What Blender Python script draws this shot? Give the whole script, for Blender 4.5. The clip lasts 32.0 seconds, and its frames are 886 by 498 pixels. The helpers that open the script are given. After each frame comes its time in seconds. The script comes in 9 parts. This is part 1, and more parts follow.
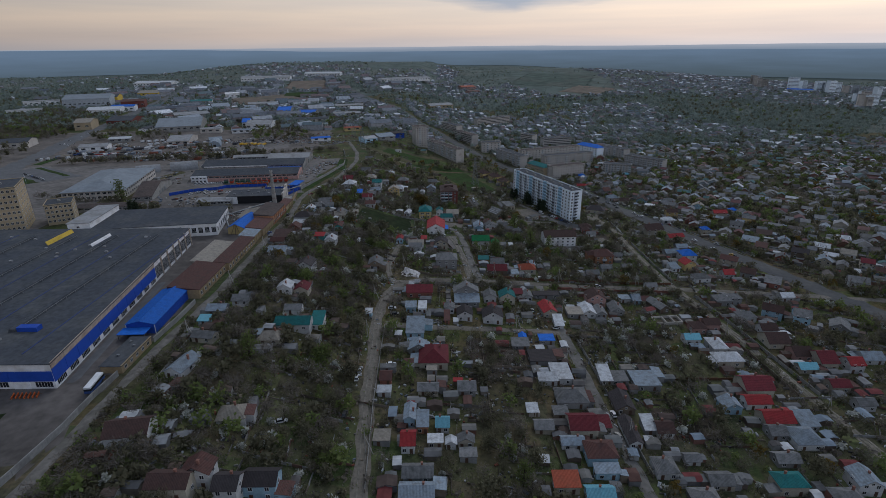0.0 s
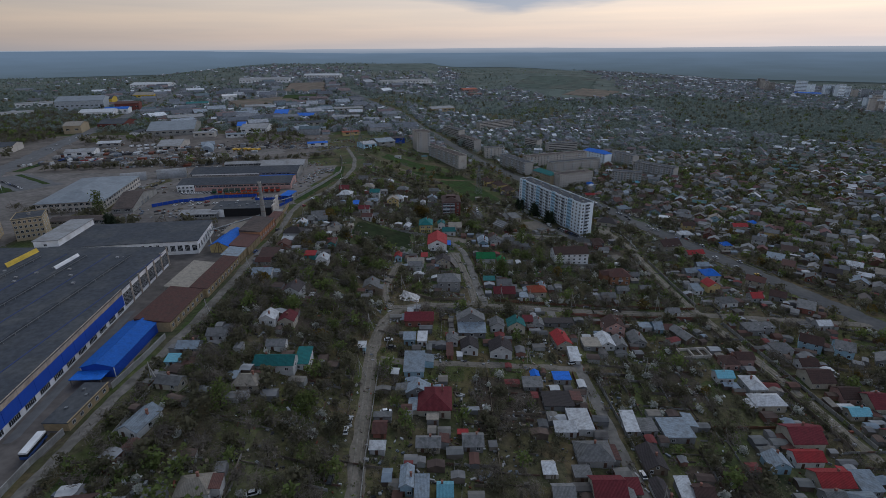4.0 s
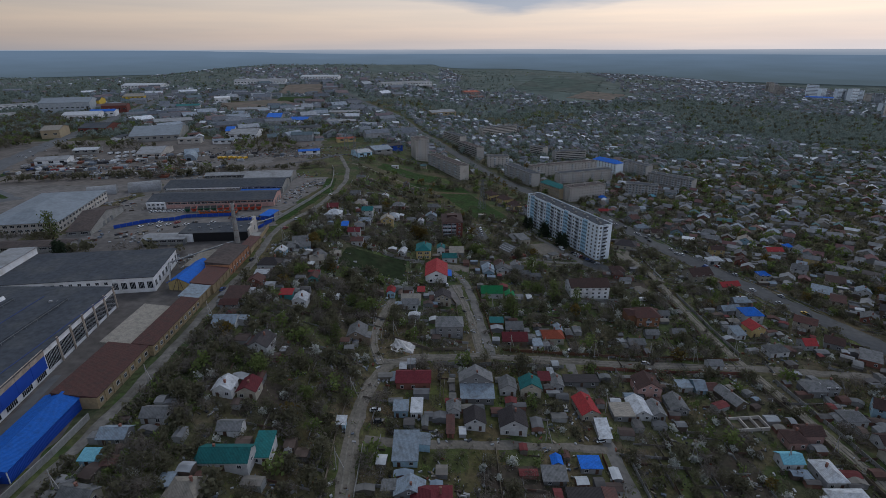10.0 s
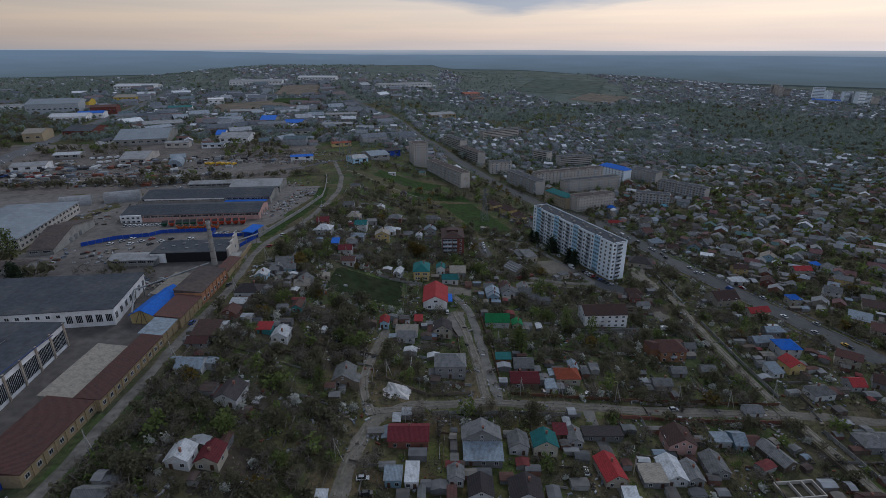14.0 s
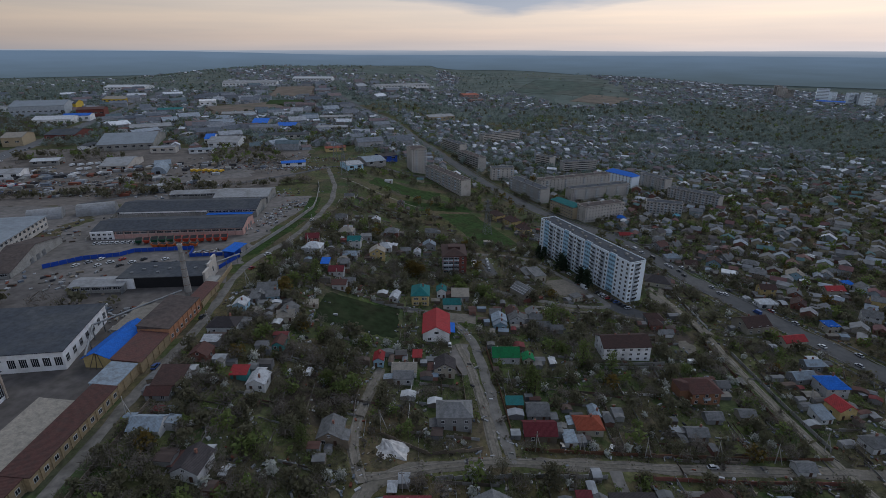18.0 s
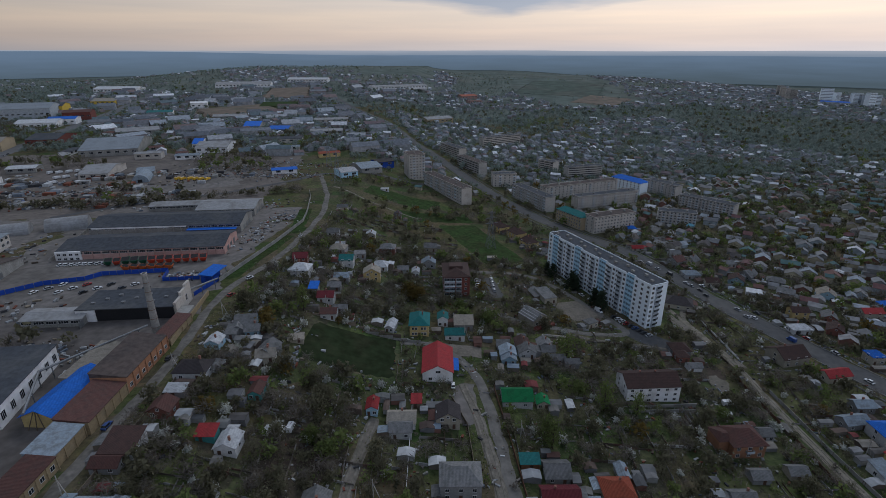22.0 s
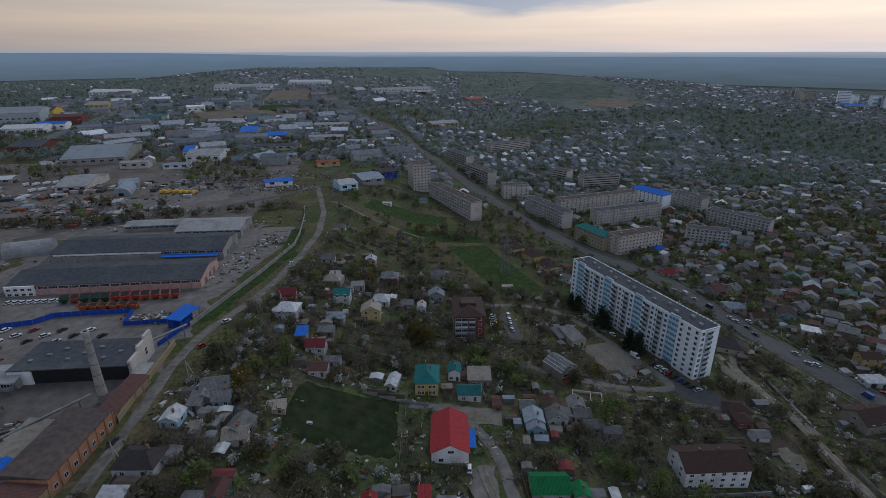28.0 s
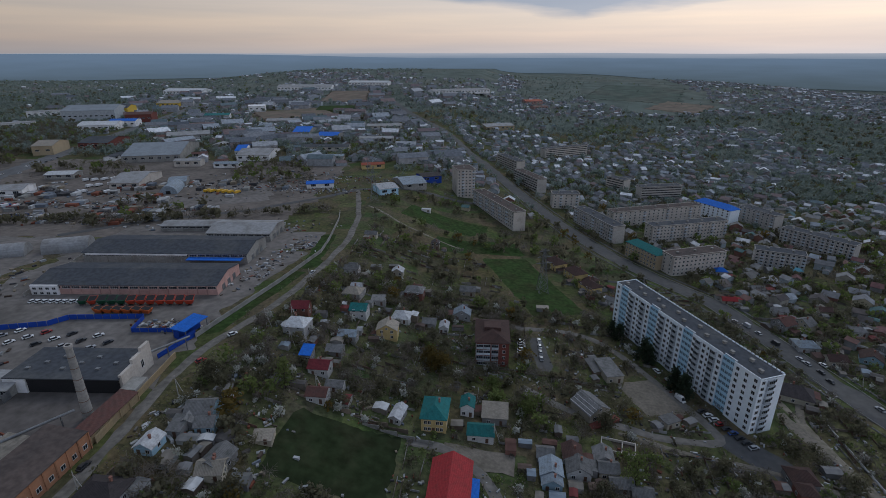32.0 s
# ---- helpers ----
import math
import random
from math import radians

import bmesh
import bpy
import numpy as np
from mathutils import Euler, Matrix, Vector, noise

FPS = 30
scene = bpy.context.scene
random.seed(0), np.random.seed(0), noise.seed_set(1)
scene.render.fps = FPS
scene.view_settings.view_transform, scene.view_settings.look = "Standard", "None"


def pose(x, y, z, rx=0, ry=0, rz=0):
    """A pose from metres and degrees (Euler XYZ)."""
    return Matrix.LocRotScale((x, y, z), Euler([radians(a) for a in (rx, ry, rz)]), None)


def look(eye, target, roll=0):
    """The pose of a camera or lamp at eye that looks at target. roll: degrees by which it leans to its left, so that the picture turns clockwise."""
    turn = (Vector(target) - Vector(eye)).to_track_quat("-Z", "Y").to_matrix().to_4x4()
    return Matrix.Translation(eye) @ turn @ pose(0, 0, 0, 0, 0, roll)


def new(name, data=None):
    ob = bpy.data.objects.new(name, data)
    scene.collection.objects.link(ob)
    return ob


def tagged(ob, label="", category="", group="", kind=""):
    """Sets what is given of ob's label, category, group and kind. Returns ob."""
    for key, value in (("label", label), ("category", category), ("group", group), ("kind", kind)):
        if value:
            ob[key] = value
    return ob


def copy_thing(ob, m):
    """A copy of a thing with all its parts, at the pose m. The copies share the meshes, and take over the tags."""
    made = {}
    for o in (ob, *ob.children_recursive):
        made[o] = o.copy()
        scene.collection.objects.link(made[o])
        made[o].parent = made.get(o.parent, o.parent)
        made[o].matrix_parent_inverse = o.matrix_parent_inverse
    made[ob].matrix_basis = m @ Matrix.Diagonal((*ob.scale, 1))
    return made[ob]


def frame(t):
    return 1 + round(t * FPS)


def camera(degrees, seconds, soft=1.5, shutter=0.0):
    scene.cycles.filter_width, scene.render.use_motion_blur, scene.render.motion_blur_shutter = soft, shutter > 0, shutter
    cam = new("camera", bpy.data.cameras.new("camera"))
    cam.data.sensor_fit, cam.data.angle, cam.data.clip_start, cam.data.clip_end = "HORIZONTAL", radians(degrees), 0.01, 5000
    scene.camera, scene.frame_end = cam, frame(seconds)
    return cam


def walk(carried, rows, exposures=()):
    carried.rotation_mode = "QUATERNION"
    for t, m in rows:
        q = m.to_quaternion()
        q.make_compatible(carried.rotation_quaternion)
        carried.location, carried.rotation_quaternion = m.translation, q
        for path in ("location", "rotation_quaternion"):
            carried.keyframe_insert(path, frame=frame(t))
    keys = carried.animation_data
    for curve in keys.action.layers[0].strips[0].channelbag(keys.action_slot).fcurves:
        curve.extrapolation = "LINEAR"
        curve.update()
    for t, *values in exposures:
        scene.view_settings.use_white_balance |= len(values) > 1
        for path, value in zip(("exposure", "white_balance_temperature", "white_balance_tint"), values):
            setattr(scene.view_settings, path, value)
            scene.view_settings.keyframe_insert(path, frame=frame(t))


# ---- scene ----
cam = camera(81.3, 32.0, 0.6)
PATH = [
    (0, (1.456, -299.321, 118.25), (1.457, -297.459, 117.519), -0.5),
    (3, (0.63, -275.963, 118.254), (0.631, -274.099, 117.528), -0.4),
    (6, (0.624, -252.608, 118.868), (0.618, -250.744, 118.143), -0.2),
    (9, (0.484, -226.725, 119.171), (0.483, -224.86, 118.448), -0.1),
    (11, (1.093, -209.328, 119.524), (1.09, -207.463, 118.802), -0.0),
    (13, (0.654, -192.391, 119.503), (0.654, -190.525, 118.782), 0.1),
    (17, (-1.264, -158.628, 119.792), (-1.255, -156.762, 119.072), 0.1),
    (19, (-2.187, -142.622, 119.779), (-2.174, -140.756, 119.06), 0.2),
    (23, (-3.866, -110.128, 120.27), (-3.843, -108.262, 119.551), -0.0),
    (25, (-4.988, -95.119, 120.536), (-4.959, -93.253, 119.817), 0.0),
    (28, (-6.768, -71.363, 120.771), (-6.761, -69.496, 120.056), 0.0),
    (29, (-4.931, -64.529, 120.912), (-4.938, -62.66, 120.201), 0.1),
    (30, (-0.688, -58.562, 120.828), (-0.709, -56.692, 120.119), 0.0),
    (31, (4.215, -53.113, 120.541), (4.159, -51.244, 119.832), 0.1),
    (31.5, (6.587, -50.313, 120.387), (6.463, -48.447, 119.678), 0.1),
    (32, (8.962, -47.325, 120.157), (8.747, -45.468, 119.446), -0.0),
]
walk(cam, [(t, look(eye, target, roll)) for t, eye, target, roll in PATH], [(0, 0.30, 6000, 8), (32, 0.30, 6000, 8)])


# ---- world, sun ----
def make_world():
    w = bpy.data.worlds.new("overcast_evening")
    scene.world = w
    w.use_nodes = True
    nt = w.node_tree
    nt.nodes.clear()
    N, L = nt.nodes.new, nt.links.new
    out, add = N("ShaderNodeOutputWorld"), N("ShaderNodeMixShader")
    bg_sky, bg_cloud = N("ShaderNodeBackground"), N("ShaderNodeBackground")
    sky = N("ShaderNodeTexSky")
    sky.sky_type = "NISHITA"
    sky.sun_disc = False
    sky.sun_elevation, sky.sun_rotation = radians(50), radians(12)
    L(sky.outputs[0], bg_sky.inputs[0])
    bg_sky.inputs[1].default_value = 0.06
    co, sep = N("ShaderNodeTexCoord"), N("ShaderNodeSeparateXYZ")
    L(co.outputs["Generated"], sep.inputs[0])
    ramp = N("ShaderNodeValToRGB")
    e = ramp.color_ramp.elements
    e[0].position, e[0].color = 0.0, (0.44, 0.39, 0.385, 1)
    e[1].position, e[1].color = 1.0, (0.68, 0.77, 0.92, 1)
    for p, c in ((0.02, (0.545, 0.425, 0.360, 1)), (0.055, (0.655, 0.51, 0.40, 1)), (0.12, (0.57, 0.50, 0.455, 1)), (0.3, (0.68, 0.735, 0.83, 1))):
        k = e.new(p)
        k.color = c
    L(sep.outputs["Z"], ramp.inputs[0])

    def math_node(op, a, b=None, clamp=False):
        n = N("ShaderNodeMath")
        n.operation, n.use_clamp = op, clamp
        for i, v in enumerate((a, b)):
            if v is None:
                continue
            if isinstance(v, (int, float)):
                n.inputs[i].default_value = v
            else:
                L(v, n.inputs[i])
        return n.outputs[0]

    mp = N("ShaderNodeMapping")
    mp.inputs["Scale"].default_value = (3.0, 3.0, 22.0)
    L(co.outputs["Generated"], mp.inputs["Vector"])
    nz = N("ShaderNodeTexNoise")
    nz.inputs["Scale"].default_value, nz.inputs["Detail"].default_value = 1.6, 6
    L(mp.outputs[0], nz.inputs["Vector"])
    # the underside of a bank of cloud: lowest ahead, rising to both sides
    side = math_node("MULTIPLY", math_node("ABSOLUTE", math_node("SUBTRACT", sep.outputs["X"], 0.13)), 0.12)
    edge = math_node("ADD", side, 0.054)
    wob = math_node("MULTIPLY", math_node("SUBTRACT", nz.outputs["Fac"], 0.5), 0.05)
    over = math_node("SUBTRACT", math_node("ADD", sep.outputs["Z"], wob), edge)
    mask = math_node("MULTIPLY", over, 60.0, True)
    mask = math_node("MULTIPLY", mask, 0.85)
    mix = N("ShaderNodeMix")
    mix.data_type = "RGBA"
    L(mask, mix.inputs[0])
    L(ramp.outputs[0], mix.inputs[6])
    mix.inputs[7].default_value = (0.24, 0.265, 0.325, 1)
    # thin streaks
    mp2 = N("ShaderNodeMapping")
    mp2.inputs["Scale"].default_value = (2.0, 2.0, 40.0)
    L(co.outputs["Generated"], mp2.inputs["Vector"])
    nz2 = N("ShaderNodeTexNoise")
    nz2.inputs["Scale"].default_value, nz2.inputs["Detail"].default_value = 1.3, 8
    L(mp2.outputs[0], nz2.inputs["Vector"])
    mul = N("ShaderNodeMix")
    mul.data_type, mul.blend_type = "RGBA", "MULTIPLY"
    mul.inputs[0].default_value = 1.0
    r2 = N("ShaderNodeValToRGB")
    r2.color_ramp.elements[0].position, r2.color_ramp.elements[0].color = 0.3, (0.88, 0.90, 0.94, 1)
    r2.color_ramp.elements[1].position, r2.color_ramp.elements[1].color = 0.7, (1.06, 1.03, 1.0, 1)
    L(nz2.outputs["Fac"], r2.inputs[0])
    L(mix.outputs[2], mul.inputs[6])
    L(r2.outputs[0], mul.inputs[7])
    # the sky is brighter towards the hidden sun, east of the view's middle
    glow = N("ShaderNodeMapRange")
    glow.inputs["From Min"].default_value, glow.inputs["From Max"].default_value = -0.75, 0.75
    glow.inputs["To Min"].default_value, glow.inputs["To Max"].default_value = 0.66, 1.56
    L(sep.outputs["X"], glow.inputs["Value"])
    L(mul.outputs[2], bg_cloud.inputs[0])
    L(glow.outputs[0], bg_cloud.inputs[1])
    add.inputs[0].default_value = 0.88  # how far cloud covers the clear sky
    L(bg_sky.outputs[0], add.inputs[1])
    L(bg_cloud.outputs[0], add.inputs[2])
    L(add.outputs[0], out.inputs[0])


make_world()
sun = new("sun", bpy.data.lights.new("sun", "SUN"))
sun.data.energy, sun.data.angle, sun.data.color = 0.6, radians(25), (1.0, 0.95, 0.88)
sun.matrix_world = look((70, 300, 280), (0, 0, 0))


# ---- materials ----
MATS = {}


def mat(name, color, rough=0.85, metal=0.0, vary=0.12, grain=1.5, stain=None, stain_scale=0.25, stain_amt=0.5, bump=0.0, ribs=0.0, rib_axis=0, rand=0.0, spec=0.3):
    """Paint or stone with grain, larger stains, and ribs where it is profiled sheet."""
    m = bpy.data.materials.new(name)
    m.use_nodes = True
    nt = m.node_tree
    N, L = nt.nodes.new, nt.links.new
    b = nt.nodes["Principled BSDF"]
    b.inputs["Roughness"].default_value, b.inputs["Metallic"].default_value = rough, metal
    b.inputs["Specular IOR Level"].default_value = spec
    co = N("ShaderNodeTexCoord")
    n1, n2 = N("ShaderNodeTexNoise"), N("ShaderNodeTexNoise")
    n1.inputs["Scale"].default_value, n1.inputs["Detail"].default_value = grain, 5
    n2.inputs["Scale"].default_value, n2.inputs["Detail"].default_value = stain_scale, 6
    L(co.outputs["Object"], n1.inputs["Vector"])
    info = N("ShaderNodeObjectInfo")
    shift = N("ShaderNodeVectorMath")
    shift.operation = "MULTIPLY_ADD"
    shift.inputs[1].default_value = (1, 1, 1)
    L(co.outputs["Object"], shift.inputs[0])
    scl = N("ShaderNodeVectorMath")
    scl.operation = "SCALE"
    scl.inputs[0].default_value = (37, 91, 17)
    L(info.outputs["Random"], scl.inputs["Scale"])
    L(scl.outputs[0], shift.inputs[2])
    L(shift.outputs[0], n2.inputs["Vector"])
    r1, r2 = N("ShaderNodeMapRange"), N("ShaderNodeMapRange")
    r1.inputs["From Min"].default_value, r1.inputs["From Max"].default_value = 0.3, 0.7
    r1.inputs["To Min"].default_value, r1.inputs["To Max"].default_value = 1 - vary, 1 + vary
    L(n1.outputs["Fac"], r1.inputs["Value"])
    r2.inputs["From Min"].default_value, r2.inputs["From Max"].default_value = 0.45, 0.75
    r2.inputs["To Max"].default_value = stain_amt
    L(n2.outputs["Fac"], r2.inputs["Value"])
    mx = N("ShaderNodeMix")
    mx.data_type = "RGBA"
    L(r2.outputs[0], mx.inputs[0])
    mx.inputs[6].default_value = (*color, 1)
    mx.inputs[7].default_value = (*(stain or [c * 0.6 for c in color]), 1)
    val = r1.outputs[0]
    if rand:
        rr = N("ShaderNodeMapRange")
        rr.inputs["To Min"].default_value, rr.inputs["To Max"].default_value = 1 - rand, 1 + rand
        L(info.outputs["Random"], rr.inputs["Value"])
        mm = N("ShaderNodeMath")
        mm.operation = "MULTIPLY"
        L(val, mm.inputs[0])
        L(rr.outputs[0], mm.inputs[1])
        val = mm.outputs[0]
    sc = N("ShaderNodeVectorMath")
    sc.operation = "SCALE"
    L(mx.outputs[2], sc.inputs[0])
    L(val, sc.inputs["Scale"])
    L(sc.outputs[0], b.inputs["Base Color"])
    if ribs:
        sp = N("ShaderNodeSeparateXYZ")
        L(co.outputs["Object"], sp.inputs[0])
        a = N("ShaderNodeMath")
        a.operation = "MULTIPLY"
        a.inputs[1].default_value = 2 * math.pi / ribs
        L(sp.outputs[rib_axis], a.inputs[0])
        s = N("ShaderNodeMath")
        s.operation = "SINE"
        L(a.outputs[0], s.inputs[0])
        bp = N("ShaderNodeBump")
        bp.inputs["Strength"].default_value, bp.inputs["Distance"].default_value = 0.5, 0.06
        L(s.outputs[0], bp.inputs["Height"])
        L(bp.outputs[0], b.inputs["Normal"])
    elif bump:
        bp = N("ShaderNodeBump")
        bp.inputs["Strength"].default_value, bp.inputs["Distance"].default_value = bump, 0.1
        L(n1.outputs["Fac"], bp.inputs["Height"])
        L(bp.outputs[0], b.inputs["Normal"])
    MATS[name] = m
    return m


ROOFS = {
    "slate": ((0.150, 0.150, 0.152), (0.07, 0.075, 0.07), "grey corrugated slate"),
    "steel": ((0.205, 0.245, 0.285), (0.12, 0.125, 0.13), "blue-grey sheet metal"),
    "white": ((0.43, 0.445, 0.465), (0.21, 0.205, 0.20), "pale galvanised sheet"),
    "cyan": ((0.13, 0.31, 0.38), (0.14, 0.30, 0.36), "light blue sheet metal"),
    "blue": ((0.020, 0.115, 0.46), (0.02, 0.09, 0.32), "bright blue sheet metal"),
    "teal": ((0.020, 0.115, 0.115), (0.02, 0.08, 0.08), "dark teal metal tile"),
    "green": ((0.015, 0.155, 0.055), (0.015, 0.10, 0.04), "bright green metal"),
    "red": ((0.25, 0.030, 0.033), (0.17, 0.03, 0.03), "red metal"),
    "maroon": ((0.120, 0.024, 0.030), (0.085, 0.02, 0.025), "dark red metal tile"),
    "orange": ((0.25, 0.062, 0.035), (0.20, 0.06, 0.035), "orange-red metal"),
    "rust": ((0.092, 0.046, 0.040), (0.062, 0.042, 0.038), "rusty red"),
    "brown": ((0.060, 0.036, 0.032), (0.04, 0.028, 0.026), "dark brown metal tile"),
    "dark": ((0.046, 0.040, 0.042), (0.032, 0.03, 0.03), "nearly black tiled"),
    "sand": ((0.25, 0.225, 0.19), (0.15, 0.14, 0.12), "sandy grey slate"),
}
WALLS = {
    "white": (0.46, 0.46, 0.46), "cream": (0.35, 0.32, 0.26), "grey": (0.21, 0.21, 0.21), "yellow": (0.50, 0.38, 0.17), "lightblue": (0.26, 0.38, 0.46),
    "brickred": (0.20, 0.085, 0.065), "pink": (0.40, 0.25, 0.22), "wood": (0.16, 0.13, 0.10), "orange": (0.30, 0.15, 0.085), "teal": (0.06, 0.22, 0.22),
}
for key, (c, s, _) in ROOFS.items():
    for ax in (0, 1):
        mat(f"roof_{key}_{'xy'[ax]}", c, 0.72 if key != "slate" else 0.9, 0.0, 0.16, 1.6, s, 0.50, 0.85, 0, 0.45, ax, 0.20, spec=0.12)
for key, c in WALLS.items():
    mat("wall_" + key, c, 0.9, 0, 0.10, 1.2, tuple(v * 0.62 for v in c), 0.3, 0.6, 0.15, rand=0.28)
mat("frame_white", (0.62, 0.62, 0.62), 0.6)
mat("door_brown", (0.09, 0.05, 0.035), 0.6)
mat("chimney_brick", (0.22, 0.11, 0.085), 0.9, vary=0.25, grain=6)
mat("concrete", (0.27, 0.265, 0.25), 0.95, vary=0.18, grain=1.0, stain=(0.14, 0.135, 0.125), stain_scale=0.12, stain_amt=0.8, bump=0.2)
mat("plaster_panel", (0.76, 0.82, 0.87), 0.9, vary=0.06, grain=0.8, stain=(0.62, 0.69, 0.75), stain_scale=0.12, stain_amt=0.6)
mat("panel_blue", (0.42, 0.62, 0.76), 0.85, vary=0.08, grain=0.9, stain=(0.36, 0.55, 0.70), stain_scale=0.2)
mat("balcony_grey", (0.42, 0.46, 0.50), 0.85, vary=0.15, grain=0.7, rand=0.25)
mat("brick_grey", (0.39, 0.37, 0.345), 0.92, vary=0.15, grain=1.2, stain=(0.29, 0.275, 0.26), stain_scale=0.15, stain_amt=0.8)
mat("brick_pale", (0.46, 0.425, 0.385), 0.92, vary=0.12, grain=1.2, stain=(0.28, 0.25, 0.22), stain_scale=0.15, stain_amt=0.7)
mat("brick_red", (0.155, 0.050, 0.040), 0.9, vary=0.2, grain=2.0, stain=(0.10, 0.035, 0.03), stain_scale=0.3)
mat("tan_stone", (0.36, 0.29, 0.19), 0.92, vary=0.10, grain=0.9, stain=(0.26, 0.21, 0.14), stain_scale=0.1, stain_amt=0.7)
mat("roof_felt", (0.056, 0.062, 0.073), 0.95, vary=0.22, grain=0.5, stain=(0.085, 0.088, 0.090), stain_scale=0.07, stain_amt=0.9, bump=0.15, spec=0.15)
mat("roof_felt_brown", (0.085, 0.068, 0.062), 0.95, vary=0.22, grain=0.6, stain=(0.05, 0.045, 0.045), stain_scale=0.1, stain_amt=0.9, spec=0.15)
mat("roof_light", (0.25, 0.255, 0.262), 0.85, vary=0.16, grain=0.6, stain=(0.15, 0.143, 0.135), stain_scale=0.12, stain_amt=0.85, ribs=0.8, rib_axis=0)
mat("factory_blue", (0.018, 0.065, 0.36), 0.6, vary=0.08, grain=0.6, stain=(0.02, 0.05, 0.26), stain_scale=0.15, ribs=0.5, rib_axis=1, spec=0.2)
mat("factory_white", (0.70, 0.70, 0.71), 0.75, vary=0.07, grain=0.8, stain=(0.40, 0.38, 0.35), stain_scale=0.2, stain_amt=0.8)
mat("ochre_wall", (0.30, 0.225, 0.13), 0.92, vary=0.14, grain=1.0, stain=(0.25, 0.20, 0.13), stain_scale=0.2, stain_amt=0.8)
mat("parapet_tan", (0.34, 0.29, 0.24), 0.95, vary=0.2, grain=0.8, stain=(0.20, 0.15, 0.12), stain_scale=0.2, stain_amt=0.9)
mat("gutter_blue", (0.03, 0.05, 0.14), 0.8)
mat("yellow_paint", (0.55, 0.38, 0.05), 0.7)
mat("steel_grey", (0.20, 0.21, 0.22), 0.55, 0.6, vary=0.2)
mat("dark_interior", (0.018, 0.018, 0.02), 0.95)
mat("wood_pole", (0.13, 0.10, 0.075), 0.9, vary=0.25)
mat("pole_concrete", (0.34, 0.33, 0.31), 0.95, vary=0.15, grain=2.0)
mat("rusty_steel", (0.13, 0.065, 0.04), 0.85, 0.2, vary=0.3, grain=3)
mat("asphalt", (0.066, 0.067, 0.069), 0.95, vary=0.16, grain=0.35, stain=(0.10, 0.096, 0.09), stain_scale=0.05, stain_amt=0.9, bump=0.1)
mat("asphalt_pale", (0.105, 0.107, 0.112), 0.95, vary=0.16, grain=0.3, stain=(0.075, 0.075, 0.077), stain_scale=0.05, stain_amt=0.8)
mat("yard_earth", (0.125, 0.108, 0.096), 0.98, vary=0.25, grain=0.2, stain=(0.060, 0.053, 0.046), stain_scale=0.03, stain_amt=0.95, bump=0.2)
mat("hip_steel", (0.20, 0.225, 0.25), 0.8, vary=0.12, grain=0.4, stain=(0.15, 0.17, 0.19), stain_scale=0.1, stain_amt=0.8, ribs=0.8, spec=0.2)
mat("dirt_road", (0.146, 0.130, 0.110), 0.98, vary=0.22, grain=0.8, stain=(0.098, 0.090, 0.070), stain_scale=0.12, stain_amt=0.85, bump=0.2)
mat("sand_track", (0.185, 0.165, 0.135), 0.98, vary=0.22, grain=0.5, stain=(0.075, 0.07, 0.045), stain_scale=0.2, stain_amt=1.0, bump=0.2)
mat("yard_gravel", (0.142, 0.130, 0.122), 0.98, vary=0.26, grain=0.25, stain=(0.085, 0.078, 0.070), stain_scale=0.04, stain_amt=0.9, bump=0.2)
mat("yard_dark", (0.098, 0.088, 0.083), 0.98, vary=0.26, grain=0.3, stain=(0.060, 0.054, 0.050), stain_scale=0.06, stain_amt=0.95, bump=0.2)
mat("rut_pale", (0.165, 0.150, 0.128), 0.98, vary=0.3, grain=0.6, stain=(0.085, 0.08, 0.06), stain_scale=0.25, stain_amt=1.0, bump=0.2)
mat("lane_grey", (0.140, 0.132, 0.122), 0.97, vary=0.2, grain=0.4, stain=(0.095, 0.09, 0.082), stain_scale=0.1, stain_amt=0.9, bump=0.1)
mat("lane_dust", (0.140, 0.130, 0.118), 0.98, vary=0.3, grain=0.5, stain=(0.072, 0.068, 0.056), stain_scale=0.12, stain_amt=0.95, bump=0.2)
mat("soil", (0.060, 0.046, 0.036), 1.0, vary=0.3, grain=0.6, stain=(0.035, 0.038, 0.02), stain_scale=0.15, stain_amt=0.9, bump=0.3)
mat("lawn", (0.034, 0.058, 0.019), 1.0, vary=0.35, grain=0.35, stain=(0.036, 0.038, 0.018), stain_scale=0.07, stain_amt=0.9, bump=0.5, spec=0.05)
mat("lawn_dark", (0.021, 0.030, 0.014), 1.0, vary=0.35, grain=0.25, stain=(0.034, 0.036, 0.02), stain_scale=0.08, stain_amt=0.9, bump=0.4, spec=0.05)
mat("lime_white", (0.50, 0.48, 0.46), 0.95, vary=0.2, grain=0.9, stain=(0.30, 0.27, 0.25), stain_scale=0.35, stain_amt=0.8, bump=0.5)
mat("bare_earth", (0.135, 0.104, 0.080), 0.98, vary=0.25, grain=0.05, stain=(0.088, 0.086, 0.06), stain_scale=0.03, stain_amt=0.9)
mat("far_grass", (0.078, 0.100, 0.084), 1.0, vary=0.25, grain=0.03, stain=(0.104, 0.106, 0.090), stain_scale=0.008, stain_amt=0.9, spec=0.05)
mat("tyre", (0.02, 0.02, 0.02), 0.9)
mat("bark", (0.055, 0.043, 0.034), 0.95, vary=0.3, grain=3)
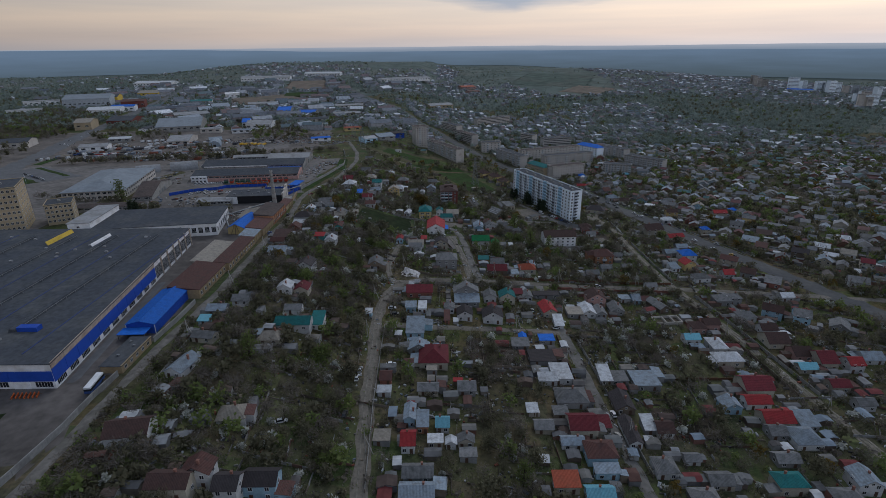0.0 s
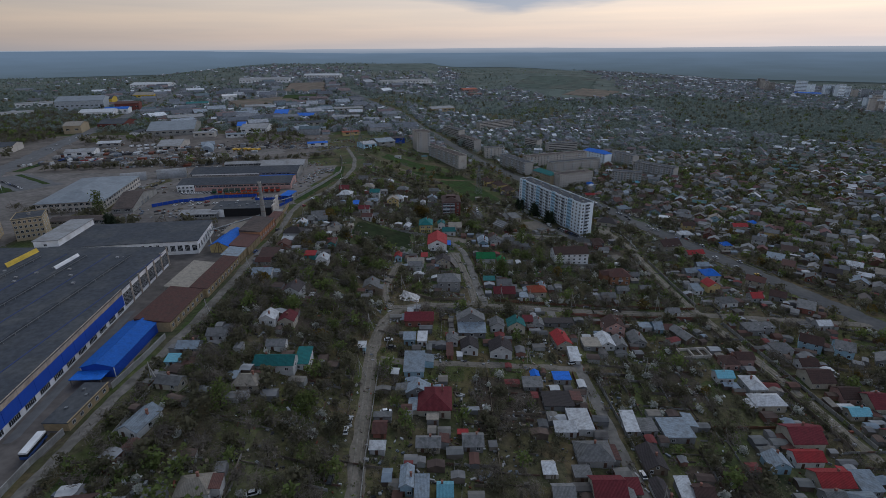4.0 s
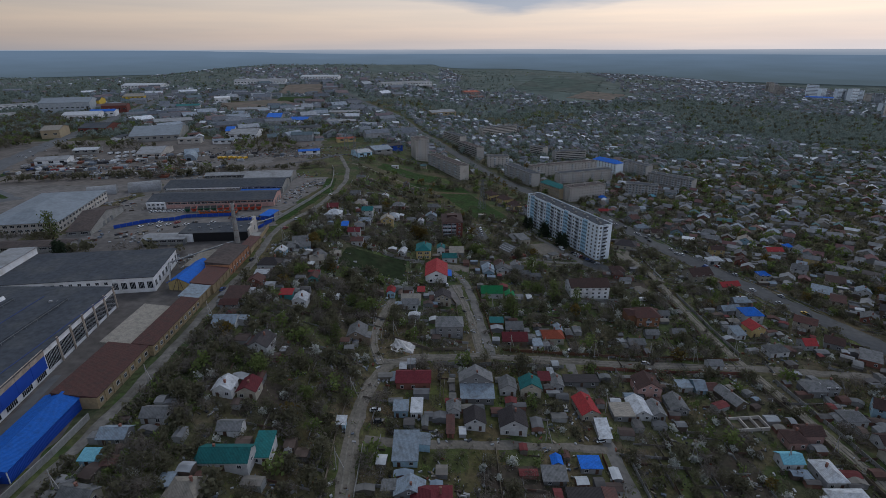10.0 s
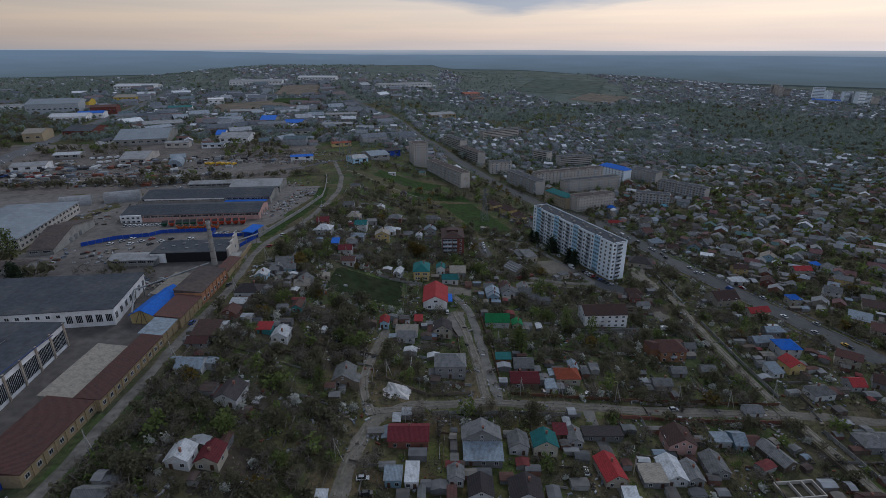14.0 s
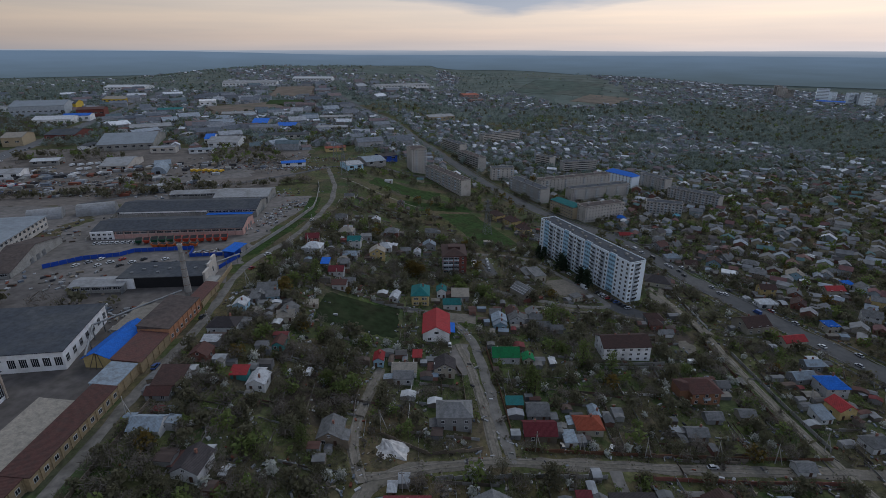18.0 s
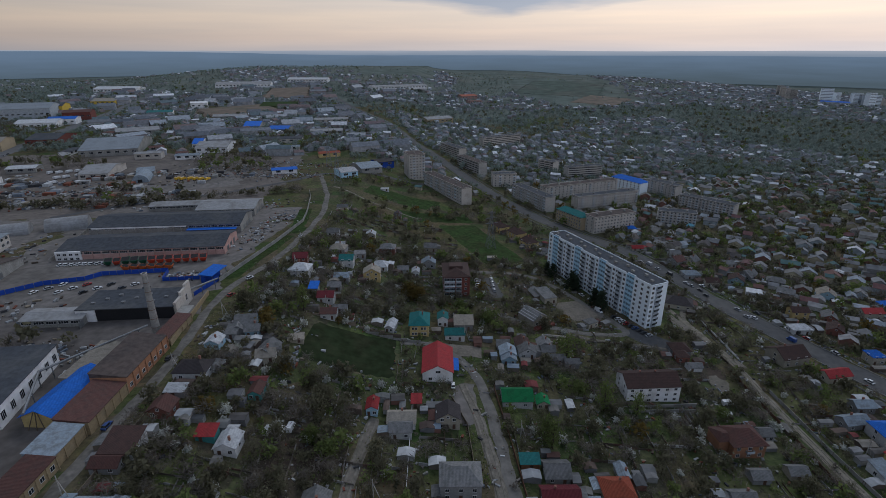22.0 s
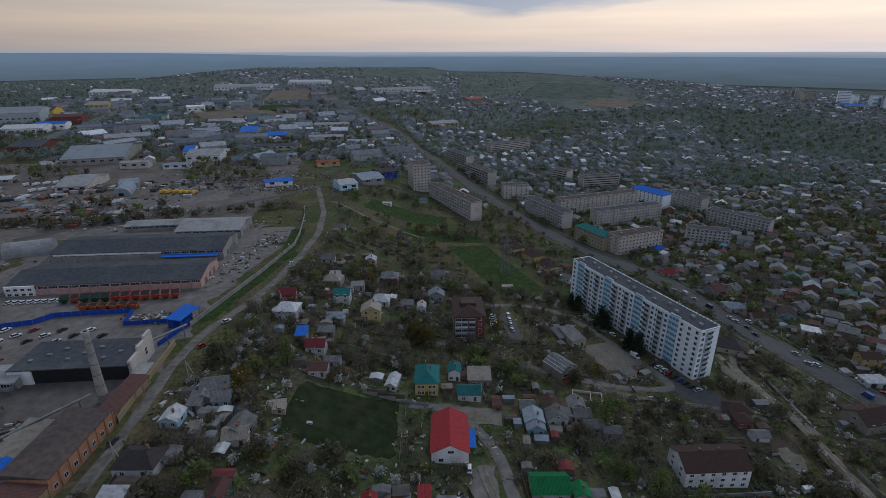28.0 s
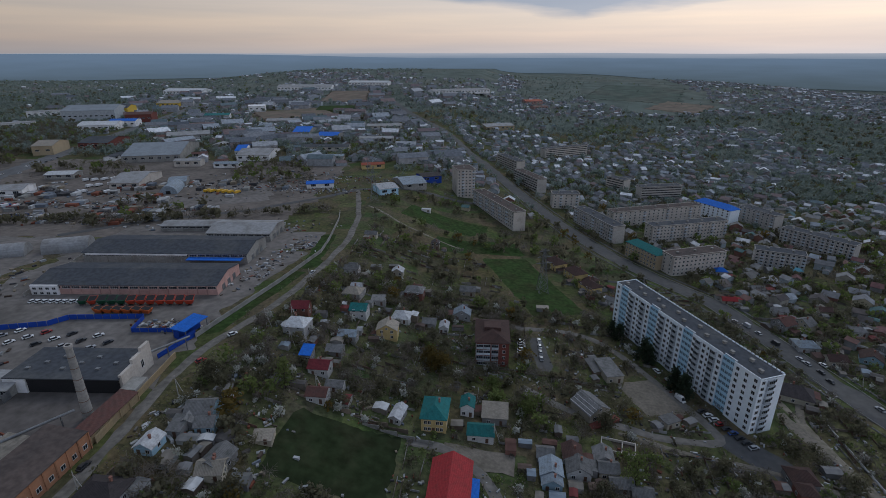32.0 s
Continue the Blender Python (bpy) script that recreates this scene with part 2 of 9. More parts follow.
for key, c in (("white", (0.62, 0.63, 0.64)), ("silver", (0.34, 0.35, 0.37)), ("dark", (0.03, 0.032, 0.036)), ("red", (0.30, 0.025, 0.025)), ("blue", (0.03, 0.07, 0.22)), ("yellow", (0.60, 0.36, 0.03))):
    mat("car_" + key, c, 0.35, 0.0, 0.04, spec=0.5)
for key, c in (("red", (0.42, 0.055, 0.028)), ("green", (0.015, 0.075, 0.04)), ("orange", (0.50, 0.11, 0.025))):
    mat("hopper_" + key, c, 0.6, 0, 0.12, 1.0)
mat("glass", (0.020, 0.024, 0.030), 0.12, vary=0.2, spec=0.5)
# pale blue base holds curtains behind the glass and the sky's painted reflection
mat("loggia_glass", (0.17, 0.24, 0.30), 0.25, vary=0.35, grain=0.9, stain=(0.06, 0.08, 0.10), stain_scale=0.35, stain_amt=0.9, spec=0.5)


def leaf_mat(name, dark, light, rand=0.25):
    """Leaves and twigs: half of the light passes through."""
    m = mat(name, dark, 0.9, 0, 0.3, 0.6, light, 0.35, 0.9, rand=rand, spec=0.1)
    nt = m.node_tree
    b, out = nt.nodes["Principled BSDF"], nt.nodes["Material Output"]
    tr, mx = nt.nodes.new("ShaderNodeBsdfTranslucent"), nt.nodes.new("ShaderNodeMixShader")
    nt.links.new(b.inputs["Base Color"].links[0].from_socket, tr.inputs[0])
    mx.inputs[0].default_value = 0.45
    nt.links.new(b.outputs[0], mx.inputs[1])
    nt.links.new(tr.outputs[0], mx.inputs[2])
    nt.links.new(mx.outputs[0], out.inputs[0])
    return m


leaf_mat("leaf_fresh", (0.100, 0.128, 0.044), (0.150, 0.172, 0.060))
leaf_mat("leaf_dull", (0.120, 0.114, 0.074), (0.164, 0.154, 0.102))
leaf_mat("leaf_twig", (0.158, 0.140, 0.122), (0.212, 0.190, 0.166))
leaf_mat("leaf_blossom", (0.46, 0.47, 0.44), (0.20, 0.21, 0.16))
leaf_mat("leaf_conifer", (0.040, 0.056, 0.036), (0.055, 0.075, 0.045))
# leaves of far trees: distance haze put into a paler grey-green
leaf_mat("leaf_haze", (0.150, 0.182, 0.162), (0.192, 0.222, 0.198))
leaf_mat("leaf_ochre", (0.12, 0.085, 0.026), (0.085, 0.075, 0.025))


def island_mat(name, colors, rough=0.85):
    """One of several colours for each separate piece."""
    m = bpy.data.materials.new(name)
    m.use_nodes = True
    nt = m.node_tree
    N, L = nt.nodes.new, nt.links.new
    b = nt.nodes["Principled BSDF"]
    b.inputs["Roughness"].default_value = rough
    b.inputs["Specular IOR Level"].default_value = 0.15
    geo, ramp = N("ShaderNodeNewGeometry"), N("ShaderNodeValToRGB")
    ramp.color_ramp.interpolation = "CONSTANT"
    e = ramp.color_ramp.elements
    while len(e) < len(colors):
        e.new(0.5)
    for i, c in enumerate(colors):
        e[i].position, e[i].color = i / len(colors), (*c, 1)
    L(geo.outputs["Random Per Island"], ramp.inputs[0])
    nz, mr = N("ShaderNodeTexNoise"), N("ShaderNodeMapRange")
    nz.inputs["Scale"].default_value, nz.inputs["Detail"].default_value = 0.3, 5
    co = N("ShaderNodeTexCoord")
    L(co.outputs["Object"], nz.inputs["Vector"])
    mr.inputs["From Min"].default_value, mr.inputs["From Max"].default_value = 0.3, 0.7
    mr.inputs["To Min"].default_value, mr.inputs["To Max"].default_value = 0.75, 1.25
    L(nz.outputs["Fac"], mr.inputs["Value"])
    sc = N("ShaderNodeVectorMath")
    sc.operation = "SCALE"
    L(ramp.outputs[0], sc.inputs[0])
    L(mr.outputs[0], sc.inputs["Scale"])
    L(sc.outputs[0], b.inputs["Base Color"])
    MATS[name] = m
    return m


island_mat("far_roofs", [(0.165, 0.171, 0.182), (0.135, 0.139, 0.147), (0.460, 0.470, 0.490), (0.074, 0.067, 0.067), (0.190, 0.190, 0.190), (0.127, 0.070, 0.070), (0.235, 0.262, 0.296), (0.150, 0.154, 0.162), (0.150, 0.092, 0.082), (0.112, 0.098, 0.092), (0.225, 0.225, 0.230), (0.140, 0.140, 0.144), (0.076, 0.130, 0.130), (0.152, 0.149, 0.144), (0.125, 0.122, 0.118), (0.190, 0.193, 0.197)])
# roofs and walls of far houses, with bluish distance haze mixed into the colours
island_mat("hazed_roofs", [(0.150, 0.163, 0.186), (0.118, 0.130, 0.150), (0.480, 0.500, 0.530), (0.100, 0.107, 0.122), (0.165, 0.176, 0.196), (0.140, 0.112, 0.120), (0.260, 0.288, 0.322), (0.170, 0.183, 0.204), (0.165, 0.128, 0.128), (0.128, 0.133, 0.146), (0.300, 0.314, 0.336), (0.132, 0.146, 0.168), (0.102, 0.134, 0.150), (0.155, 0.164, 0.182), (0.092, 0.104, 0.124), (0.560, 0.580, 0.610)])
island_mat("hazed_walls", [(0.36, 0.37, 0.39), (0.31, 0.31, 0.32), (0.26, 0.275, 0.29), (0.25, 0.22, 0.22), (0.31, 0.345, 0.375)])
island_mat("far_walls", [(0.42, 0.41, 0.40), (0.32, 0.30, 0.26), (0.22, 0.22, 0.22), (0.19, 0.10, 0.08), (0.30, 0.34, 0.37), (0.38, 0.34, 0.25)])
island_mat("shed_roofs", [(0.110, 0.110, 0.114), (0.085, 0.080, 0.078), (0.090, 0.050, 0.042), (0.070, 0.052, 0.046), (0.150, 0.150, 0.150), (0.165, 0.152, 0.134), (0.240, 0.250, 0.262), (0.120, 0.124, 0.124), (0.135, 0.130, 0.122), (0.170, 0.208, 0.250), (0.400, 0.410, 0.420), (0.100, 0.074, 0.062), (0.180, 0.180, 0.182), (0.130, 0.036, 0.036), (0.078, 0.080, 0.084), (0.140, 0.142, 0.146)])
island_mat("shed_walls", [(0.16, 0.14, 0.12), (0.23, 0.225, 0.22), (0.11, 0.085, 0.07), (0.19, 0.10, 0.08), (0.30, 0.30, 0.29), (0.15, 0.15, 0.155)])
island_mat("junk", [(0.12, 0.11, 0.10), (0.30, 0.30, 0.30), (0.07, 0.055, 0.045), (0.20, 0.17, 0.13), (0.16, 0.06, 0.04), (0.05, 0.05, 0.055), (0.40, 0.41, 0.42), (0.24, 0.25, 0.26), (0.13, 0.15, 0.18), (0.20, 0.20, 0.19)])

island_mat("fence_boards", [(0.13, 0.115, 0.10), (0.21, 0.20, 0.19), (0.085, 0.07, 0.058), (0.17, 0.145, 0.12), (0.12, 0.075, 0.058), (0.26, 0.26, 0.26)])


def ground_mat():
    m = bpy.data.materials.new("ground_cover")
    m.use_nodes = True
    nt = m.node_tree
    N, L = nt.nodes.new, nt.links.new
    b = nt.nodes["Principled BSDF"]
    b.inputs["Roughness"].default_value = 1.0
    b.inputs["Specular IOR Level"].default_value = 0.05
    co = N("ShaderNodeTexCoord")

    def noise_ramp(scale, stops, detail=8):
        n, r = N("ShaderNodeTexNoise"), N("ShaderNodeValToRGB")
        n.inputs["Scale"].default_value, n.inputs["Detail"].default_value, n.inputs["Roughness"].default_value = scale, detail, 0.62
        L(co.outputs["Object"], n.inputs["Vector"])
        e = r.color_ramp.elements
        while len(e) < len(stops):
            e.new(0.5)
        for i, (p, c) in enumerate(stops):
            e[i].position, e[i].color = p, (*c, 1)
        L(n.outputs["Fac"], r.inputs[0])
        return r.outputs[0]

    a = noise_ramp(0.03, [(0.30, (0.050, 0.066, 0.030)), (0.46, (0.074, 0.074, 0.044)), (0.56, (0.092, 0.082, 0.060)), (0.68, (0.060, 0.075, 0.034))])
    # garden plots, each of its own colour
    vo, vr = N("ShaderNodeTexVoronoi"), N("ShaderNodeValToRGB")
    vo.distance = "CHEBYCHEV"
    vo.inputs["Scale"].default_value = 0.075
    L(co.outputs["Object"], vo.inputs["Vector"])
    vs = N("ShaderNodeSeparateColor")
    L(vo.outputs["Color"], vs.inputs[0])
    el = vr.color_ramp.elements
    plots = ((0.0, (0.75, 1.0, 0.7)), (0.3, (1.1, 1.0, 0.9)), (0.5, (1.15, 1.06, 1.0)), (0.7, (0.8, 0.8, 0.8)), (1.0, (1.2, 1.35, 0.95)))
    while len(el) < len(plots):
        el.new(0.5)
    for i, (q, c) in enumerate(plots):
        el[i].position, el[i].color = q, (*c, 1)
    L(vs.outputs[0], vr.inputs[0])
    f = noise_ramp(0.45, [(0.30, (0.55, 0.55, 0.55)), (0.5, (1, 1, 1)), (0.7, (1.45, 1.4, 1.3))])
    g2 = noise_ramp(0.006, [(0.35, (0.75, 0.95, 0.85)), (0.5, (1, 1, 1)), (0.65, (1.08, 1.0, 0.92))], 4)
    prev = a
    for other in (f, g2, vr.outputs[0]):
        mx = N("ShaderNodeMix")
        mx.data_type, mx.blend_type = "RGBA", "MULTIPLY"
        mx.inputs[0].default_value = 1
        L(prev, mx.inputs[6])
        L(other, mx.inputs[7])
        prev = mx.outputs[2]
    L(prev, b.inputs["Base Color"])
    n = N("ShaderNodeTexNoise")
    n.inputs["Scale"].default_value, n.inputs["Detail"].default_value = 1.2, 6
    L(co.outputs["Object"], n.inputs["Vector"])
    bp = N("ShaderNodeBump")
    bp.inputs["Strength"].default_value, bp.inputs["Distance"].default_value = 0.6, 0.3
    L(n.outputs["Fac"], bp.inputs["Height"])
    L(bp.outputs[0], b.inputs["Normal"])
    MATS["ground_cover"] = m


ground_mat()
# far ground: distance haze put into the base colour, field tones vary over it
mat("hazed_fields", (0.100, 0.122, 0.108), 1.0, vary=0.3, grain=0.02, stain=(0.128, 0.128, 0.108), stain_scale=0.004, stain_amt=0.9, spec=0.05)


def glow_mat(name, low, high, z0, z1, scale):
    """Plain backdrop of distant hills: evening haze painted as an emission gradient."""
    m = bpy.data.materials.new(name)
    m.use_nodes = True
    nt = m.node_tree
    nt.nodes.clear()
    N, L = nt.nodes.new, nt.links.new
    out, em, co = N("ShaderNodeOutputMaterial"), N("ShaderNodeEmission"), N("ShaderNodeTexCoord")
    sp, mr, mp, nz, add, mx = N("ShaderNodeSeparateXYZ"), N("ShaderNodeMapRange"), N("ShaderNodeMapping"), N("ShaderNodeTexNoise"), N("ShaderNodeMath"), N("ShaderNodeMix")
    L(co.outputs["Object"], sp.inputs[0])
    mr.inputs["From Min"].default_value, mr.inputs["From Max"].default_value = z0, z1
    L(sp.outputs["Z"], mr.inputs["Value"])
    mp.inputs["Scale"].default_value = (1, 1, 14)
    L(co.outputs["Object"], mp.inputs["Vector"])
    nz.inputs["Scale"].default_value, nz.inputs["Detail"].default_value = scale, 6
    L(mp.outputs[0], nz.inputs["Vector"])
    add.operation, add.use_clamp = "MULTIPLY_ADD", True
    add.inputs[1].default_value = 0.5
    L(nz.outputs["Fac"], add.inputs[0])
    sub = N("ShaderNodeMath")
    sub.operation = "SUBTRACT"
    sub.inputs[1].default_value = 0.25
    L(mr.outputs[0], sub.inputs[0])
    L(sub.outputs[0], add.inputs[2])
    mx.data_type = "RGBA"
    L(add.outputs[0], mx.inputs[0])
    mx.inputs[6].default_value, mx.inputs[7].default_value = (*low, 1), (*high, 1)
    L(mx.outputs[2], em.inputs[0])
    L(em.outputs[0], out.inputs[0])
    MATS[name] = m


# ---- building blocks ----
class Shape:
    """Collects faces for one mesh."""

    def __init__(self):
        self.v, self.f, self.m = [], [], []

    def face(self, *pts, mi=0):
        n = len(self.v)
        self.v += [tuple(p) for p in pts]
        self.f.append(tuple(range(n, n + len(pts))))
        self.m.append(mi)
        return self

    def box(self, x0, x1, y0, y1, z0, z1, mi=0):
        n = len(self.v)
        self.v += [(x0, y0, z0), (x1, y0, z0), (x1, y1, z0), (x0, y1, z0), (x0, y0, z1), (x1, y0, z1), (x1, y1, z1), (x0, y1, z1)]
        for q in ((0, 3, 2, 1), (4, 5, 6, 7), (0, 1, 5, 4), (1, 2, 6, 5), (2, 3, 7, 6), (3, 0, 4, 7)):
            self.f.append(tuple(n + i for i in q))
            self.m.append(mi)
        return self

    def solid(self, low, high, mi=0):
        """A closed body between two rings of as many points, the low one anticlockwise from above."""
        n, k = len(self.v), len(low)
        self.v += [tuple(p) for p in low] + [tuple(p) for p in high]
        self.f.append(tuple(n + i for i in reversed(range(k))))
        self.f.append(tuple(n + k + i for i in range(k)))
        for i in range(k):
            j = (i + 1) % k
            self.f.append((n + i, n + j, n + k + j, n + k + i))
        self.m += [mi] * (k + 2)
        return self

    def rod(self, a, b, r0, r1=None, sides=5, mi=0):
        a, b = Vector(a), Vector(b)
        q = (b - a).to_track_quat("Z", "Y")
        r1 = r0 if r1 is None else r1
        ring = [(math.cos(2 * math.pi * i / sides), math.sin(2 * math.pi * i / sides), 0) for i in range(sides)]
        return self.solid([a + q @ (Vector(p) * r0) for p in ring], [b + q @ (Vector(p) * r1) for p in ring], mi)

    def mesh(self, name, *mats):
        me = bpy.data.meshes.new(name)
        me.from_pydata(self.v, [], self.f)
        for k in mats:
            me.materials.append(MATS[k])
        if len(mats) > 1:
            me.polygons.foreach_set("material_index", self.m)
        me.update()
        return me


def part(name, data, parent, label="", at=None, turn=0.0):
    """Links a mesh as one part under a thing or under a part; at and turn are in the parent's own frame."""
    ob = new(name, data)
    ob.parent = parent
    if at is not None:
        ob.matrix_basis = pose(*at, 0, 0, turn)
    if label:
        tagged(ob, label)
    return ob


def empty(name, x, y, z, rot, label, category, group=""):
    ob = new(name)
    ob.empty_display_size = 0.5
    ob.matrix_basis = pose(x, y, z, 0, 0, rot)
    return tagged(ob, label, category, group)


def quick_mesh(name, verts, polys, mats, mi=None, flat=True):
    """A mesh from arrays: verts n x 3, polys m x k."""
    me = bpy.data.meshes.new(name)
    m, k = polys.shape
    me.vertices.add(len(verts))
    me.loops.add(m * k)
    me.polygons.add(m)
    me.vertices.foreach_set("co", verts.astype(np.float32).ravel())
    me.loops.foreach_set("vertex_index", polys.astype(np.int32).ravel())
    me.polygons.foreach_set("loop_start", np.arange(0, m * k, k, dtype=np.int32))
    for key in mats:
        me.materials.append(MATS[key])
    if mi is not None:
        me.polygons.foreach_set("material_index", mi.astype(np.int32))
    me.update(calc_edges=True)
    if flat:
        me.shade_flat()
    return me


def ease(a, b, v):
    v = np.clip((v - a) / (b - a), 0, 1)
    return v * v * (3 - 2 * v)


def ground_z(x, y):
    """The lie of the land: a terrace on the west, a slope down to the east, a shallow valley and a far ridge."""
    x, y = np.asarray(x, float), np.asarray(y, float)
    z = 4.5 - 19.5 * ease(-100, -10, x) - 15 * np.tanh(np.maximum(x + 10, 0) / 120) - 9 * ease(60, 460, y)
    ridge = ease(-1500, -700, x) * (1 - 1.35 * ease(500, 2000, x))
    return z + 58 * ease(800, 2200, y) * ridge - 60 * ease(2250, 3000, y)


def gz(x, y):
    return float(ground_z(x, y))


# which ground is taken: cells of 2 m
OX, OY, OC = -1000, -280, 2.0
TAKEN = np.zeros((1000, 850), bool)


def claim(x, y, w, d, rot=0.0, margin=1.0):
    c, s = math.cos(radians(rot)), math.sin(radians(rot))
    r = math.hypot(w, d) / 2 + margin
    xs = np.arange(x - r, x + r + OC, OC)
    ys = np.arange(y - r, y + r + OC, OC)
    X, Y = np.meshgrid(xs, ys, indexing="ij")
    u, v = (X - x) * c + (Y - y) * s, -(X - x) * s + (Y - y) * c
    ok = (np.abs(u) < w / 2 + margin) & (np.abs(v) < d / 2 + margin)
    i, j = ((X[ok] - OX) / OC).astype(int), ((Y[ok] - OY) / OC).astype(int)
    k = (i >= 0) & (j >= 0) & (i < TAKEN.shape[0]) & (j < TAKEN.shape[1])
    TAKEN[i[k], j[k]] = True


def free(x, y, r=0.0):
    i, j, k = int((x - OX) / OC), int((y - OY) / OC), int(math.ceil(r / OC))
    if i < 0 or j < 0 or i >= TAKEN.shape[0] or j >= TAKEN.shape[1]:
        return True
    return not TAKEN[max(0, i - k) : i + k + 1, max(0, j - k) : j + k + 1].any()


# ---- the land ----
def spaced(stops):
    out = []
    for a, b, step in stops:
        out += list(np.arange(a, b, step))
    return np.array(out + [stops[-1][1]])


def land():
    xs = spaced([(-4900, -1500, 200), (-1500, -500, 40), (-500, -130, 14), (-130, 20, 5), (20, 600, 12), (600, 1600, 40), (1600, 4900, 200)])
    ys = spaced([(-1500, -300, 100), (-300, 600, 12), (600, 2400, 40), (2400, 4900, 150)])
    X, Y = np.meshgrid(xs, ys, indexing="ij")
    V = np.stack([X, Y, ground_z(X, Y)], -1).reshape(-1, 3)
    n, m = len(xs), len(ys)
    i = np.arange((n - 1) * m).reshape(n - 1, m)[:, :-1].ravel()
    # distant cells take the paler ground colour that holds the haze
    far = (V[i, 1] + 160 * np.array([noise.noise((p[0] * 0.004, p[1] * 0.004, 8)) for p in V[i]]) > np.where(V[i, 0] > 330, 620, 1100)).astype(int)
    me = quick_mesh("ground", V, np.stack([i, i + m, i + m + 1, i + 1], 1), ["ground_cover", "hazed_fields"], far, False)
    tagged(new("ground", me), "sloping ground of dark grass and bare soil", "ground", kind="structure")


land()


def hills(name, radius, base, profile, material, label):
    a = np.radians(np.linspace(-75, 75, 301))
    top = np.array([profile(math.degrees(k)) for k in a])
    lo = np.stack([radius * np.sin(a), radius * np.cos(a), np.full_like(a, base)], -1)
    hi = np.stack([radius * np.sin(a), radius * np.cos(a), top], -1)
    n = len(a)
    i = np.arange(n - 1)
    me = quick_mesh(name, np.concatenate([lo, hi]), np.stack([i, i + 1, n + i + 1, n + i], 1), [material])
    tagged(new(name, me), label, "hills", kind="structure")


# the haze lies in these emission colours, paler and bluer towards the top
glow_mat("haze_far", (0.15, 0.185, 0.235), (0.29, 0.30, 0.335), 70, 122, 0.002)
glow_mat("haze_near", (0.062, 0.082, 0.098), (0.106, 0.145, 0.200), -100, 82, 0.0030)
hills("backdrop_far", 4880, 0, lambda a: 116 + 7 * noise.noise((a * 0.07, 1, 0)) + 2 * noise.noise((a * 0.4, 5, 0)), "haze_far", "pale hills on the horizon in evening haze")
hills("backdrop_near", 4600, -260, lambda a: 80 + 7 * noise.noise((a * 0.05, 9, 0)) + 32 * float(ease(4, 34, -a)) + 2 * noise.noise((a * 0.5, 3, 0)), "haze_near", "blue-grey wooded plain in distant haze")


def ribbon(name, pts, width, material, lift, label, category="road", take=1.0):
    """A strip laid along a line on the land."""
    line = []
    for (x0, y0), (x1, y1) in zip(pts, pts[1:]):
        n = max(1, int(math.hypot(x1 - x0, y1 - y0) / 4))
        line += [(x0 + (x1 - x0) * i / n, y0 + (y1 - y0) * i / n) for i in range(n)]
    line.append(pts[-1])
    P = np.array(line, float)
    for _ in range(3):
        P[1:-1] = (P[:-2] + 2 * P[1:-1] + P[2:]) / 4
    T = np.gradient(P, axis=0)
    T /= np.linalg.norm(T, axis=1)[:, None]
    Nn = np.stack([-T[:, 1], T[:, 0]], 1)
    k = 5
    rows = []
    for j in range(k):
        wob = np.array([0.22 * width * noise.noise((p[0] * 0.13, p[1] * 0.13, j)) for p in P]) if j in (0, k - 1) else 0
        q = P + Nn * ((j / (k - 1) - 0.5) * width + wob)[:, None] if j in (0, k - 1) else P + Nn * ((j / (k - 1) - 0.5) * width)
        rows.append(np.column_stack([q, ground_z(q[:, 0], q[:, 1]) + lift - (0.25 if j in (0, k - 1) else 0)]))
    V = np.stack(rows, 1).reshape(-1, 3)
    n = len(P)
    i = (np.arange(n - 1)[:, None] * k + np.arange(k - 1)[None]).ravel()
    me = quick_mesh(name, V, np.stack([i, i + k, i + k + 1, i + 1], 1)[:, ::-1], [material])
    ob = tagged(new(name, me), label, category, kind="structure")
    if take:
        for p in P[::2]:
            claim(p[0], p[1], width * take, width * take, 0, 0.5)
    return ob


def plot(name, x, y, w, d, rot, material, lift, label, category, take=False):
    """A patch of ground with an uneven edge."""
    n, m = max(3, int(w / 5)), max(3, int(d / 5))
    c, s = math.cos(radians(rot)), math.sin(radians(rot))
    V = []
    for i in range(n + 1):
        for j in range(m + 1):
            u, v = (i / n - 0.5) * w, (j / m - 0.5) * d
            X, Y = x + u * c - v * s, y + u * s + v * c
            if i in (0, n) or j in (0, m):
                a = 0.16 * min(w, d) if min(w, d) > 75 else min(2.6, 0.16 * min(w, d))
                X, Y = X + a * (noise.noise((X * 0.11, Y * 0.11, 4)) + 0.4 * noise.noise((X * 0.4, Y * 0.4, 5))), Y + a * (noise.noise((X * 0.11, Y * 0.11, 14)) + 0.4 * noise.noise((X * 0.4, Y * 0.4, 15)))
            V.append((X, Y, gz(X, Y) + lift - ((0.2 if lift < 1 else lift + 0.6) if i in (0, n) or j in (0, m) else 0)))
    i = (np.arange(n)[:, None] * (m + 1) + np.arange(m)[None]).ravel()
    me = quick_mesh(name, np.array(V), np.stack([i, i + m + 1, i + m + 2, i + 1], 1), [material])
    if take:
        claim(x, y, w, d, rot, 0)
    return tagged(new(name, me), label, category, kind="structure")


# roads and lanes
ribbon("road_lane", [(-22, -260), (-25, -181), (-29, -133), (-31, -92), (-33, -60), (-31, -40), (-26, -22), (-17, -12), (-7, -10)], 5.6, "dirt_road", 0.30, "worn grey lane between gardens")
ribbon("road_cross", [(-26, -18), (-7, -11), (18, -5), (45, -3), (91, -2), (154, -1), (220, -8), (330, -25)], 5.6, "dirt_road", 0.32, "pale unpaved cross street")
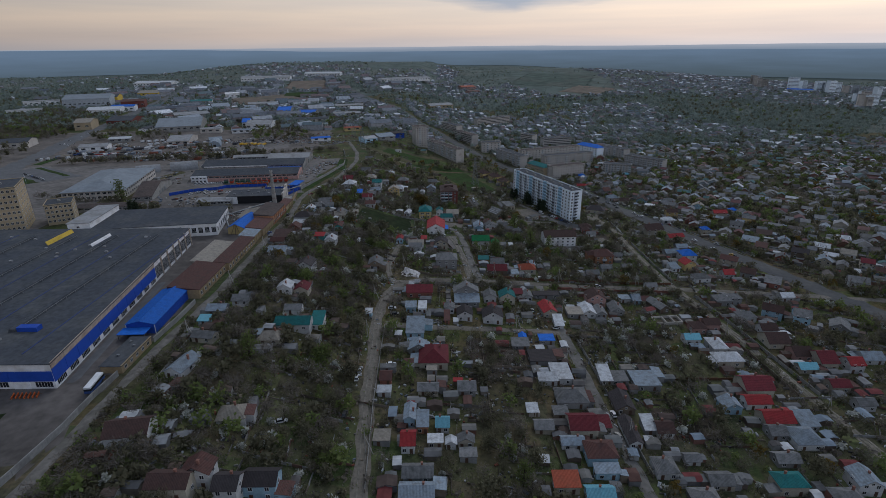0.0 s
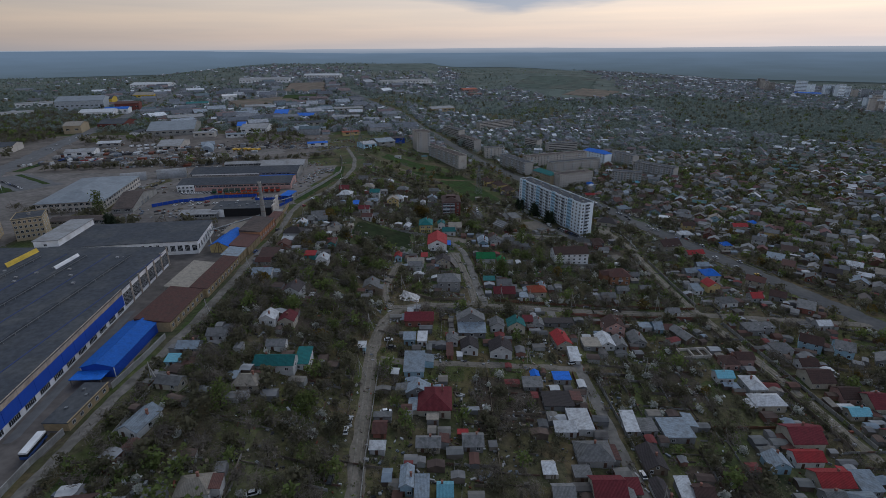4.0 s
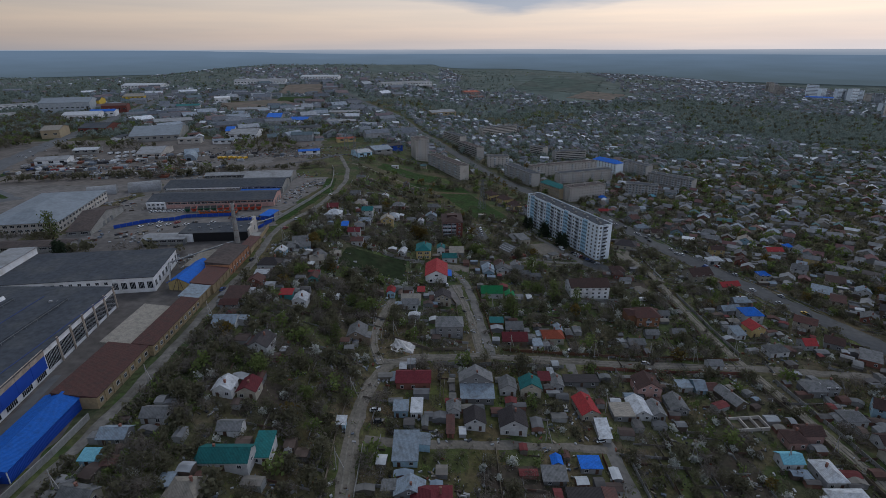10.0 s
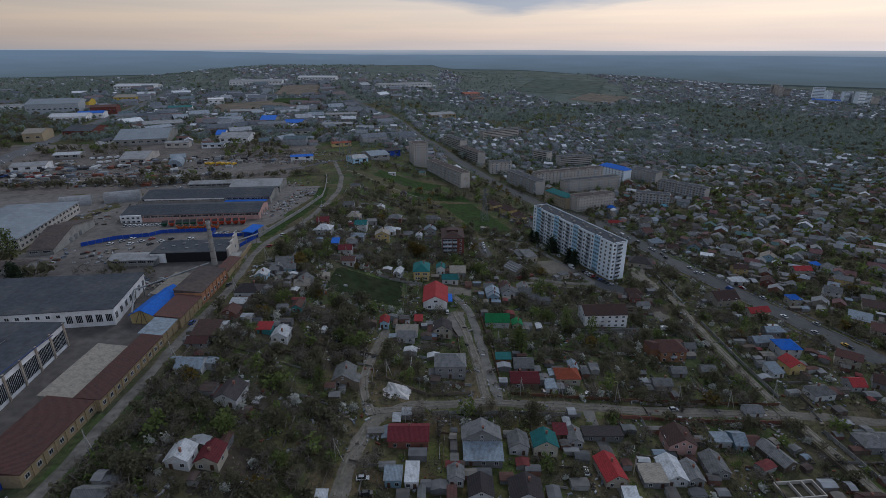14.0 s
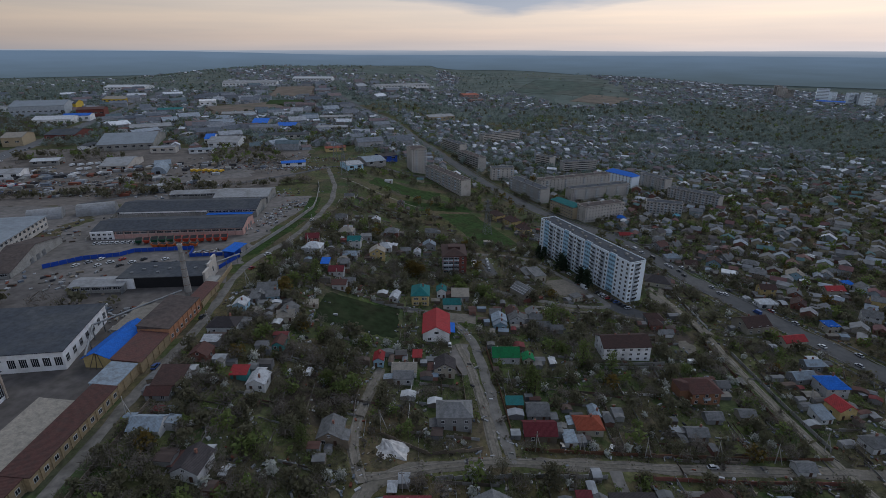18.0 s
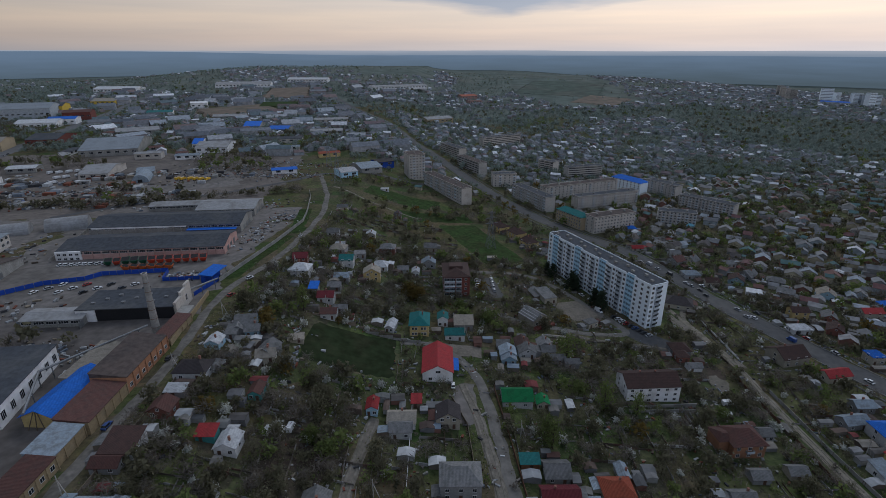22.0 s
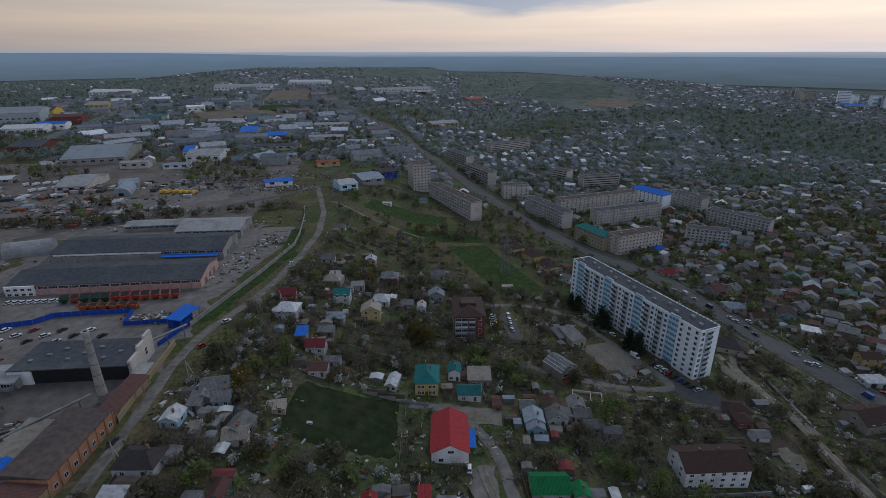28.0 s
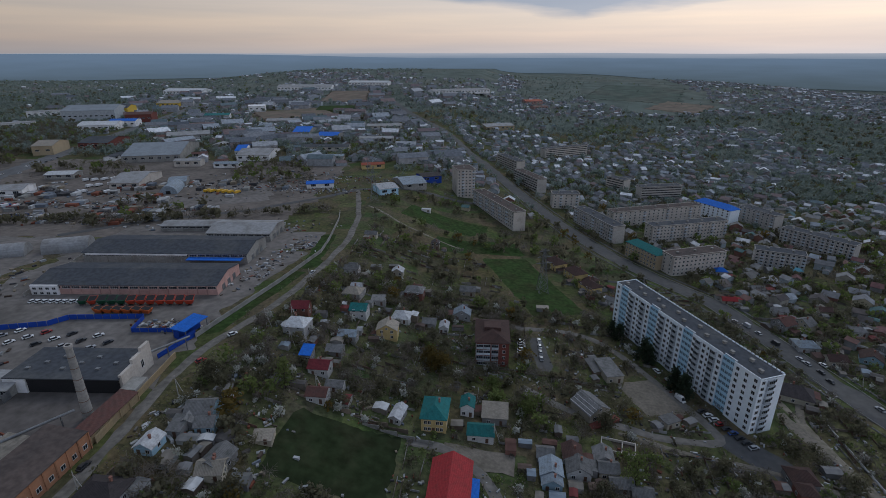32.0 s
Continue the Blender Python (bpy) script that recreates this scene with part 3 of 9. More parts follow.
ribbon("road_up", [(25, -6), (21, 23), (19, 50), (15, 78), (6, 95), (-5, 103), (-22, 103)], 4.6, "lane_grey", 0.34, "narrow worn lane uphill")
ribbon("road_track", [(19, -4), (17, 20), (13, 50), (7, 72)], 4.6, "dirt_road", 0.30, "rutted dirt track")
ribbon("road_loop", [(-27, -20), (-32, -10), (-34, 2), (-31, 28), (-28, 45)], 4.2, "dirt_road", 0.28, "curving rutted dirt track")
ribbon("road_slope", [(176, -260), (170, -160), (164, -100), (158, -50), (153, -15), (149, 10), (147, 40), (146, 80), (147, 107), (141, 150)], 4.4, "sand_track", 0.30, "wide pale dirt street")
ribbon("road_street", [(76, -230), (71, -167), (67, -120), (65, -65), (63, -35), (62, -5)], 4.8, "lane_grey", 0.30, "grey village street")
ribbon("road_alley", [(-28, -68), (-9, -68), (15, -65), (40, -63), (64, -62)], 4.5, "dirt_road", 0.28, "narrow alley between houses")
ribbon("road_avenue", [(260, -40), (222, 52), (198, 112), (180, 160), (166, 214), (150, 272), (122, 312), (100, 350), (77, 400), (52, 465), (29, 527), (5, 600), (-14, 660), (-90, 840), (-190, 1060), (-300, 1330)], 15, "asphalt", 0.40, "wide asphalt avenue with worn lanes")
ribbon("road_industrial", [(-119, -260), (-116.2, -185), (-115.6, -150), (-115, -110), (-112, -87), (-110.5, -56), (-111, -20), (-110.5, 24), (-109, 50), (-111, 76), (-114, 105), (-112, 132), (-103, 160), (-98, 190), (-95, 236), (-95, 280), (-103, 335), (-118, 390), (-130, 430)], 4.4, "lane_dust", 0.30, "worn grey road along the factory wall", take=1.9)
ribbon("road_far", [(-300, 262), (-262, 305), (-200, 345), (-150, 400), (-130, 430), (-60, 452), (20, 470)], 7.0, "asphalt", 0.36, "curving grey road by the yards")
ribbon("road_west", [(-350, 40), (-392, 130), (-440, 210), (-466, 260), (-484, 318), (-530, 436), (-557, 528), (-591, 659), (-650, 859), (-700, 1080), (-760, 1400)], 24, "asphalt_pale", 0.40, "broad avenue past the industrial yards")
ribbon("road_gully", [(402, 70), (384, 122), (377, 150), (380, 190), (381, 240), (392, 310), (412, 418), (440, 505)], 5.0, "dirt_road", 0.30, "pale dirt road on the slope")
ribbon("path_meadow", [(-104, 372), (-70, 340), (-39, 330), (-20, 322)], 2.6, "sand_track", 0.22, "beaten footpath over the meadow", "path")
ribbon("path_block", [(20, 205), (45, 210), (62, 206), (75, 190), (92, 158), (104, 130), (80, 128), (40, 138), (22, 150)], 4.2, "lane_grey", 0.30, "service lane in front of the flats")
ribbon("path_verge", [(141, 150), (136, 190), (120, 250)], 3.0, "sand_track", 0.24, "trodden path beside the flats", "path")


def ruts(name, pts, off, width, lift, label, material="rut_pale"):
    """Two pale wheel tracks along a line."""
    P = np.array(pts, float)
    T = np.gradient(P, axis=0)
    T /= np.linalg.norm(T, axis=1)[:, None]
    for side in (-off, off):
        Q = P + np.stack([-T[:, 1], T[:, 0]], 1) * side
        ribbon(name, [tuple(q) for q in Q], width, material, lift, label, "road", 0)


ruts("wheel_track", [(-25, -181), (-29, -133), (-31, -92), (-33, -60), (-31, -40), (-26, -22)], 1.0, 0.8, 0.42, "pale worn wheel track")
ruts("wheel_track", [(-26, -18), (-7, -11), (18, -5), (45, -3), (91, -2), (154, -1)], 1.1, 0.9, 0.44, "pale worn wheel track")
ruts("wheel_track", [(19, -4), (17, 20), (13, 50), (7, 72)], 1.2, 1.1, 0.46, "pale rutted wheel track")
ruts("wheel_track", [(-27, -20), (-32, -10), (-34, 2), (-31, 28), (-28, 45)], 1.2, 1.0, 0.46, "pale rutted wheel track")
ruts("wheel_track", [(170, -160), (164, -100), (158, -50), (153, -15), (149, 10), (147, 40), (146, 80), (147, 107)], 1.0, 0.8, 0.42, "pale worn wheel track")
ruts("pavement", [(222, 52), (198, 112), (180, 160), (166, 214), (150, 272), (122, 312), (100, 350), (77, 400), (52, 465), (29, 527), (5, 600)], 12.0, 1.4, 0.42, "narrow pavement along the avenue", "asphalt_pale")
ruts("kerb", [(222, 52), (198, 112), (180, 160), (166, 214), (150, 272), (122, 312), (100, 350), (77, 400), (52, 465), (29, 527), (5, 600)], 7.7, 0.3, 0.62, "grey concrete kerb of the avenue", "concrete")
ribbon("path_verge", [(148, 165), (141, 150), (140, 132), (146, 118), (150, 100)], 3.4, "dirt_road", 0.26, "trodden earth path beside the flats", "path")
ribbon("path_verge", [(60, 128), (86, 121), (112, 118), (134, 110)], 2.6, "dirt_road", 0.26, "narrow trodden path below the flats", "path")
# meadow, yards
plot("yard", -135, 205, 34, 96, -8, "yard_gravel", 0.17, "gravel storage yard inside the concrete wall", "yard", True)
plot("yard", -142, 272, 60, 40, 8, "yard_gravel", 0.18, "concrete apron before the warehouse", "yard", True)
plot("lawn", -112, 178, 10, 80, -9, "lawn", 0.16, "green grass verge along the road", "grass", True)
plot("lawn", -107, 255, 12, 70, 8, "lawn", 0.16, "green grass verge along the road", "grass", True)
plot("lawn", 30, 272, 40, 96, 22, "lawn", 0.10, "open green meadow on the slope", "grass", True)
plot("lawn", -38, 378, 76, 40, -8, "lawn", 0.11, "open green meadow on the slope", "grass", True)
plot("lawn", -6, 332, 70, 34, 14, "lawn", 0.12, "open green meadow on the slope", "grass")
plot("bare_patch", 6, 216, 16, 8, 0, "bare_earth", 0.2, "freshly dug brown earth beside the flats", "earth")
plot("lawn", -44, 88, 44, 36, 0, "lawn_dark", 0.12, "flat green field by the red-roofed hall", "grass", True)
plot("yard", -185, -20, 130, 330, 0, "yard_dark", 0.10, "dark stained factory yard with worn gravel", "yard", True)
plot("pavement", -140.2, -97, 5.0, 92, 6.6, "asphalt_pale", 0.22, "pale concrete apron along the factory hall", "pavement")
plot("lawn", -152, -166, 16, 12, 20, "lawn_dark", 0.35, "round green bed in the factory yard", "grass")
plot("yard", -190, 150, 140, 110, 4, "yard_gravel", 0.14, "grey gravel yard of the machine depot", "yard", True)
plot("yard", -200, 250, 130, 100, 5, "yard_gravel", 0.12, "stained gravel yard behind the sheds", "yard", True)
plot("yard", -360, 130, 180, 260, 0, "yard_gravel", 0.08, "bare gravel industrial ground", "yard", True)
plot("yard", -380, 400, 440, 300, 4, "yard_earth", 0.05, "bare brown industrial ground", "yard")
plot("yard", -250, 392, 90, 80, 30, "yard_gravel", 0.14, "pale gravel of a lorry yard", "yard", True)
plot("yard", -350, 400, 150, 90, 20, "yard_earth", 0.18, "stained gravel of a lorry yard", "yard", True)
plot("yard", -390, 330, 150, 60, 6, "yard_earth", 0.16, "bare pale ground of a scrap yard", "yard", True)
plot("road_junction", -408, 205, 90, 60, -35, "asphalt_pale", 0.30, "wide asphalt road junction", "road", True)
plot("lawn", -398, 178, 40, 22, -38, "lawn", 0.45, "green traffic island with lawn", "grass", True)
plot("lawn", -400, 226, 80, 6, -36, "lawn", 0.45, "green strip between two carriageways", "grass", True)
plot("lawn", -452, 296, 10, 60, 10, "lawn", 0.45, "green strip along the avenue", "grass", True)
plot("yard", 32, 182, 9, 34, 8, "asphalt", 0.16, "asphalt car park by the brick flats", "parking", True)
plot("yard", 112, 126, 26, 14, -50, "asphalt", 0.20, "asphalt car park below the flats", "parking", True)
plot("yard", 8, 60, 11, 30, 0, "yard_gravel", 0.14, "gravel yard beside the hall", "yard", True)
plot("yard", 80.7, 157.5, 22, 26, 23, "dirt_road", 0.2, "trampled earth court before the flats", "yard", True)
plot("yard", 138.2, 141.9, 6, 30, 14, "dirt_road", 0.2, "trampled earth beside the flats", "yard", True)
plot("yard", 130, 88, 9, 16, 10, "dirt_road", 0.2, "dusty forecourt beside the guest house", "yard", True)
plot("yard", 5, 100, 26, 11, 0, "dirt_road", 0.4, "dusty forecourt between the houses", "yard", True)
plot("soil_plot", 28, -92, 34, 40, 0, "soil", 0.12, "dug vegetable garden with dark soil", "garden")
plot("soil_plot", -52, 20, 26, 40, 0, "soil", 0.12, "fallow garden with dark soil", "garden")
plot("soil_plot", -66, -60, 20, 26, 0, "soil", 0.12, "dug vegetable garden with dark soil", "garden")
plot("soil_plot", 108, -70, 24, 30, 0, "soil", 0.12, "dug vegetable garden with dark soil", "garden")
plot("soil_plot", 118, 96, 40, 22, 0, "soil", 0.12, "sloping garden with dark soil", "garden")
plot("soil_plot", 100, -130, 30, 24, 0, "soil", 0.12, "dug vegetable garden with dark soil", "garden")


# ---- houses ----
CACHE = {}
HOMES = []
WALLWORD = {"white": "whitewashed", "cream": "cream plastered", "grey": "grey block", "yellow": "yellow plastered", "lightblue": "pale blue", "brickred": "red brick", "pink": "pinkish plastered", "wood": "weathered timber", "orange": "orange brick", "teal": "teal painted"}
ROOFWORD = {"G": "gabled", "g": "gabled", "H": "hipped", "F": "flat", "S": "lean-to"}


def window_mesh(w, h, bars=1, surround="frame_white"):
    key = ("win", round(w, 2), round(h, 2), bars, surround)
    if key not in CACHE:
        s = Shape()
        t, n = 0.09, bars + 1
        xs = [-w / 2 - t, -w / 2]
        for i in range(n):
            e = -w / 2 + w * (i + 1) / n
            xs += [e - 0.035, e + 0.035] if i < n - 1 else [w / 2, w / 2 + t]
        zs = [-t, 0.0, h, h + t]
        at = {}

        def p(i, j, y):
            if (i, j, y) not in at:
                at[i, j, y] = len(s.v)
                s.v.append((xs[i], y, zs[j]))
            return at[i, j, y]

        def quad(m, *ids):
            s.f.append(ids)
            s.m.append(m)

        last = len(xs) - 1
        for i in range(last):
            for j in range(3):
                c = [(i, j), (i + 1, j), (i + 1, j + 1), (i, j + 1)]
                if j == 1 and i % 2 == 1:
                    quad(1, *(p(*k, -0.03) for k in c))
                    for u, v in zip(c, c[1:] + c[:1]):
                        quad(0, p(*u, -0.09), p(*v, -0.09), p(*v, -0.03), p(*u, -0.03))
                else:
                    quad(0, *(p(*k, -0.09) for k in c))
        rim = [(i, 0) for i in range(last)] + [(last, j) for j in range(3)] + [(i, 3) for i in range(last, 0, -1)] + [(0, j) for j in range(3, 0, -1)]
        for u, v in zip(rim, rim[1:] + rim[:1]):
            quad(0, p(*v, -0.09), p(*u, -0.09), p(*u, 0.05), p(*v, 0.05))
        CACHE[key] = s.mesh("window", surround, "glass")
    return CACHE[key]


def door_mesh():
    if "door" not in CACHE:
        s = Shape().box(-0.48, 0.48, -0.06, 0.05, 0, 2.05)
        s.box(-0.56, -0.48, -0.09, 0.05, 0, 2.12).box(0.48, 0.56, -0.09, 0.05, 0, 2.12).box(-0.48, 0.48, -0.09, 0.05, 2.05, 2.12)
        CACHE["door"] = s.mesh("door", "door_brown")
    return CACHE["door"]


def stack_mesh():
    if "stack" not in CACHE:
        s = Shape().box(-0.32, 0.32, -0.32, 0.32, -1.4, 0.95).box(-0.4, 0.4, -0.4, 0.4, 0.95, 1.1)
        s.box(-0.2, 0.2, -0.2, 0.2, 1.1, 1.16)
        CACHE["stack"] = s.mesh("chimney", "chimney_brick")
    return CACHE["stack"]


def roof_shape(s, w, d, h, kind, over=0.45, t=0.14, pitch=0.5):
    """Roof slabs with thickness and eaves. Returns the ridge height."""
    X, Y = w / 2 + over, d / 2 + over
    if kind == "F":
        s.box(-X + 0.2, X - 0.2, -Y + 0.2, Y - 0.2, h, h + 0.22)
        return h + 0.2
    if kind == "S":
        r = 0.22 * d
        lo, hi = h, h + r
        s.solid([(-X, -Y, lo - 0.1), (X, -Y, lo - 0.1), (X, Y, hi + 0.1), (-X, Y, hi + 0.1)], [(-X, -Y, lo - 0.1 + t), (X, -Y, lo - 0.1 + t), (X, Y, hi + 0.1 + t), (-X, Y, hi + 0.1 + t)])
        return hi
    if kind == "H":
        m = min(X, Y)
        r = m * pitch * 1.1
        rx, ry = (X - m * 0.85, 0.02) if X >= Y else (0.02, Y - m * 0.85)
        e = h - over * pitch * 0.7
        a, b, c, f = (-X, -Y, e), (X, -Y, e), (X, Y, e), (-X, Y, e)
        p, q = ((-rx, 0, h + r), (rx, 0, h + r)) if X >= Y else ((0, -ry, h + r), (0, ry, h + r))
        low = [(v[0], v[1], v[2] - t) for v in (a, b, c, f)]
        if X >= Y:
            for fc in ((a, b, q, p), (b, c, q), (c, f, p, q), (f, a, p)):
                s.face(*fc)
        else:
            for fc in ((a, b, p), (b, c, q, p), (c, f, q), (f, a, p, q)):
                s.face(*fc)
        for u, v, lu, lv in zip((a, b, c, f), (b, c, f, a), low, low[1:] + low[:1]):
            s.face(lu, lv, v, u)
        s.face(*reversed(low))
        return h + r
    if kind == "g":
        X, Y = Y, X
    r = (Y - over) * pitch * 1.15
    slope = r / (Y - over)
    e = h - over * slope
    sw = (lambda p: p) if kind == "G" else (lambda p: (-p[1], p[0], p[2]))
    prof = [(-Y, e), (0, h + r), (Y, e), (Y, e + t), (0.16, h + r + t), (0.12, h + r + t + 0.07), (-0.12, h + r + t + 0.07), (-0.16, h + r + t), (-Y, e + t)]
    n, k = len(s.v), len(prof)
    for u in (-X, X):
        s.v += [sw((u, p, q)) for p, q in prof]
    for i in range(k):
        j = (i + 1) % k
        s.f.append((n + i, n + j, n + k + j, n + k + i))
    s.f += [(n + 1, n + 0, n + 8, n + 7, n + 6, n + 5, n + 4, n + 3, n + 2), tuple(n + k + i for i in (1, 2, 3, 4, 5, 6, 7, 8, 0))]
    s.m += [0] * (k + 2)
    return h + r


def wall_shape(s, w, d, h, kind, pitch=0.5, over=0.45):
    X, Y = w / 2, d / 2
    s.box(-X, X, -Y, Y, -2.0, h)
    if kind == "G":
        r = Y * pitch * 1.15
        s.solid([(-X, -Y, h), (X, -Y, h), (X, Y, h), (-X, Y, h)], [(-X, -0.02, h + r), (X, -0.02, h + r), (X, 0.02, h + r), (-X, 0.02, h + r)])
    elif kind == "g":
        r = X * pitch * 1.15
        s.solid([(-X, -Y, h), (X, -Y, h), (X, Y, h), (-X, Y, h)], [(-0.02, -Y, h + r), (0.02, -Y, h + r), (0.02, Y, h + r), (-0.02, Y, h + r)])
    elif kind == "S":
        r = 0.22 * d
        s.solid([(-X, -Y, h - 0.05), (X, -Y, h - 0.05), (X, Y, h - 0.05), (-X, Y, h - 0.05)], [(-X, -Y, h), (X, -Y, h), (X, Y, h + r), (-X, Y, h + r)])


def house(x, y, w, d, h, rot, kind, roof, wall, rows=None):
    rng = random.Random(round(x * 13 + y * 7))
    h = h * (0.88 if h < 4.5 else 0.95) + rng.uniform(-0.1, 0.1)
    z = gz(x, y)
    word = "shed" if w * d < 42 and h < 2.8 else ("bungalow" if h < 4.2 else "house")
    ob = empty(word, x, y, z, rot, f"{WALLWORD[wall]} {word} with a {ROOFWORD[kind]} {ROOFS[roof][2]} roof", word)
    claim(x, y, w, d, rot, 1.5)
    s = Shape()
    wall_shape(s, w, d, h, kind)
    part("wall", s.mesh("wall", "wall_" + wall), ob)
    s = Shape()
    top = roof_shape(s, w, d, h, kind)
    part("roof", s.mesh("roof", f"roof_{roof}_{'y' if kind == 'g' else 'x'}"), ob, ROOFS[roof][2] + " roof")
    floors = 2 if h >= 4.7 else 1
    if h >= 8.4:
        floors = 3
    if word == "shed":
        part("door", door_mesh(), ob, at=(rng.uniform(-w / 4, w / 4), -d / 2, 0.05))
        return ob
    HOMES.append((x, y, w, d, rot))
    if w > 8 and rng.random() < 0.6:
        side, aw, ad, ah = rng.choice((-1, 1)), rng.uniform(2.5, 4.5), d * rng.uniform(0.45, 0.8), min(h - 0.3, rng.uniform(2.2, 2.7))
        x0, x1 = (w / 2, w / 2 + aw) if side > 0 else (-w / 2 - aw, -w / 2)
        y0 = rng.uniform(-d / 2 - 0.8, 0.2 * d)
        hi, lo = (ah + 0.6, ah) if side > 0 else (ah, ah + 0.6)
        s = Shape().solid([(x0, y0, -1.5), (x1, y0, -1.5), (x1, y0 + ad, -1.5), (x0, y0 + ad, -1.5)], [(x0, y0, hi), (x1, y0, lo), (x1, y0 + ad, lo), (x0, y0 + ad, hi)])
        part("annex", s.mesh("annex", "wall_" + rng.choice((wall, "wood", "grey"))), ob, "low side annex")
        o = 0.25
        s = Shape().solid([(x0 - o, y0 - o, hi), (x1 + o, y0 - o, lo), (x1 + o, y0 + ad + o, lo), (x0 - o, y0 + ad + o, hi)], [(x0 - o, y0 - o, hi + 0.12), (x1 + o, y0 - o, lo + 0.12), (x1 + o, y0 + ad + o, lo + 0.12), (x0 - o, y0 + ad + o, hi + 0.12)])
        part("annex_roof", s.mesh("annex_roof", f"roof_{rng.choice((roof, 'slate', 'rust', 'steel', 'slate'))}_x"), ob, "lean-to annex roof")
    win = window_mesh(1.2, 1.3)
    for fl in range(floors):
        sill = 0.95 + fl * 2.75
        n = max(2, int(w / 4.4))
        skip = rng.randrange(n) if fl == 0 else -1
        for i in range(n):
            u = (i + 0.5) / n * w - w / 2
            if i == skip:
                part("door", door_mesh(), ob, at=(u, -d / 2, 0.1))
            else:
                part("window", win, ob, at=(u, -d / 2, sill))
        for sx in (-1 if x > 0 else 1,):
            m = max(1, int(d / 8))
            for i in range(m):
                part("window", win, ob, at=(sx * w / 2, (i + 0.5) / m * d - d / 2, sill), turn=90 * sx)
    if kind == "g" and w > 7:
        part("window", window_mesh(0.9, 0.9), ob, "small gable window", at=(0, -d / 2, h + 0.25))
    if kind in "GgH" and rng.random() < 0.75:
        u, v = rng.uniform(-w / 4, w / 4), rng.uniform(0.3, d / 6)
        if kind == "g":
            u, v = v, u
        part("chimney", stack_mesh(), ob, "small brick chimney", at=(u, v, top - 0.1))
    return ob


# ---- blocks of flats ----
def flats(name, x, y, w, d, h, rot, floors, wall, roof, label, step=3.4, win=(1.5, 1.4), ends=True, plinth=1.2, balcony=0, gable=None, group="blocks of flats", band=False):
    z = min(gz(x, y), gz(x - 5, y), gz(x + 5, y))
    ob = empty(name, x, y, z, rot, label, "apartment block", group)
    claim(x, y, w, d, rot, 3)
    part("wall", Shape().box(-w / 2, w / 2, -d / 2, d / 2, -3, h).mesh("wall", wall), ob)
    s = Shape()
    if gable:
        s = Shape()
        roof_shape(s, w, d, h, "H", 0.6, 0.15, 0.45)
        part("roof", s.mesh("roof", gable), ob, "hipped sheet roof")
    else:
        s.box(-w / 2 - 0.3, w / 2 + 0.3, -d / 2 - 0.3, d / 2 + 0.3, h, h + 0.35)
        part("roof", s.mesh("roof", roof), ob)
        s = Shape()
        for x0, x1, y0, y1 in ((-w / 2 - 0.3, w / 2 + 0.3, -d / 2 - 0.3, -d / 2), (-w / 2 - 0.3, w / 2 + 0.3, d / 2, d / 2 + 0.3), (-w / 2 - 0.3, -w / 2, -d / 2, d / 2), (w / 2, w / 2 + 0.3, -d / 2, d / 2)):
            s.box(x0, x1, y0, y1, h + 0.35, h + 0.75)
        part("parapet", s.mesh("parapet", wall), ob)
        for i in range(max(1, int(w / 14))):
            u = (i + 0.5) / max(1, int(w / 14)) * w - w / 2
            part("vent", vent_mesh(), ob, at=(u, 0, h + 0.35))
    fh = (h - plinth) / floors
    n = int(w / step)
    m = window_mesh(win[0], win[1])
    for f in range(floors):
        if band:
            part("window_band", window_mesh(w - 2, 1.1, n * 2, wall), ob, "row of windows", at=(0, -d / 2, plinth + f * fh + 0.85))
            continue
        for i in range(n):
            u = (i + 0.5) / n * w - w / 2
            zz = plinth + f * fh + 0.85
            if balcony and i % balcony == 1 and f > 0:
                part("balcony", balcony_mesh(), ob, at=(u, -d / 2, zz - 0.75))
            part("window", m, ob, at=(u, -d / 2, zz))
        if ends:
            for sx in (-1 if x > 0 else 1,):
                k = max(1, int(d / 5.5))
                for i in range(k):
                    part("window", m, ob, at=(sx * w / 2, (i + 0.5) / k * d - d / 2, plinth + f * fh + 0.85), turn=90 * sx)
    return ob


def vent_mesh():
    if "vent" not in CACHE:
        s = Shape().box(-0.8, 0.8, -0.6, 0.6, 0, 1.1).box(-0.95, 0.95, -0.75, 0.75, 1.1, 1.25)
        CACHE["vent"] = s.mesh("vent", "concrete")
    return CACHE["vent"]


def balcony_mesh():
    if "balcony" not in CACHE:
        s = Shape().box(-1.5, 1.5, -1.1, 0, -0.15, 0.05).box(-1.5, 1.5, -1.1, -1.04, 0.05, 1.05)
        s.box(-1.5, -1.44, -1.04, 0, 0.05, 1.05).box(1.44, 1.5, -1.04, 0, 0.05, 1.05)
        CACHE["balcony"] = s.mesh("balcony", "balcony_grey")
    return CACHE["balcony"]


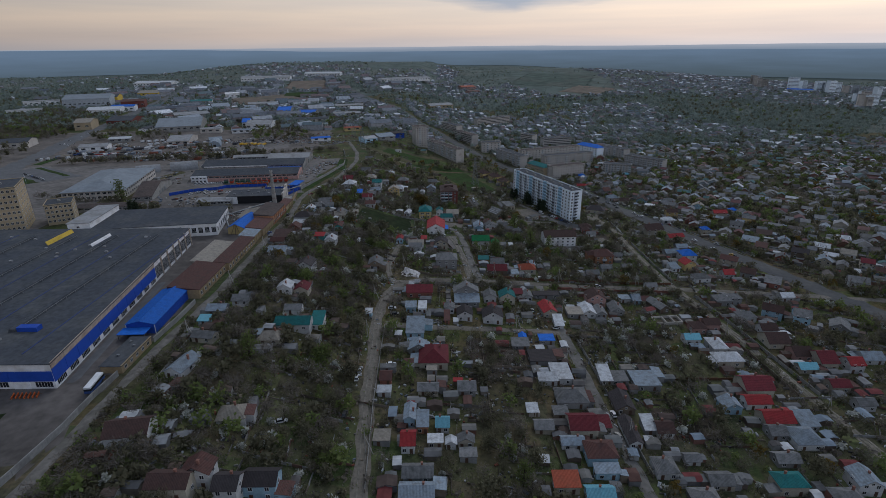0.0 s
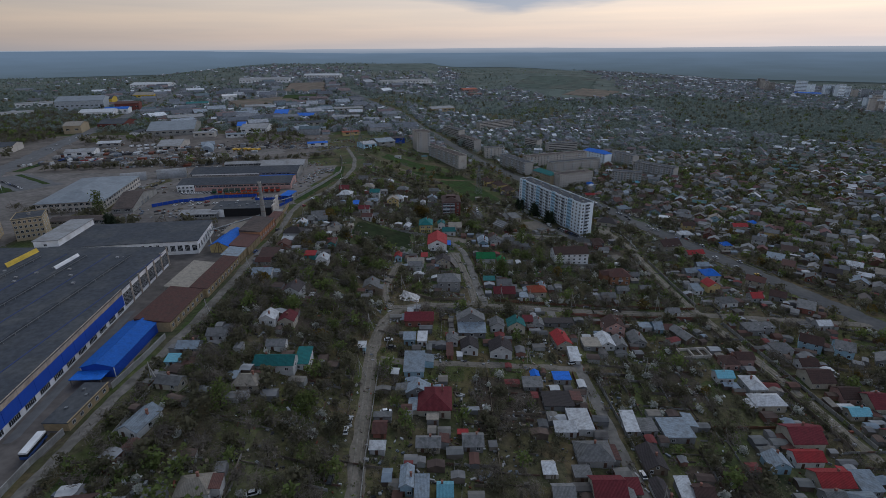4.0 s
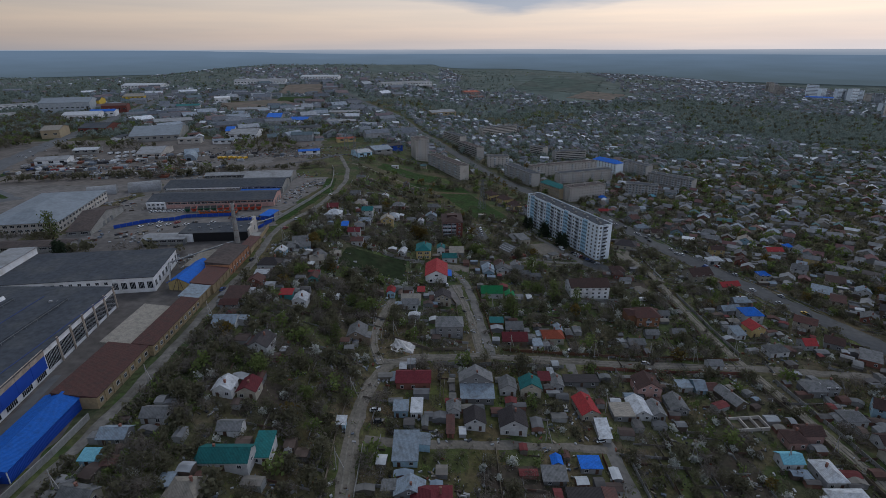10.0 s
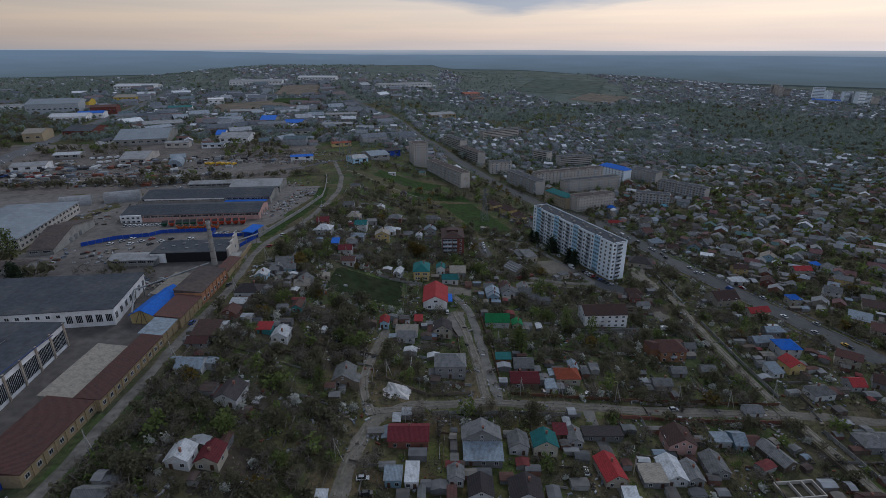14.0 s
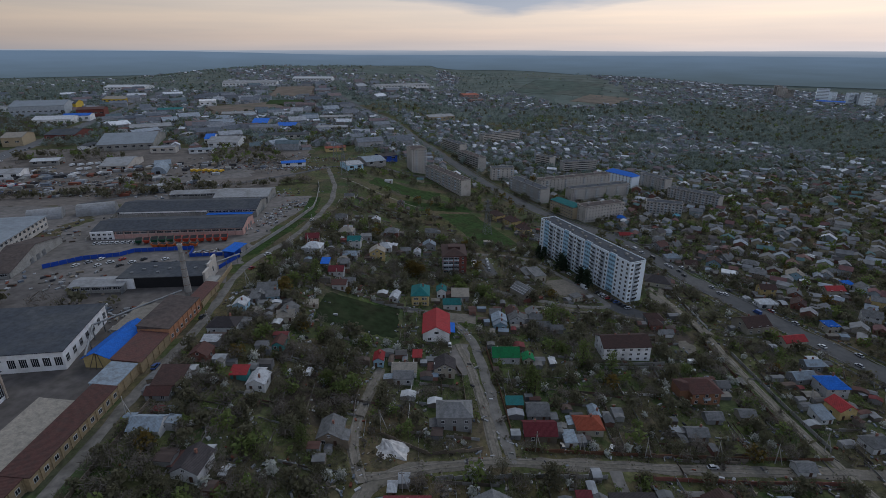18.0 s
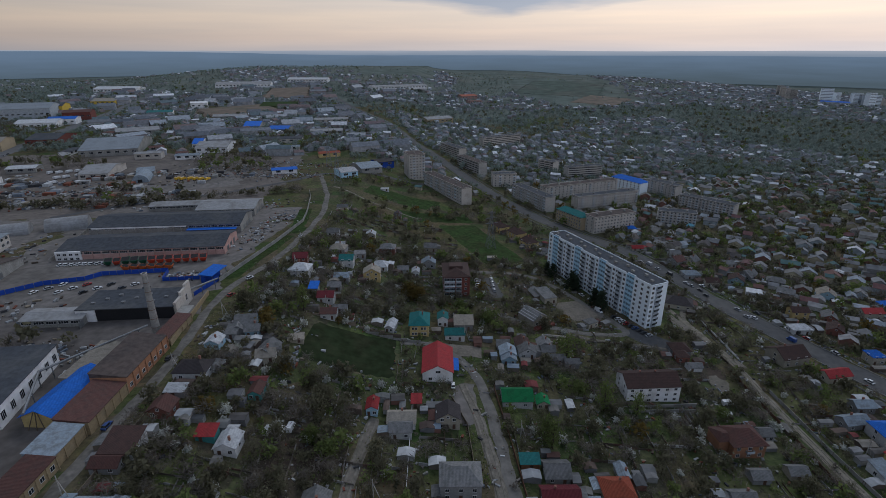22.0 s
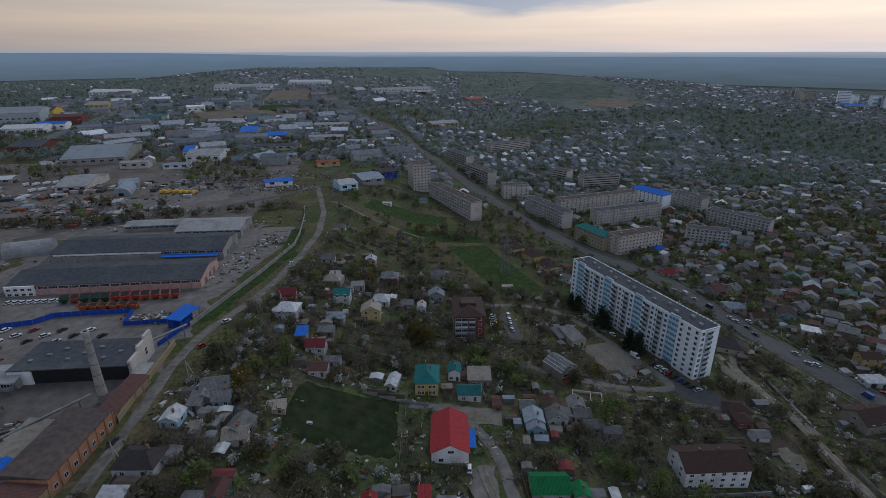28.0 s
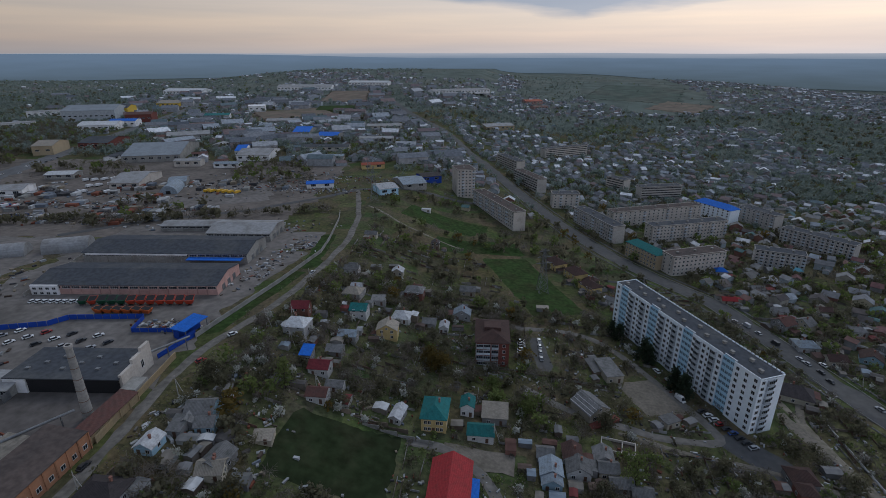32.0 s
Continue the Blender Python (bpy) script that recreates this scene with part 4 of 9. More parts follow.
def loggia_mesh(w):
    """Glazed balcony: slab, parapet panel and a band of glass in a white frame."""
    key = ("loggia", w)
    if key not in CACHE:
        s = Shape().box(-w / 2, w / 2, -0.9, 0, -0.12, 0.05, 0).box(-w / 2, w / 2, -0.9, -0.8, 0.05, 1.05, 0)
        s.box(-w / 2, -w / 2 + 0.08, -0.8, 0, 0.05, 2.5, 0).box(w / 2 - 0.08, w / 2, -0.8, 0, 0.05, 2.5, 0)
        s.box(-w / 2 + 0.08, w / 2 - 0.08, -0.86, -0.82, 1.05, 2.35, 1)
        for i in range(4):
            u = -w / 2 + 0.08 + (w - 0.16) * i / 3
            s.box(u - 0.04, u + 0.04, -0.9, -0.8, 1.05, 2.35, 0)
        s.box(-w / 2, w / 2, -0.9, -0.8, 2.35, 2.5, 0)
        CACHE[key] = s.mesh("balcony", "balcony_grey", "glass")
    return CACHE[key]


def nine_storey():
    """The long white and pale blue panel block. Local -y is the courtyard front."""
    w, d, h, fl = 97.0, 12.0, 27.6, 9
    x, y, rot = 100.6, 185.2, -66.8
    ob = empty("apartment_block", x, y, -28.6, rot, "nine-storey white panel block with pale blue balcony bays", "apartment block")
    claim(x, y, w, d, rot, 4)
    bays = [(-w / 2 + 4.5 + 24.25 * i, -w / 2 + 11.0 + 24.25 * i) for i in range(4)]
    walls, back, blue = Shape(), 1.3, Shape()
    edge = -w / 2
    for a, b in bays + [(w / 2, w / 2)]:
        walls.box(edge, a, -d / 2, d / 2, -3, h)
        edge = b
    for a, b in bays:
        blue.box(a, b, -d / 2 + back, d / 2, -3, h - 0.15)
    part("wall", walls.mesh("wall", "plaster_panel"), ob)
    part("wall", blue.mesh("wall", "panel_blue"), ob, "pale blue recessed wall")
    s = Shape().box(-w / 2 - 0.2, w / 2 + 0.2, -d / 2 + back, d / 2 + 0.2, h, h + 0.25)
    edge = -w / 2
    for a, b in bays + [(w / 2, w / 2)]:
        s.box(edge + 0.02, a - 0.02, -d / 2 + 0.3, -d / 2 + back, h, h + 0.25)
        edge = b
    part("roof", s.mesh("roof", "roof_felt"), ob, "dark bitumen felt roof")
    s = Shape()
    edge = -w / 2
    for a, b in bays + [(w / 2, w / 2)]:
        s.box(edge, a, -d / 2, -d / 2 + 0.28, h, h + 0.55)
        if b > a:
            s.box(a, b, -d / 2 + back, -d / 2 + back + 0.28, h, h + 0.55)
        edge = b
    s.box(w / 2 - 0.1, w / 2 + 0.2, -d / 2 + 0.28, d / 2, h, h + 0.6).box(-w / 2 - 0.2, -w / 2 + 0.1, -d / 2 + 0.28, d / 2, h, h + 0.6)
    part("parapet", s.mesh("parapet", "plaster_panel"), ob)
    n = 46
    slab = Shape().box(-0.75, 0.75, -0.1, 0.25, 0, 0.6).mesh("parapet_panel", "plaster_panel")
    for i in range(n):
        part("parapet_panel", slab, ob, at=(-w / 2 + w * (i + 0.5) / n, d / 2, h + 0.25))
    fh = (h - 1.9) / fl
    win, small, log = window_mesh(1.5, 1.45), window_mesh(0.9, 1.3, 0), loggia_mesh(3.0)
    bay_m = bay_panel()
    for f in range(fl):
        z = 1.5 + f * fh
        for a, b in bays:
            part("balcony", bay_m, ob, "pale blue glazed loggia", at=((a + b) / 2, -d / 2 + back, z))
        edge = -w / 2
        for a, b in bays + [(w / 2, w / 2)]:
            span = a - edge
            if span < 6:
                part("window", win, ob, at=(edge + span / 2, -d / 2, z + 0.9))
            elif span < 16:
                for k in (0.16, 0.5, 0.84):
                    part("window", win, ob, at=(edge + span * k, -d / 2, z + 0.9))
            else:
                for k, kind in ((0.07, 0), (0.24, 1), (0.42, 0), (0.56, 2), (0.74, 1), (0.93, 0)):
                    u = edge + span * k
                    if kind == 1:
                        part("balcony", log, ob, "glazed grey balcony", at=(u, -d / 2, z))
                    else:
                        part("window", win if kind == 0 else small, ob, at=(u, -d / 2, z + 0.9))
            edge = b
        # near end wall
        part("balcony", log, ob, "glazed grey balcony", at=(w / 2, -0.8, z), turn=90)
        part("window", win, ob, at=(w / 2, -4.3, z + 0.9), turn=90)
        part("window", small, ob, at=(w / 2, 2.0, z + 0.9), turn=90)
        part("window", win, ob, at=(-w / 2, -3.0, z + 0.9), turn=-90)
    for i in range(13):
        u = -w / 2 + 4 + i * 7.4
        part("vent", vent_mesh(), ob, "small roof vent", at=(u, -1.8 + 3.0 * (i % 2), h + 0.25))
    for i in range(4):
        u = (bays[i][0] + bays[i][1]) / 2
        s = Shape().box(-1.6, 1.6, -1.4, 0, 2.5, 2.7).box(-1.5, -1.3, -1.4, -1.2, 0, 2.5).box(1.3, 1.5, -1.4, -1.2, 0, 2.5)
        part("porch", s.mesh("porch", "concrete"), ob, at=(u, -d / 2 + back, 0))


def bay_panel():
    if "bay" not in CACHE:
        s = Shape().box(-3.1, 3.1, -0.95, 0, 0, 0.18, 0).box(-3.1, 3.1, -0.95, -0.83, 0.18, 1.15, 0)
        for u in (-3.1, -1.08, 0.92, 2.94):
            s.box(u, u + 0.16, -0.99, 0, 0, 2.83, 0)
        for u in (-2.94, -0.92, 1.08):
            s.box(u, u + 1.86, -0.80, -0.74, 1.15, 2.55, 1)
            s.box(u + 0.9, u + 0.97, -0.84, -0.74, 1.15, 2.55, 0)
        s.box(-3.1, 3.1, -0.9, -0.74, 2.55, 2.83, 0)
        CACHE["bay"] = s.mesh("balcony", "panel_blue", "loggia_glass")
    return CACHE["bay"]


nine_storey()
flats("tower_block", -31, 487, 19, 22, 30, 20, 9, "brick_pale", "roof_felt_brown", "nine-storey grey-brown brick tower block", balcony=3)
flats("apartment_block", 6, 428, 85, 12, 16.5, -62, 5, "brick_pale", "roof_felt_brown", "long five-storey grey brick block of flats by the avenue", balcony=4)
flats("office_block", 155, 333, 46, 13, 16, 22, 5, "brick_pale", "roof_felt_brown", "five-storey pale brick block with rows of white windows")
flats("office_block", 124, 345, 34, 12, 13, -62, 4, "tan_stone", "roof_teal_x", "four-storey yellowish block with a teal roof", gable="roof_teal_x")
flats("apartment_block", 98, 417, 64, 12, 15.5, -66, 5, "brick_grey", "roof_felt", "long five-storey grey block of flats", balcony=4)
flats("apartment_block", 160, 462, 98, 12, 15.5, 21, 5, "brick_pale", "roof_felt_brown", "long five-storey pale block of flats", balcony=5, step=5.0)
flats("apartment_block", 176, 417, 76, 12, 15.5, 20, 5, "brick_pale", "roof_felt", "five-storey pale panel block of flats", balcony=4)
flats("apartment_block", 76, 492, 28, 13, 16, 6, 5, "brick_pale", "roof_felt", "short five-storey pale block of flats", balcony=3, step=5.0)
flats("apartment_block", 226, 485, 42, 14, 15, -58, 5, "plaster_panel", "roof_blue_x", "five-storey white block with a bright blue roof", gable="roof_blue_x", step=5.0)
flats("apartment_block", 262, 470, 40, 12, 15, -62, 5, "brick_grey", "roof_felt", "five-storey grey block of flats among trees", balcony=3, step=5.0)
flats("apartment_block", 278, 398, 56, 12, 14, -50, 5, "brick_grey", "roof_felt", "five-storey grey block with enclosed balconies", balcony=2)
flats("apartment_block", 225, 352, 34, 12, 14, -20, 5, "brick_grey", "roof_felt", "five-storey grey block with enclosed balconies", balcony=2)
flats("apartment_block", 106, 795, 82, 13, 16, 32, 5, "brick_pale", "roof_felt", "long five-storey pale block of flats far off", balcony=6, band=True)
flats("apartment_block", 150, 590, 26, 12, 15, -50, 5, "brick_pale", "roof_felt", "five-storey pale block of flats among trees", band=True)
flats("apartment_block", 190, 560, 50, 12, 15, 15, 5, "brick_grey", "roof_felt", "five-storey grey block of flats among trees", balcony=4, band=True)
flats("apartment_block", 42, 570, 60, 12, 15, -64, 5, "brick_grey", "roof_felt_brown", "five-storey grey block of flats by the avenue", balcony=4, band=True)
flats("apartment_block", 20, 660, 60, 12, 15, -64, 5, "brick_pale", "roof_felt", "five-storey pale block of flats by the avenue", balcony=4, band=True)


def brick_flats():
    x, y, w, d, h = 7.5, 174.5, 15.6, 22, 13.3
    ob = empty("brick_apartment_house", x, y, gz(x, y) - 0.5, 2, "four-storey red brick flats with white balconies", "apartment block")
    claim(x, y, w, d, 0, 2)
    part("wall", Shape().box(-w / 2, w / 2, -d / 2, d / 2, -2, h).mesh("wall", "brick_red"), ob)
    s = Shape()
    roof_shape(s, w, d, h, "H", 0.6, 0.18, 0.32)
    part("roof", s.mesh("roof", "roof_brown_x"), ob, "dark brown hipped roof")
    part("dormer", Shape().box(-4, 4, -3, 3, h + 0.8, h + 3.4).mesh("dormer", "roof_brown_x"), ob)
    lg = loggia_mesh(3.2)
    for f in range(4):
        z = 0.7 + f * 3.1
        for u in (-5.9, -2.6, 1.2):
            part("balcony", lg, ob, "white glazed balcony", at=(u, -d / 2, z))
        part("window", window_mesh(1.2, 1.4), ob, at=(5.4, -d / 2, z + 0.8))
        for v in (-6, -2, 2, 6):
            part("window", window_mesh(1.2, 1.4), ob, at=(w / 2, v, z + 0.8), turn=90)
            part("window", window_mesh(1.2, 1.4), ob, at=(-w / 2, v, z + 0.8), turn=-90)


brick_flats()


def red_hall():
    """White hall with a long red gabled roof and a blue lean-to."""
    x, y, w, d, h = -3.7, 82, 13.2, 20, 5.6
    ob = empty("hall", x, y, gz(x, y) - 0.3, 0, "white hall with a long bright red gabled roof", "hall")
    claim(x, y, w, d, 0, 2)
    s = Shape()
    wall_shape(s, w, d, h, "g", 0.45)
    part("wall", s.mesh("wall", "factory_white"), ob)
    s = Shape()
    roof_shape(s, w, d, h, "g", 0.5, 0.16, 0.45)
    part("roof", s.mesh("roof", "roof_red_y"), ob, "bright red metal roof")
    part("plinth", Shape().box(-w / 2 - 0.1, w / 2 + 0.1, -d / 2 - 0.12, d / 2 + 0.1, -2, 0.9).mesh("plinth", "concrete"), ob)
    part("window", window_mesh(1.5, 1.4), ob, at=(-3.2, -d / 2, 1.6))
    part("window", window_mesh(2.0, 1.1, 2), ob, at=(0.2, -d / 2, 5.2))
    part("door", Shape().box(-0.9, 0.9, -0.08, 0.05, 0, 3.2).mesh("door", "frame_white"), ob, at=(0.6, -d / 2, 1.0))
    for v in (-6, -2, 2, 6):
        part("window", window_mesh(1.5, 1.4), ob, at=(-w / 2, v, 2.0), turn=-90)
    s = Shape().solid([(w / 2, -5, 3.4), (w / 2 + 3, -5, 2.9), (w / 2 + 3, 5, 2.9), (w / 2, 5, 3.4)], [(w / 2, -5, 3.55), (w / 2 + 3, -5, 3.05), (w / 2 + 3, 5, 3.05), (w / 2, 5, 3.55)])
    part("canopy", s.mesh("canopy", "roof_blue_y"), ob, "bright blue lean-to canopy")
    for v in (-4.6, 4.6):
        part("post", Shape().box(w / 2 + 2.7, w / 2 + 2.85, v - 0.08, v + 0.08, -1, 2.95).mesh("post", "steel_grey"), ob)


red_hall()


def teal_house():
    x, y, w, d, h = -13, 117, 9.6, 13, 6.6
    ob = empty("house", x, y, gz(x, y), 0, "two-storey yellow house with a dark teal hipped roof", "house")
    claim(x, y, w, d, 0, 2)
    part("wall", Shape().box(-w / 2, w / 2, -d / 2, d / 2, -2, h).mesh("wall", "wall_yellow"), ob)
    s = Shape()
    roof_shape(s, w, d, h, "H", 0.6, 0.16, 0.55)
    part("roof", s.mesh("roof", "roof_teal_x"), ob, "dark teal metal tile roof")
    for z in (0.9, 3.8):
        for u in (-2.3, 2.3):
            for k in (-0.75, 0.75):
                part("window", window_mesh(1.1, 1.4), ob, at=(u + k, -d / 2, z))
        for v in (-3, 3):
            part("window", window_mesh(1.1, 1.4), ob, at=(w / 2, v, z), turn=90)
    part("door", door_mesh(), ob, at=(0, -d / 2, 0.1))
    part("chimney", stack_mesh(), ob, at=(1.5, 0.5, h + 3))


teal_house()


def white_guesthouse():
    x, y, w, d, h = 91.3, 77, 24, 13, 8.0
    ob = empty("guesthouse", x, y, gz(x, y) - 0.5, 3, "three-storey white house with a dark brown roof", "house")
    claim(x, y, w, d, 0, 2)
    s = Shape()
    wall_shape(s, w, d, h, "G", 0.42)
    part("wall", s.mesh("wall", "factory_white"), ob)
    s = Shape()
    roof_shape(s, w, d, h, "G", 0.5, 0.16, 0.42)
    part("roof", s.mesh("roof", "roof_brown_x"), ob, "dark brown metal tile roof")
    for f in range(3):
        for i in range(6):
            part("window", window_mesh(1.3, 1.1), ob, at=(-9.8 + i * 3.9, -d / 2, 0.8 + f * 2.6))
        for v in (-3, 3):
            part("window", window_mesh(1.2, 1.2), ob, at=(-w / 2, v, 0.8 + f * 2.6), turn=-90)
            part("window", window_mesh(1.2, 1.2), ob, at=(w / 2, v, 0.8 + f * 2.6), turn=90)
    for u in (-4, 3):
        part("chimney", stack_mesh(), ob, at=(u, 1.0, h + 2.6))
    part("wall", Shape().box(-w / 2 - 3, w / 2 + 6, -d / 2 - 4, -d / 2 - 3.7, -2, 1.6).mesh("wall", "concrete"), ob, "low grey garden wall")


white_guesthouse()


def brick_villa():
    x, y, w, d, h = 115.5, 43, 13, 11, 6.4
    ob = empty("house", x, y, gz(x, y), 3, "two-storey orange brick villa with a reddish hipped roof", "house")
    claim(x, y, w, d, 0, 2)
    part("wall", Shape().box(-w / 2, w / 2, -d / 2, d / 2, -2, h).box(-w / 2 - 4, -w / 2, -d / 2 + 3, d / 2, -2, h - 0.4).mesh("wall", "wall_orange"), ob)
    s = Shape()
    roof_shape(s, w, d, h, "H", 0.7, 0.16, 0.5)
    part("roof", s.mesh("roof", "roof_rust_x"), ob, "reddish metal tile roof")
    s = Shape()
    s.solid([(-w / 2 - 4.5, -d / 2 + 2.5, h - 0.4), (-w / 2, -d / 2 + 2.5, h - 0.4), (-w / 2, d / 2 + 0.5, h - 0.4), (-w / 2 - 4.5, d / 2 + 0.5, h - 0.4)], [(-w / 2 - 2.5, -0.5, h + 1.9), (-w / 2, -0.5, h + 1.9), (-w / 2, 0.5, h + 1.9), (-w / 2 - 2.5, 0.5, h + 1.9)])
    part("roof", s.mesh("roof", "roof_rust_x"), ob)
    for f in range(2):
        for u in (-4.4, 0, 4.4):
            part("window", window_mesh(1.3, 1.4), ob, at=(u, -d / 2, 0.9 + f * 3))
        for v in (-2.5, 2.5):
            part("window", window_mesh(1.2, 1.4), ob, at=(w / 2, v, 0.9 + f * 3), turn=90)
    part("balcony", balcony_mesh(), ob, at=(0, -d / 2, 3.1))


brick_villa()


def silver_cottage():
    x, y = 50, 139
    ob = empty("house", x, y, gz(x, y), 33, "unfinished brick cottage with a striped grey sheet roof", "house")
    claim(x, y, 11, 12, 33, 1)
    s = Shape()
    wall_shape(s, 10.5, 12, 4.4, "g")
    part("wall", s.mesh("wall", "wall_cream"), ob)
    s = Shape()
    roof_shape(s, 10.5, 12, 4.4, "g")
    part("roof", s.mesh("roof", "roof_slate_y"), ob, "grey sheet roof with pale stripes")
    for i in range(4):
        part("batten", Shape().rod((-5.2 + i * 1.5, -6.3, 4.55 + i * 0.86), (-5.2 + i * 1.5, 6.3, 4.55 + i * 0.86), 0.12, sides=4).mesh("batten", "frame_white"), ob)
    for u in (-2.6, 2.6):
        part("window", window_mesh(1.8, 1.5), ob, at=(u, -6, 1.2))
    part("window", window_mesh(1.2, 1.2), ob, at=(0, -6, 4.9))
    part("foundation", Shape().box(-7, 8, -9.5, -6.2, -1.5, 0.7).mesh("foundation", "brick_red"), ob, "low red brick terrace")


silver_cottage()


# ---- the factory side ----
def corner_box(name, pts, z0, z1, material, mats2=None):
    """A closed block over a quadrilateral plan given anticlockwise."""
    return Shape().solid([(*p, z0) for p in pts], [(*p, z1) for p in pts]).mesh(name, material)


def great_hall():
    ob = empty("factory_hall", 0, 0, 0, 0, "large factory hall, blue and white walls, dark felt roof", "factory")
    x0, x1, y0, y1, g, h = -290.0, -138.0, -144.0, 2.0, 4.5, 10.4
    claim((x0 + x1) / 2, (y0 + y1) / 2, x1 - x0, y1 - y0, 0, 2)
    sk = -17.0  # the east wall runs slightly askew
    A, B, C, D = (x0, y0), (x1, y0), (x1 + sk, y1), (x0, y1)
    part("wall", corner_box("wall", [A, B, C, D], g - 1, g + h, "factory_white"), ob)
    o = 0.5
    part("roof", corner_box("roof", [(A[0], A[1] - o), (B[0] + o, B[1] - o), (C[0] + o, C[1] + o), (D[0], D[1] + o)], g + h, g + h + 0.3, "roof_felt"), ob, "dark bitumen felt roof with patches")

    def edge(y):
        return x1 + sk * (y - y0) / (y1 - y0)

    # blue cladding on the south and east sides, in panels
    for i in range(19):
        a, b = x1 - 8 * (i + 1), x1 - 8 * i
        part("cladding", Shape().box(a + 0.04, b - 0.04, y0 - 0.16, y0 - 0.003, g + 3.2, g + 7.4).mesh("cladding", "factory_blue"), ob, "blue profiled cladding")
        if i % 3 != 1:
            part("window", window_mesh(6.2, 2.2, 5), ob, at=((a + b) / 2, y0 - 0.02, g + 0.8))
        else:
            part("gate", Shape().box(-3, 3, -0.25, 0, 0, 3.1).box(-2.9, 2.9, -0.3, -0.25, 1.5, 1.6).mesh("gate", "factory_white"), ob, "white factory gate", at=((a + b) / 2, y0, g))
    turn = 90 + math.degrees(math.atan2(-sk, y1 - y0))
    for i in range(11):
        v = y0 + 8.3 * (i + 0.5)
        s = Shape().box(-4.1, 4.1, -0.16, -0.003, 2.9, 8.3)
        part("cladding", s.mesh("cladding", "factory_blue"), ob, "blue profiled cladding", at=(edge(v), v, g), turn=turn)
        part("window", window_mesh(5.5, 2.0, 5), ob, at=(edge(v), v, g + 0.8), turn=turn)
        part("trim", Shape().box(-4.1, 4.1, -0.3, -0.003, 8.3, 10.9).mesh("trim", "parapet_tan"), ob, at=(edge(v), v, g), turn=turn)
    for i in range(6):
        v = y0 + 8.3 * 11 + 9.0 * (i + 0.5)
        part("window", window_mesh(8.0, 6.4, 9), ob, "tall glazed factory bay", at=(edge(v), v, g + 1.6), turn=turn)
        part("pier", Shape().box(-0.4, 0.4, -0.5, 0, 0, 10.9).mesh("pier", "parapet_tan"), ob, at=(edge(v + 4.5), v + 4.5, g), turn=turn)
    # roof lanterns, pipes and hatches
    for k, u in enumerate((-168, -192, -216, -240, -264)):
        s = Shape().solid([(u - 1.6, y0 + 22, g + h), (u + 1.6, y0 + 22, g + h), (u + 1.6, y1 - 14, g + h), (u - 1.6, y1 - 14, g + h)], [(u - 0.9, y0 + 22, g + h + 1.5), (u + 0.9, y0 + 22, g + h + 1.5), (u + 0.9, y1 - 14, g + h + 1.5), (u - 0.9, y1 - 14, g + h + 1.5)])
        part("lantern", s.mesh("lantern", "roof_felt"), ob, "long low roof lantern")
        s = Shape()
        for j in range(18):
            v = y0 + 26 + j * 6.2
            s.box(u + 1.9, u + 2.1, v, v + 0.2, g + h, g + h + 1.3)
        s.box(u + 1.92, u + 2.08, y0 + 26, y0 + 26 + 17 * 6.2, g + h + 1.25, g + h + 1.4)
        part("railing", s.mesh("railing", "steel_grey"), ob, "thin steel roof railing")
    part("skylight", Shape().solid([(-194, -30, g + h), (-193.6, -30, g + h), (-193.6, -12, g + h), (-194, -12, g + h)], [(-195, -30, g + h + 2.4), (-194.7, -30, g + h + 2.4), (-194.7, -12, g + h + 2.4), (-195, -12, g + h + 2.4)]).mesh("skylight", "factory_white"), ob, "white sheet lantern end")
    part("skylight", Shape().solid([(-222, -26, g + h), (-221.6, -26, g + h), (-221.6, -4, g + h), (-222, -4, g + h)], [(-223, -26, g + h + 2.4), (-222.7, -26, g + h + 2.4), (-222.7, -4, g + h + 2.4), (-223, -4, g + h + 2.4)]).mesh("skylight", "yellow_paint"), ob, "yellow sheet lantern end")
    part("hatch", Shape().box(-166, -158, -122, -119, g + h + 0.28, g + h + 2.2).mesh("hatch", "factory_blue"), ob, "blue roof housing")
    for u in (-152, -180, -204, -252):
        part("gutter", Shape().box(u - 0.25, u + 0.25, y0 + 6, y1 - 10, g + h + 0.3, g + h + 0.42).mesh("gutter", "gutter_blue"), ob, "dark blue roof gutter strip")
    for i in range(30):
        rng = random.Random(i)
        u, v = rng.uniform(-280, -165), rng.uniform(-130, -8)
        part("hatch", Shape().box(u, u + 1.4, v, v + 1.2, g + h + 0.28, g + h + 1.0).mesh("hatch", "roof_light"), ob, "small pale roof hatch")


great_hall()


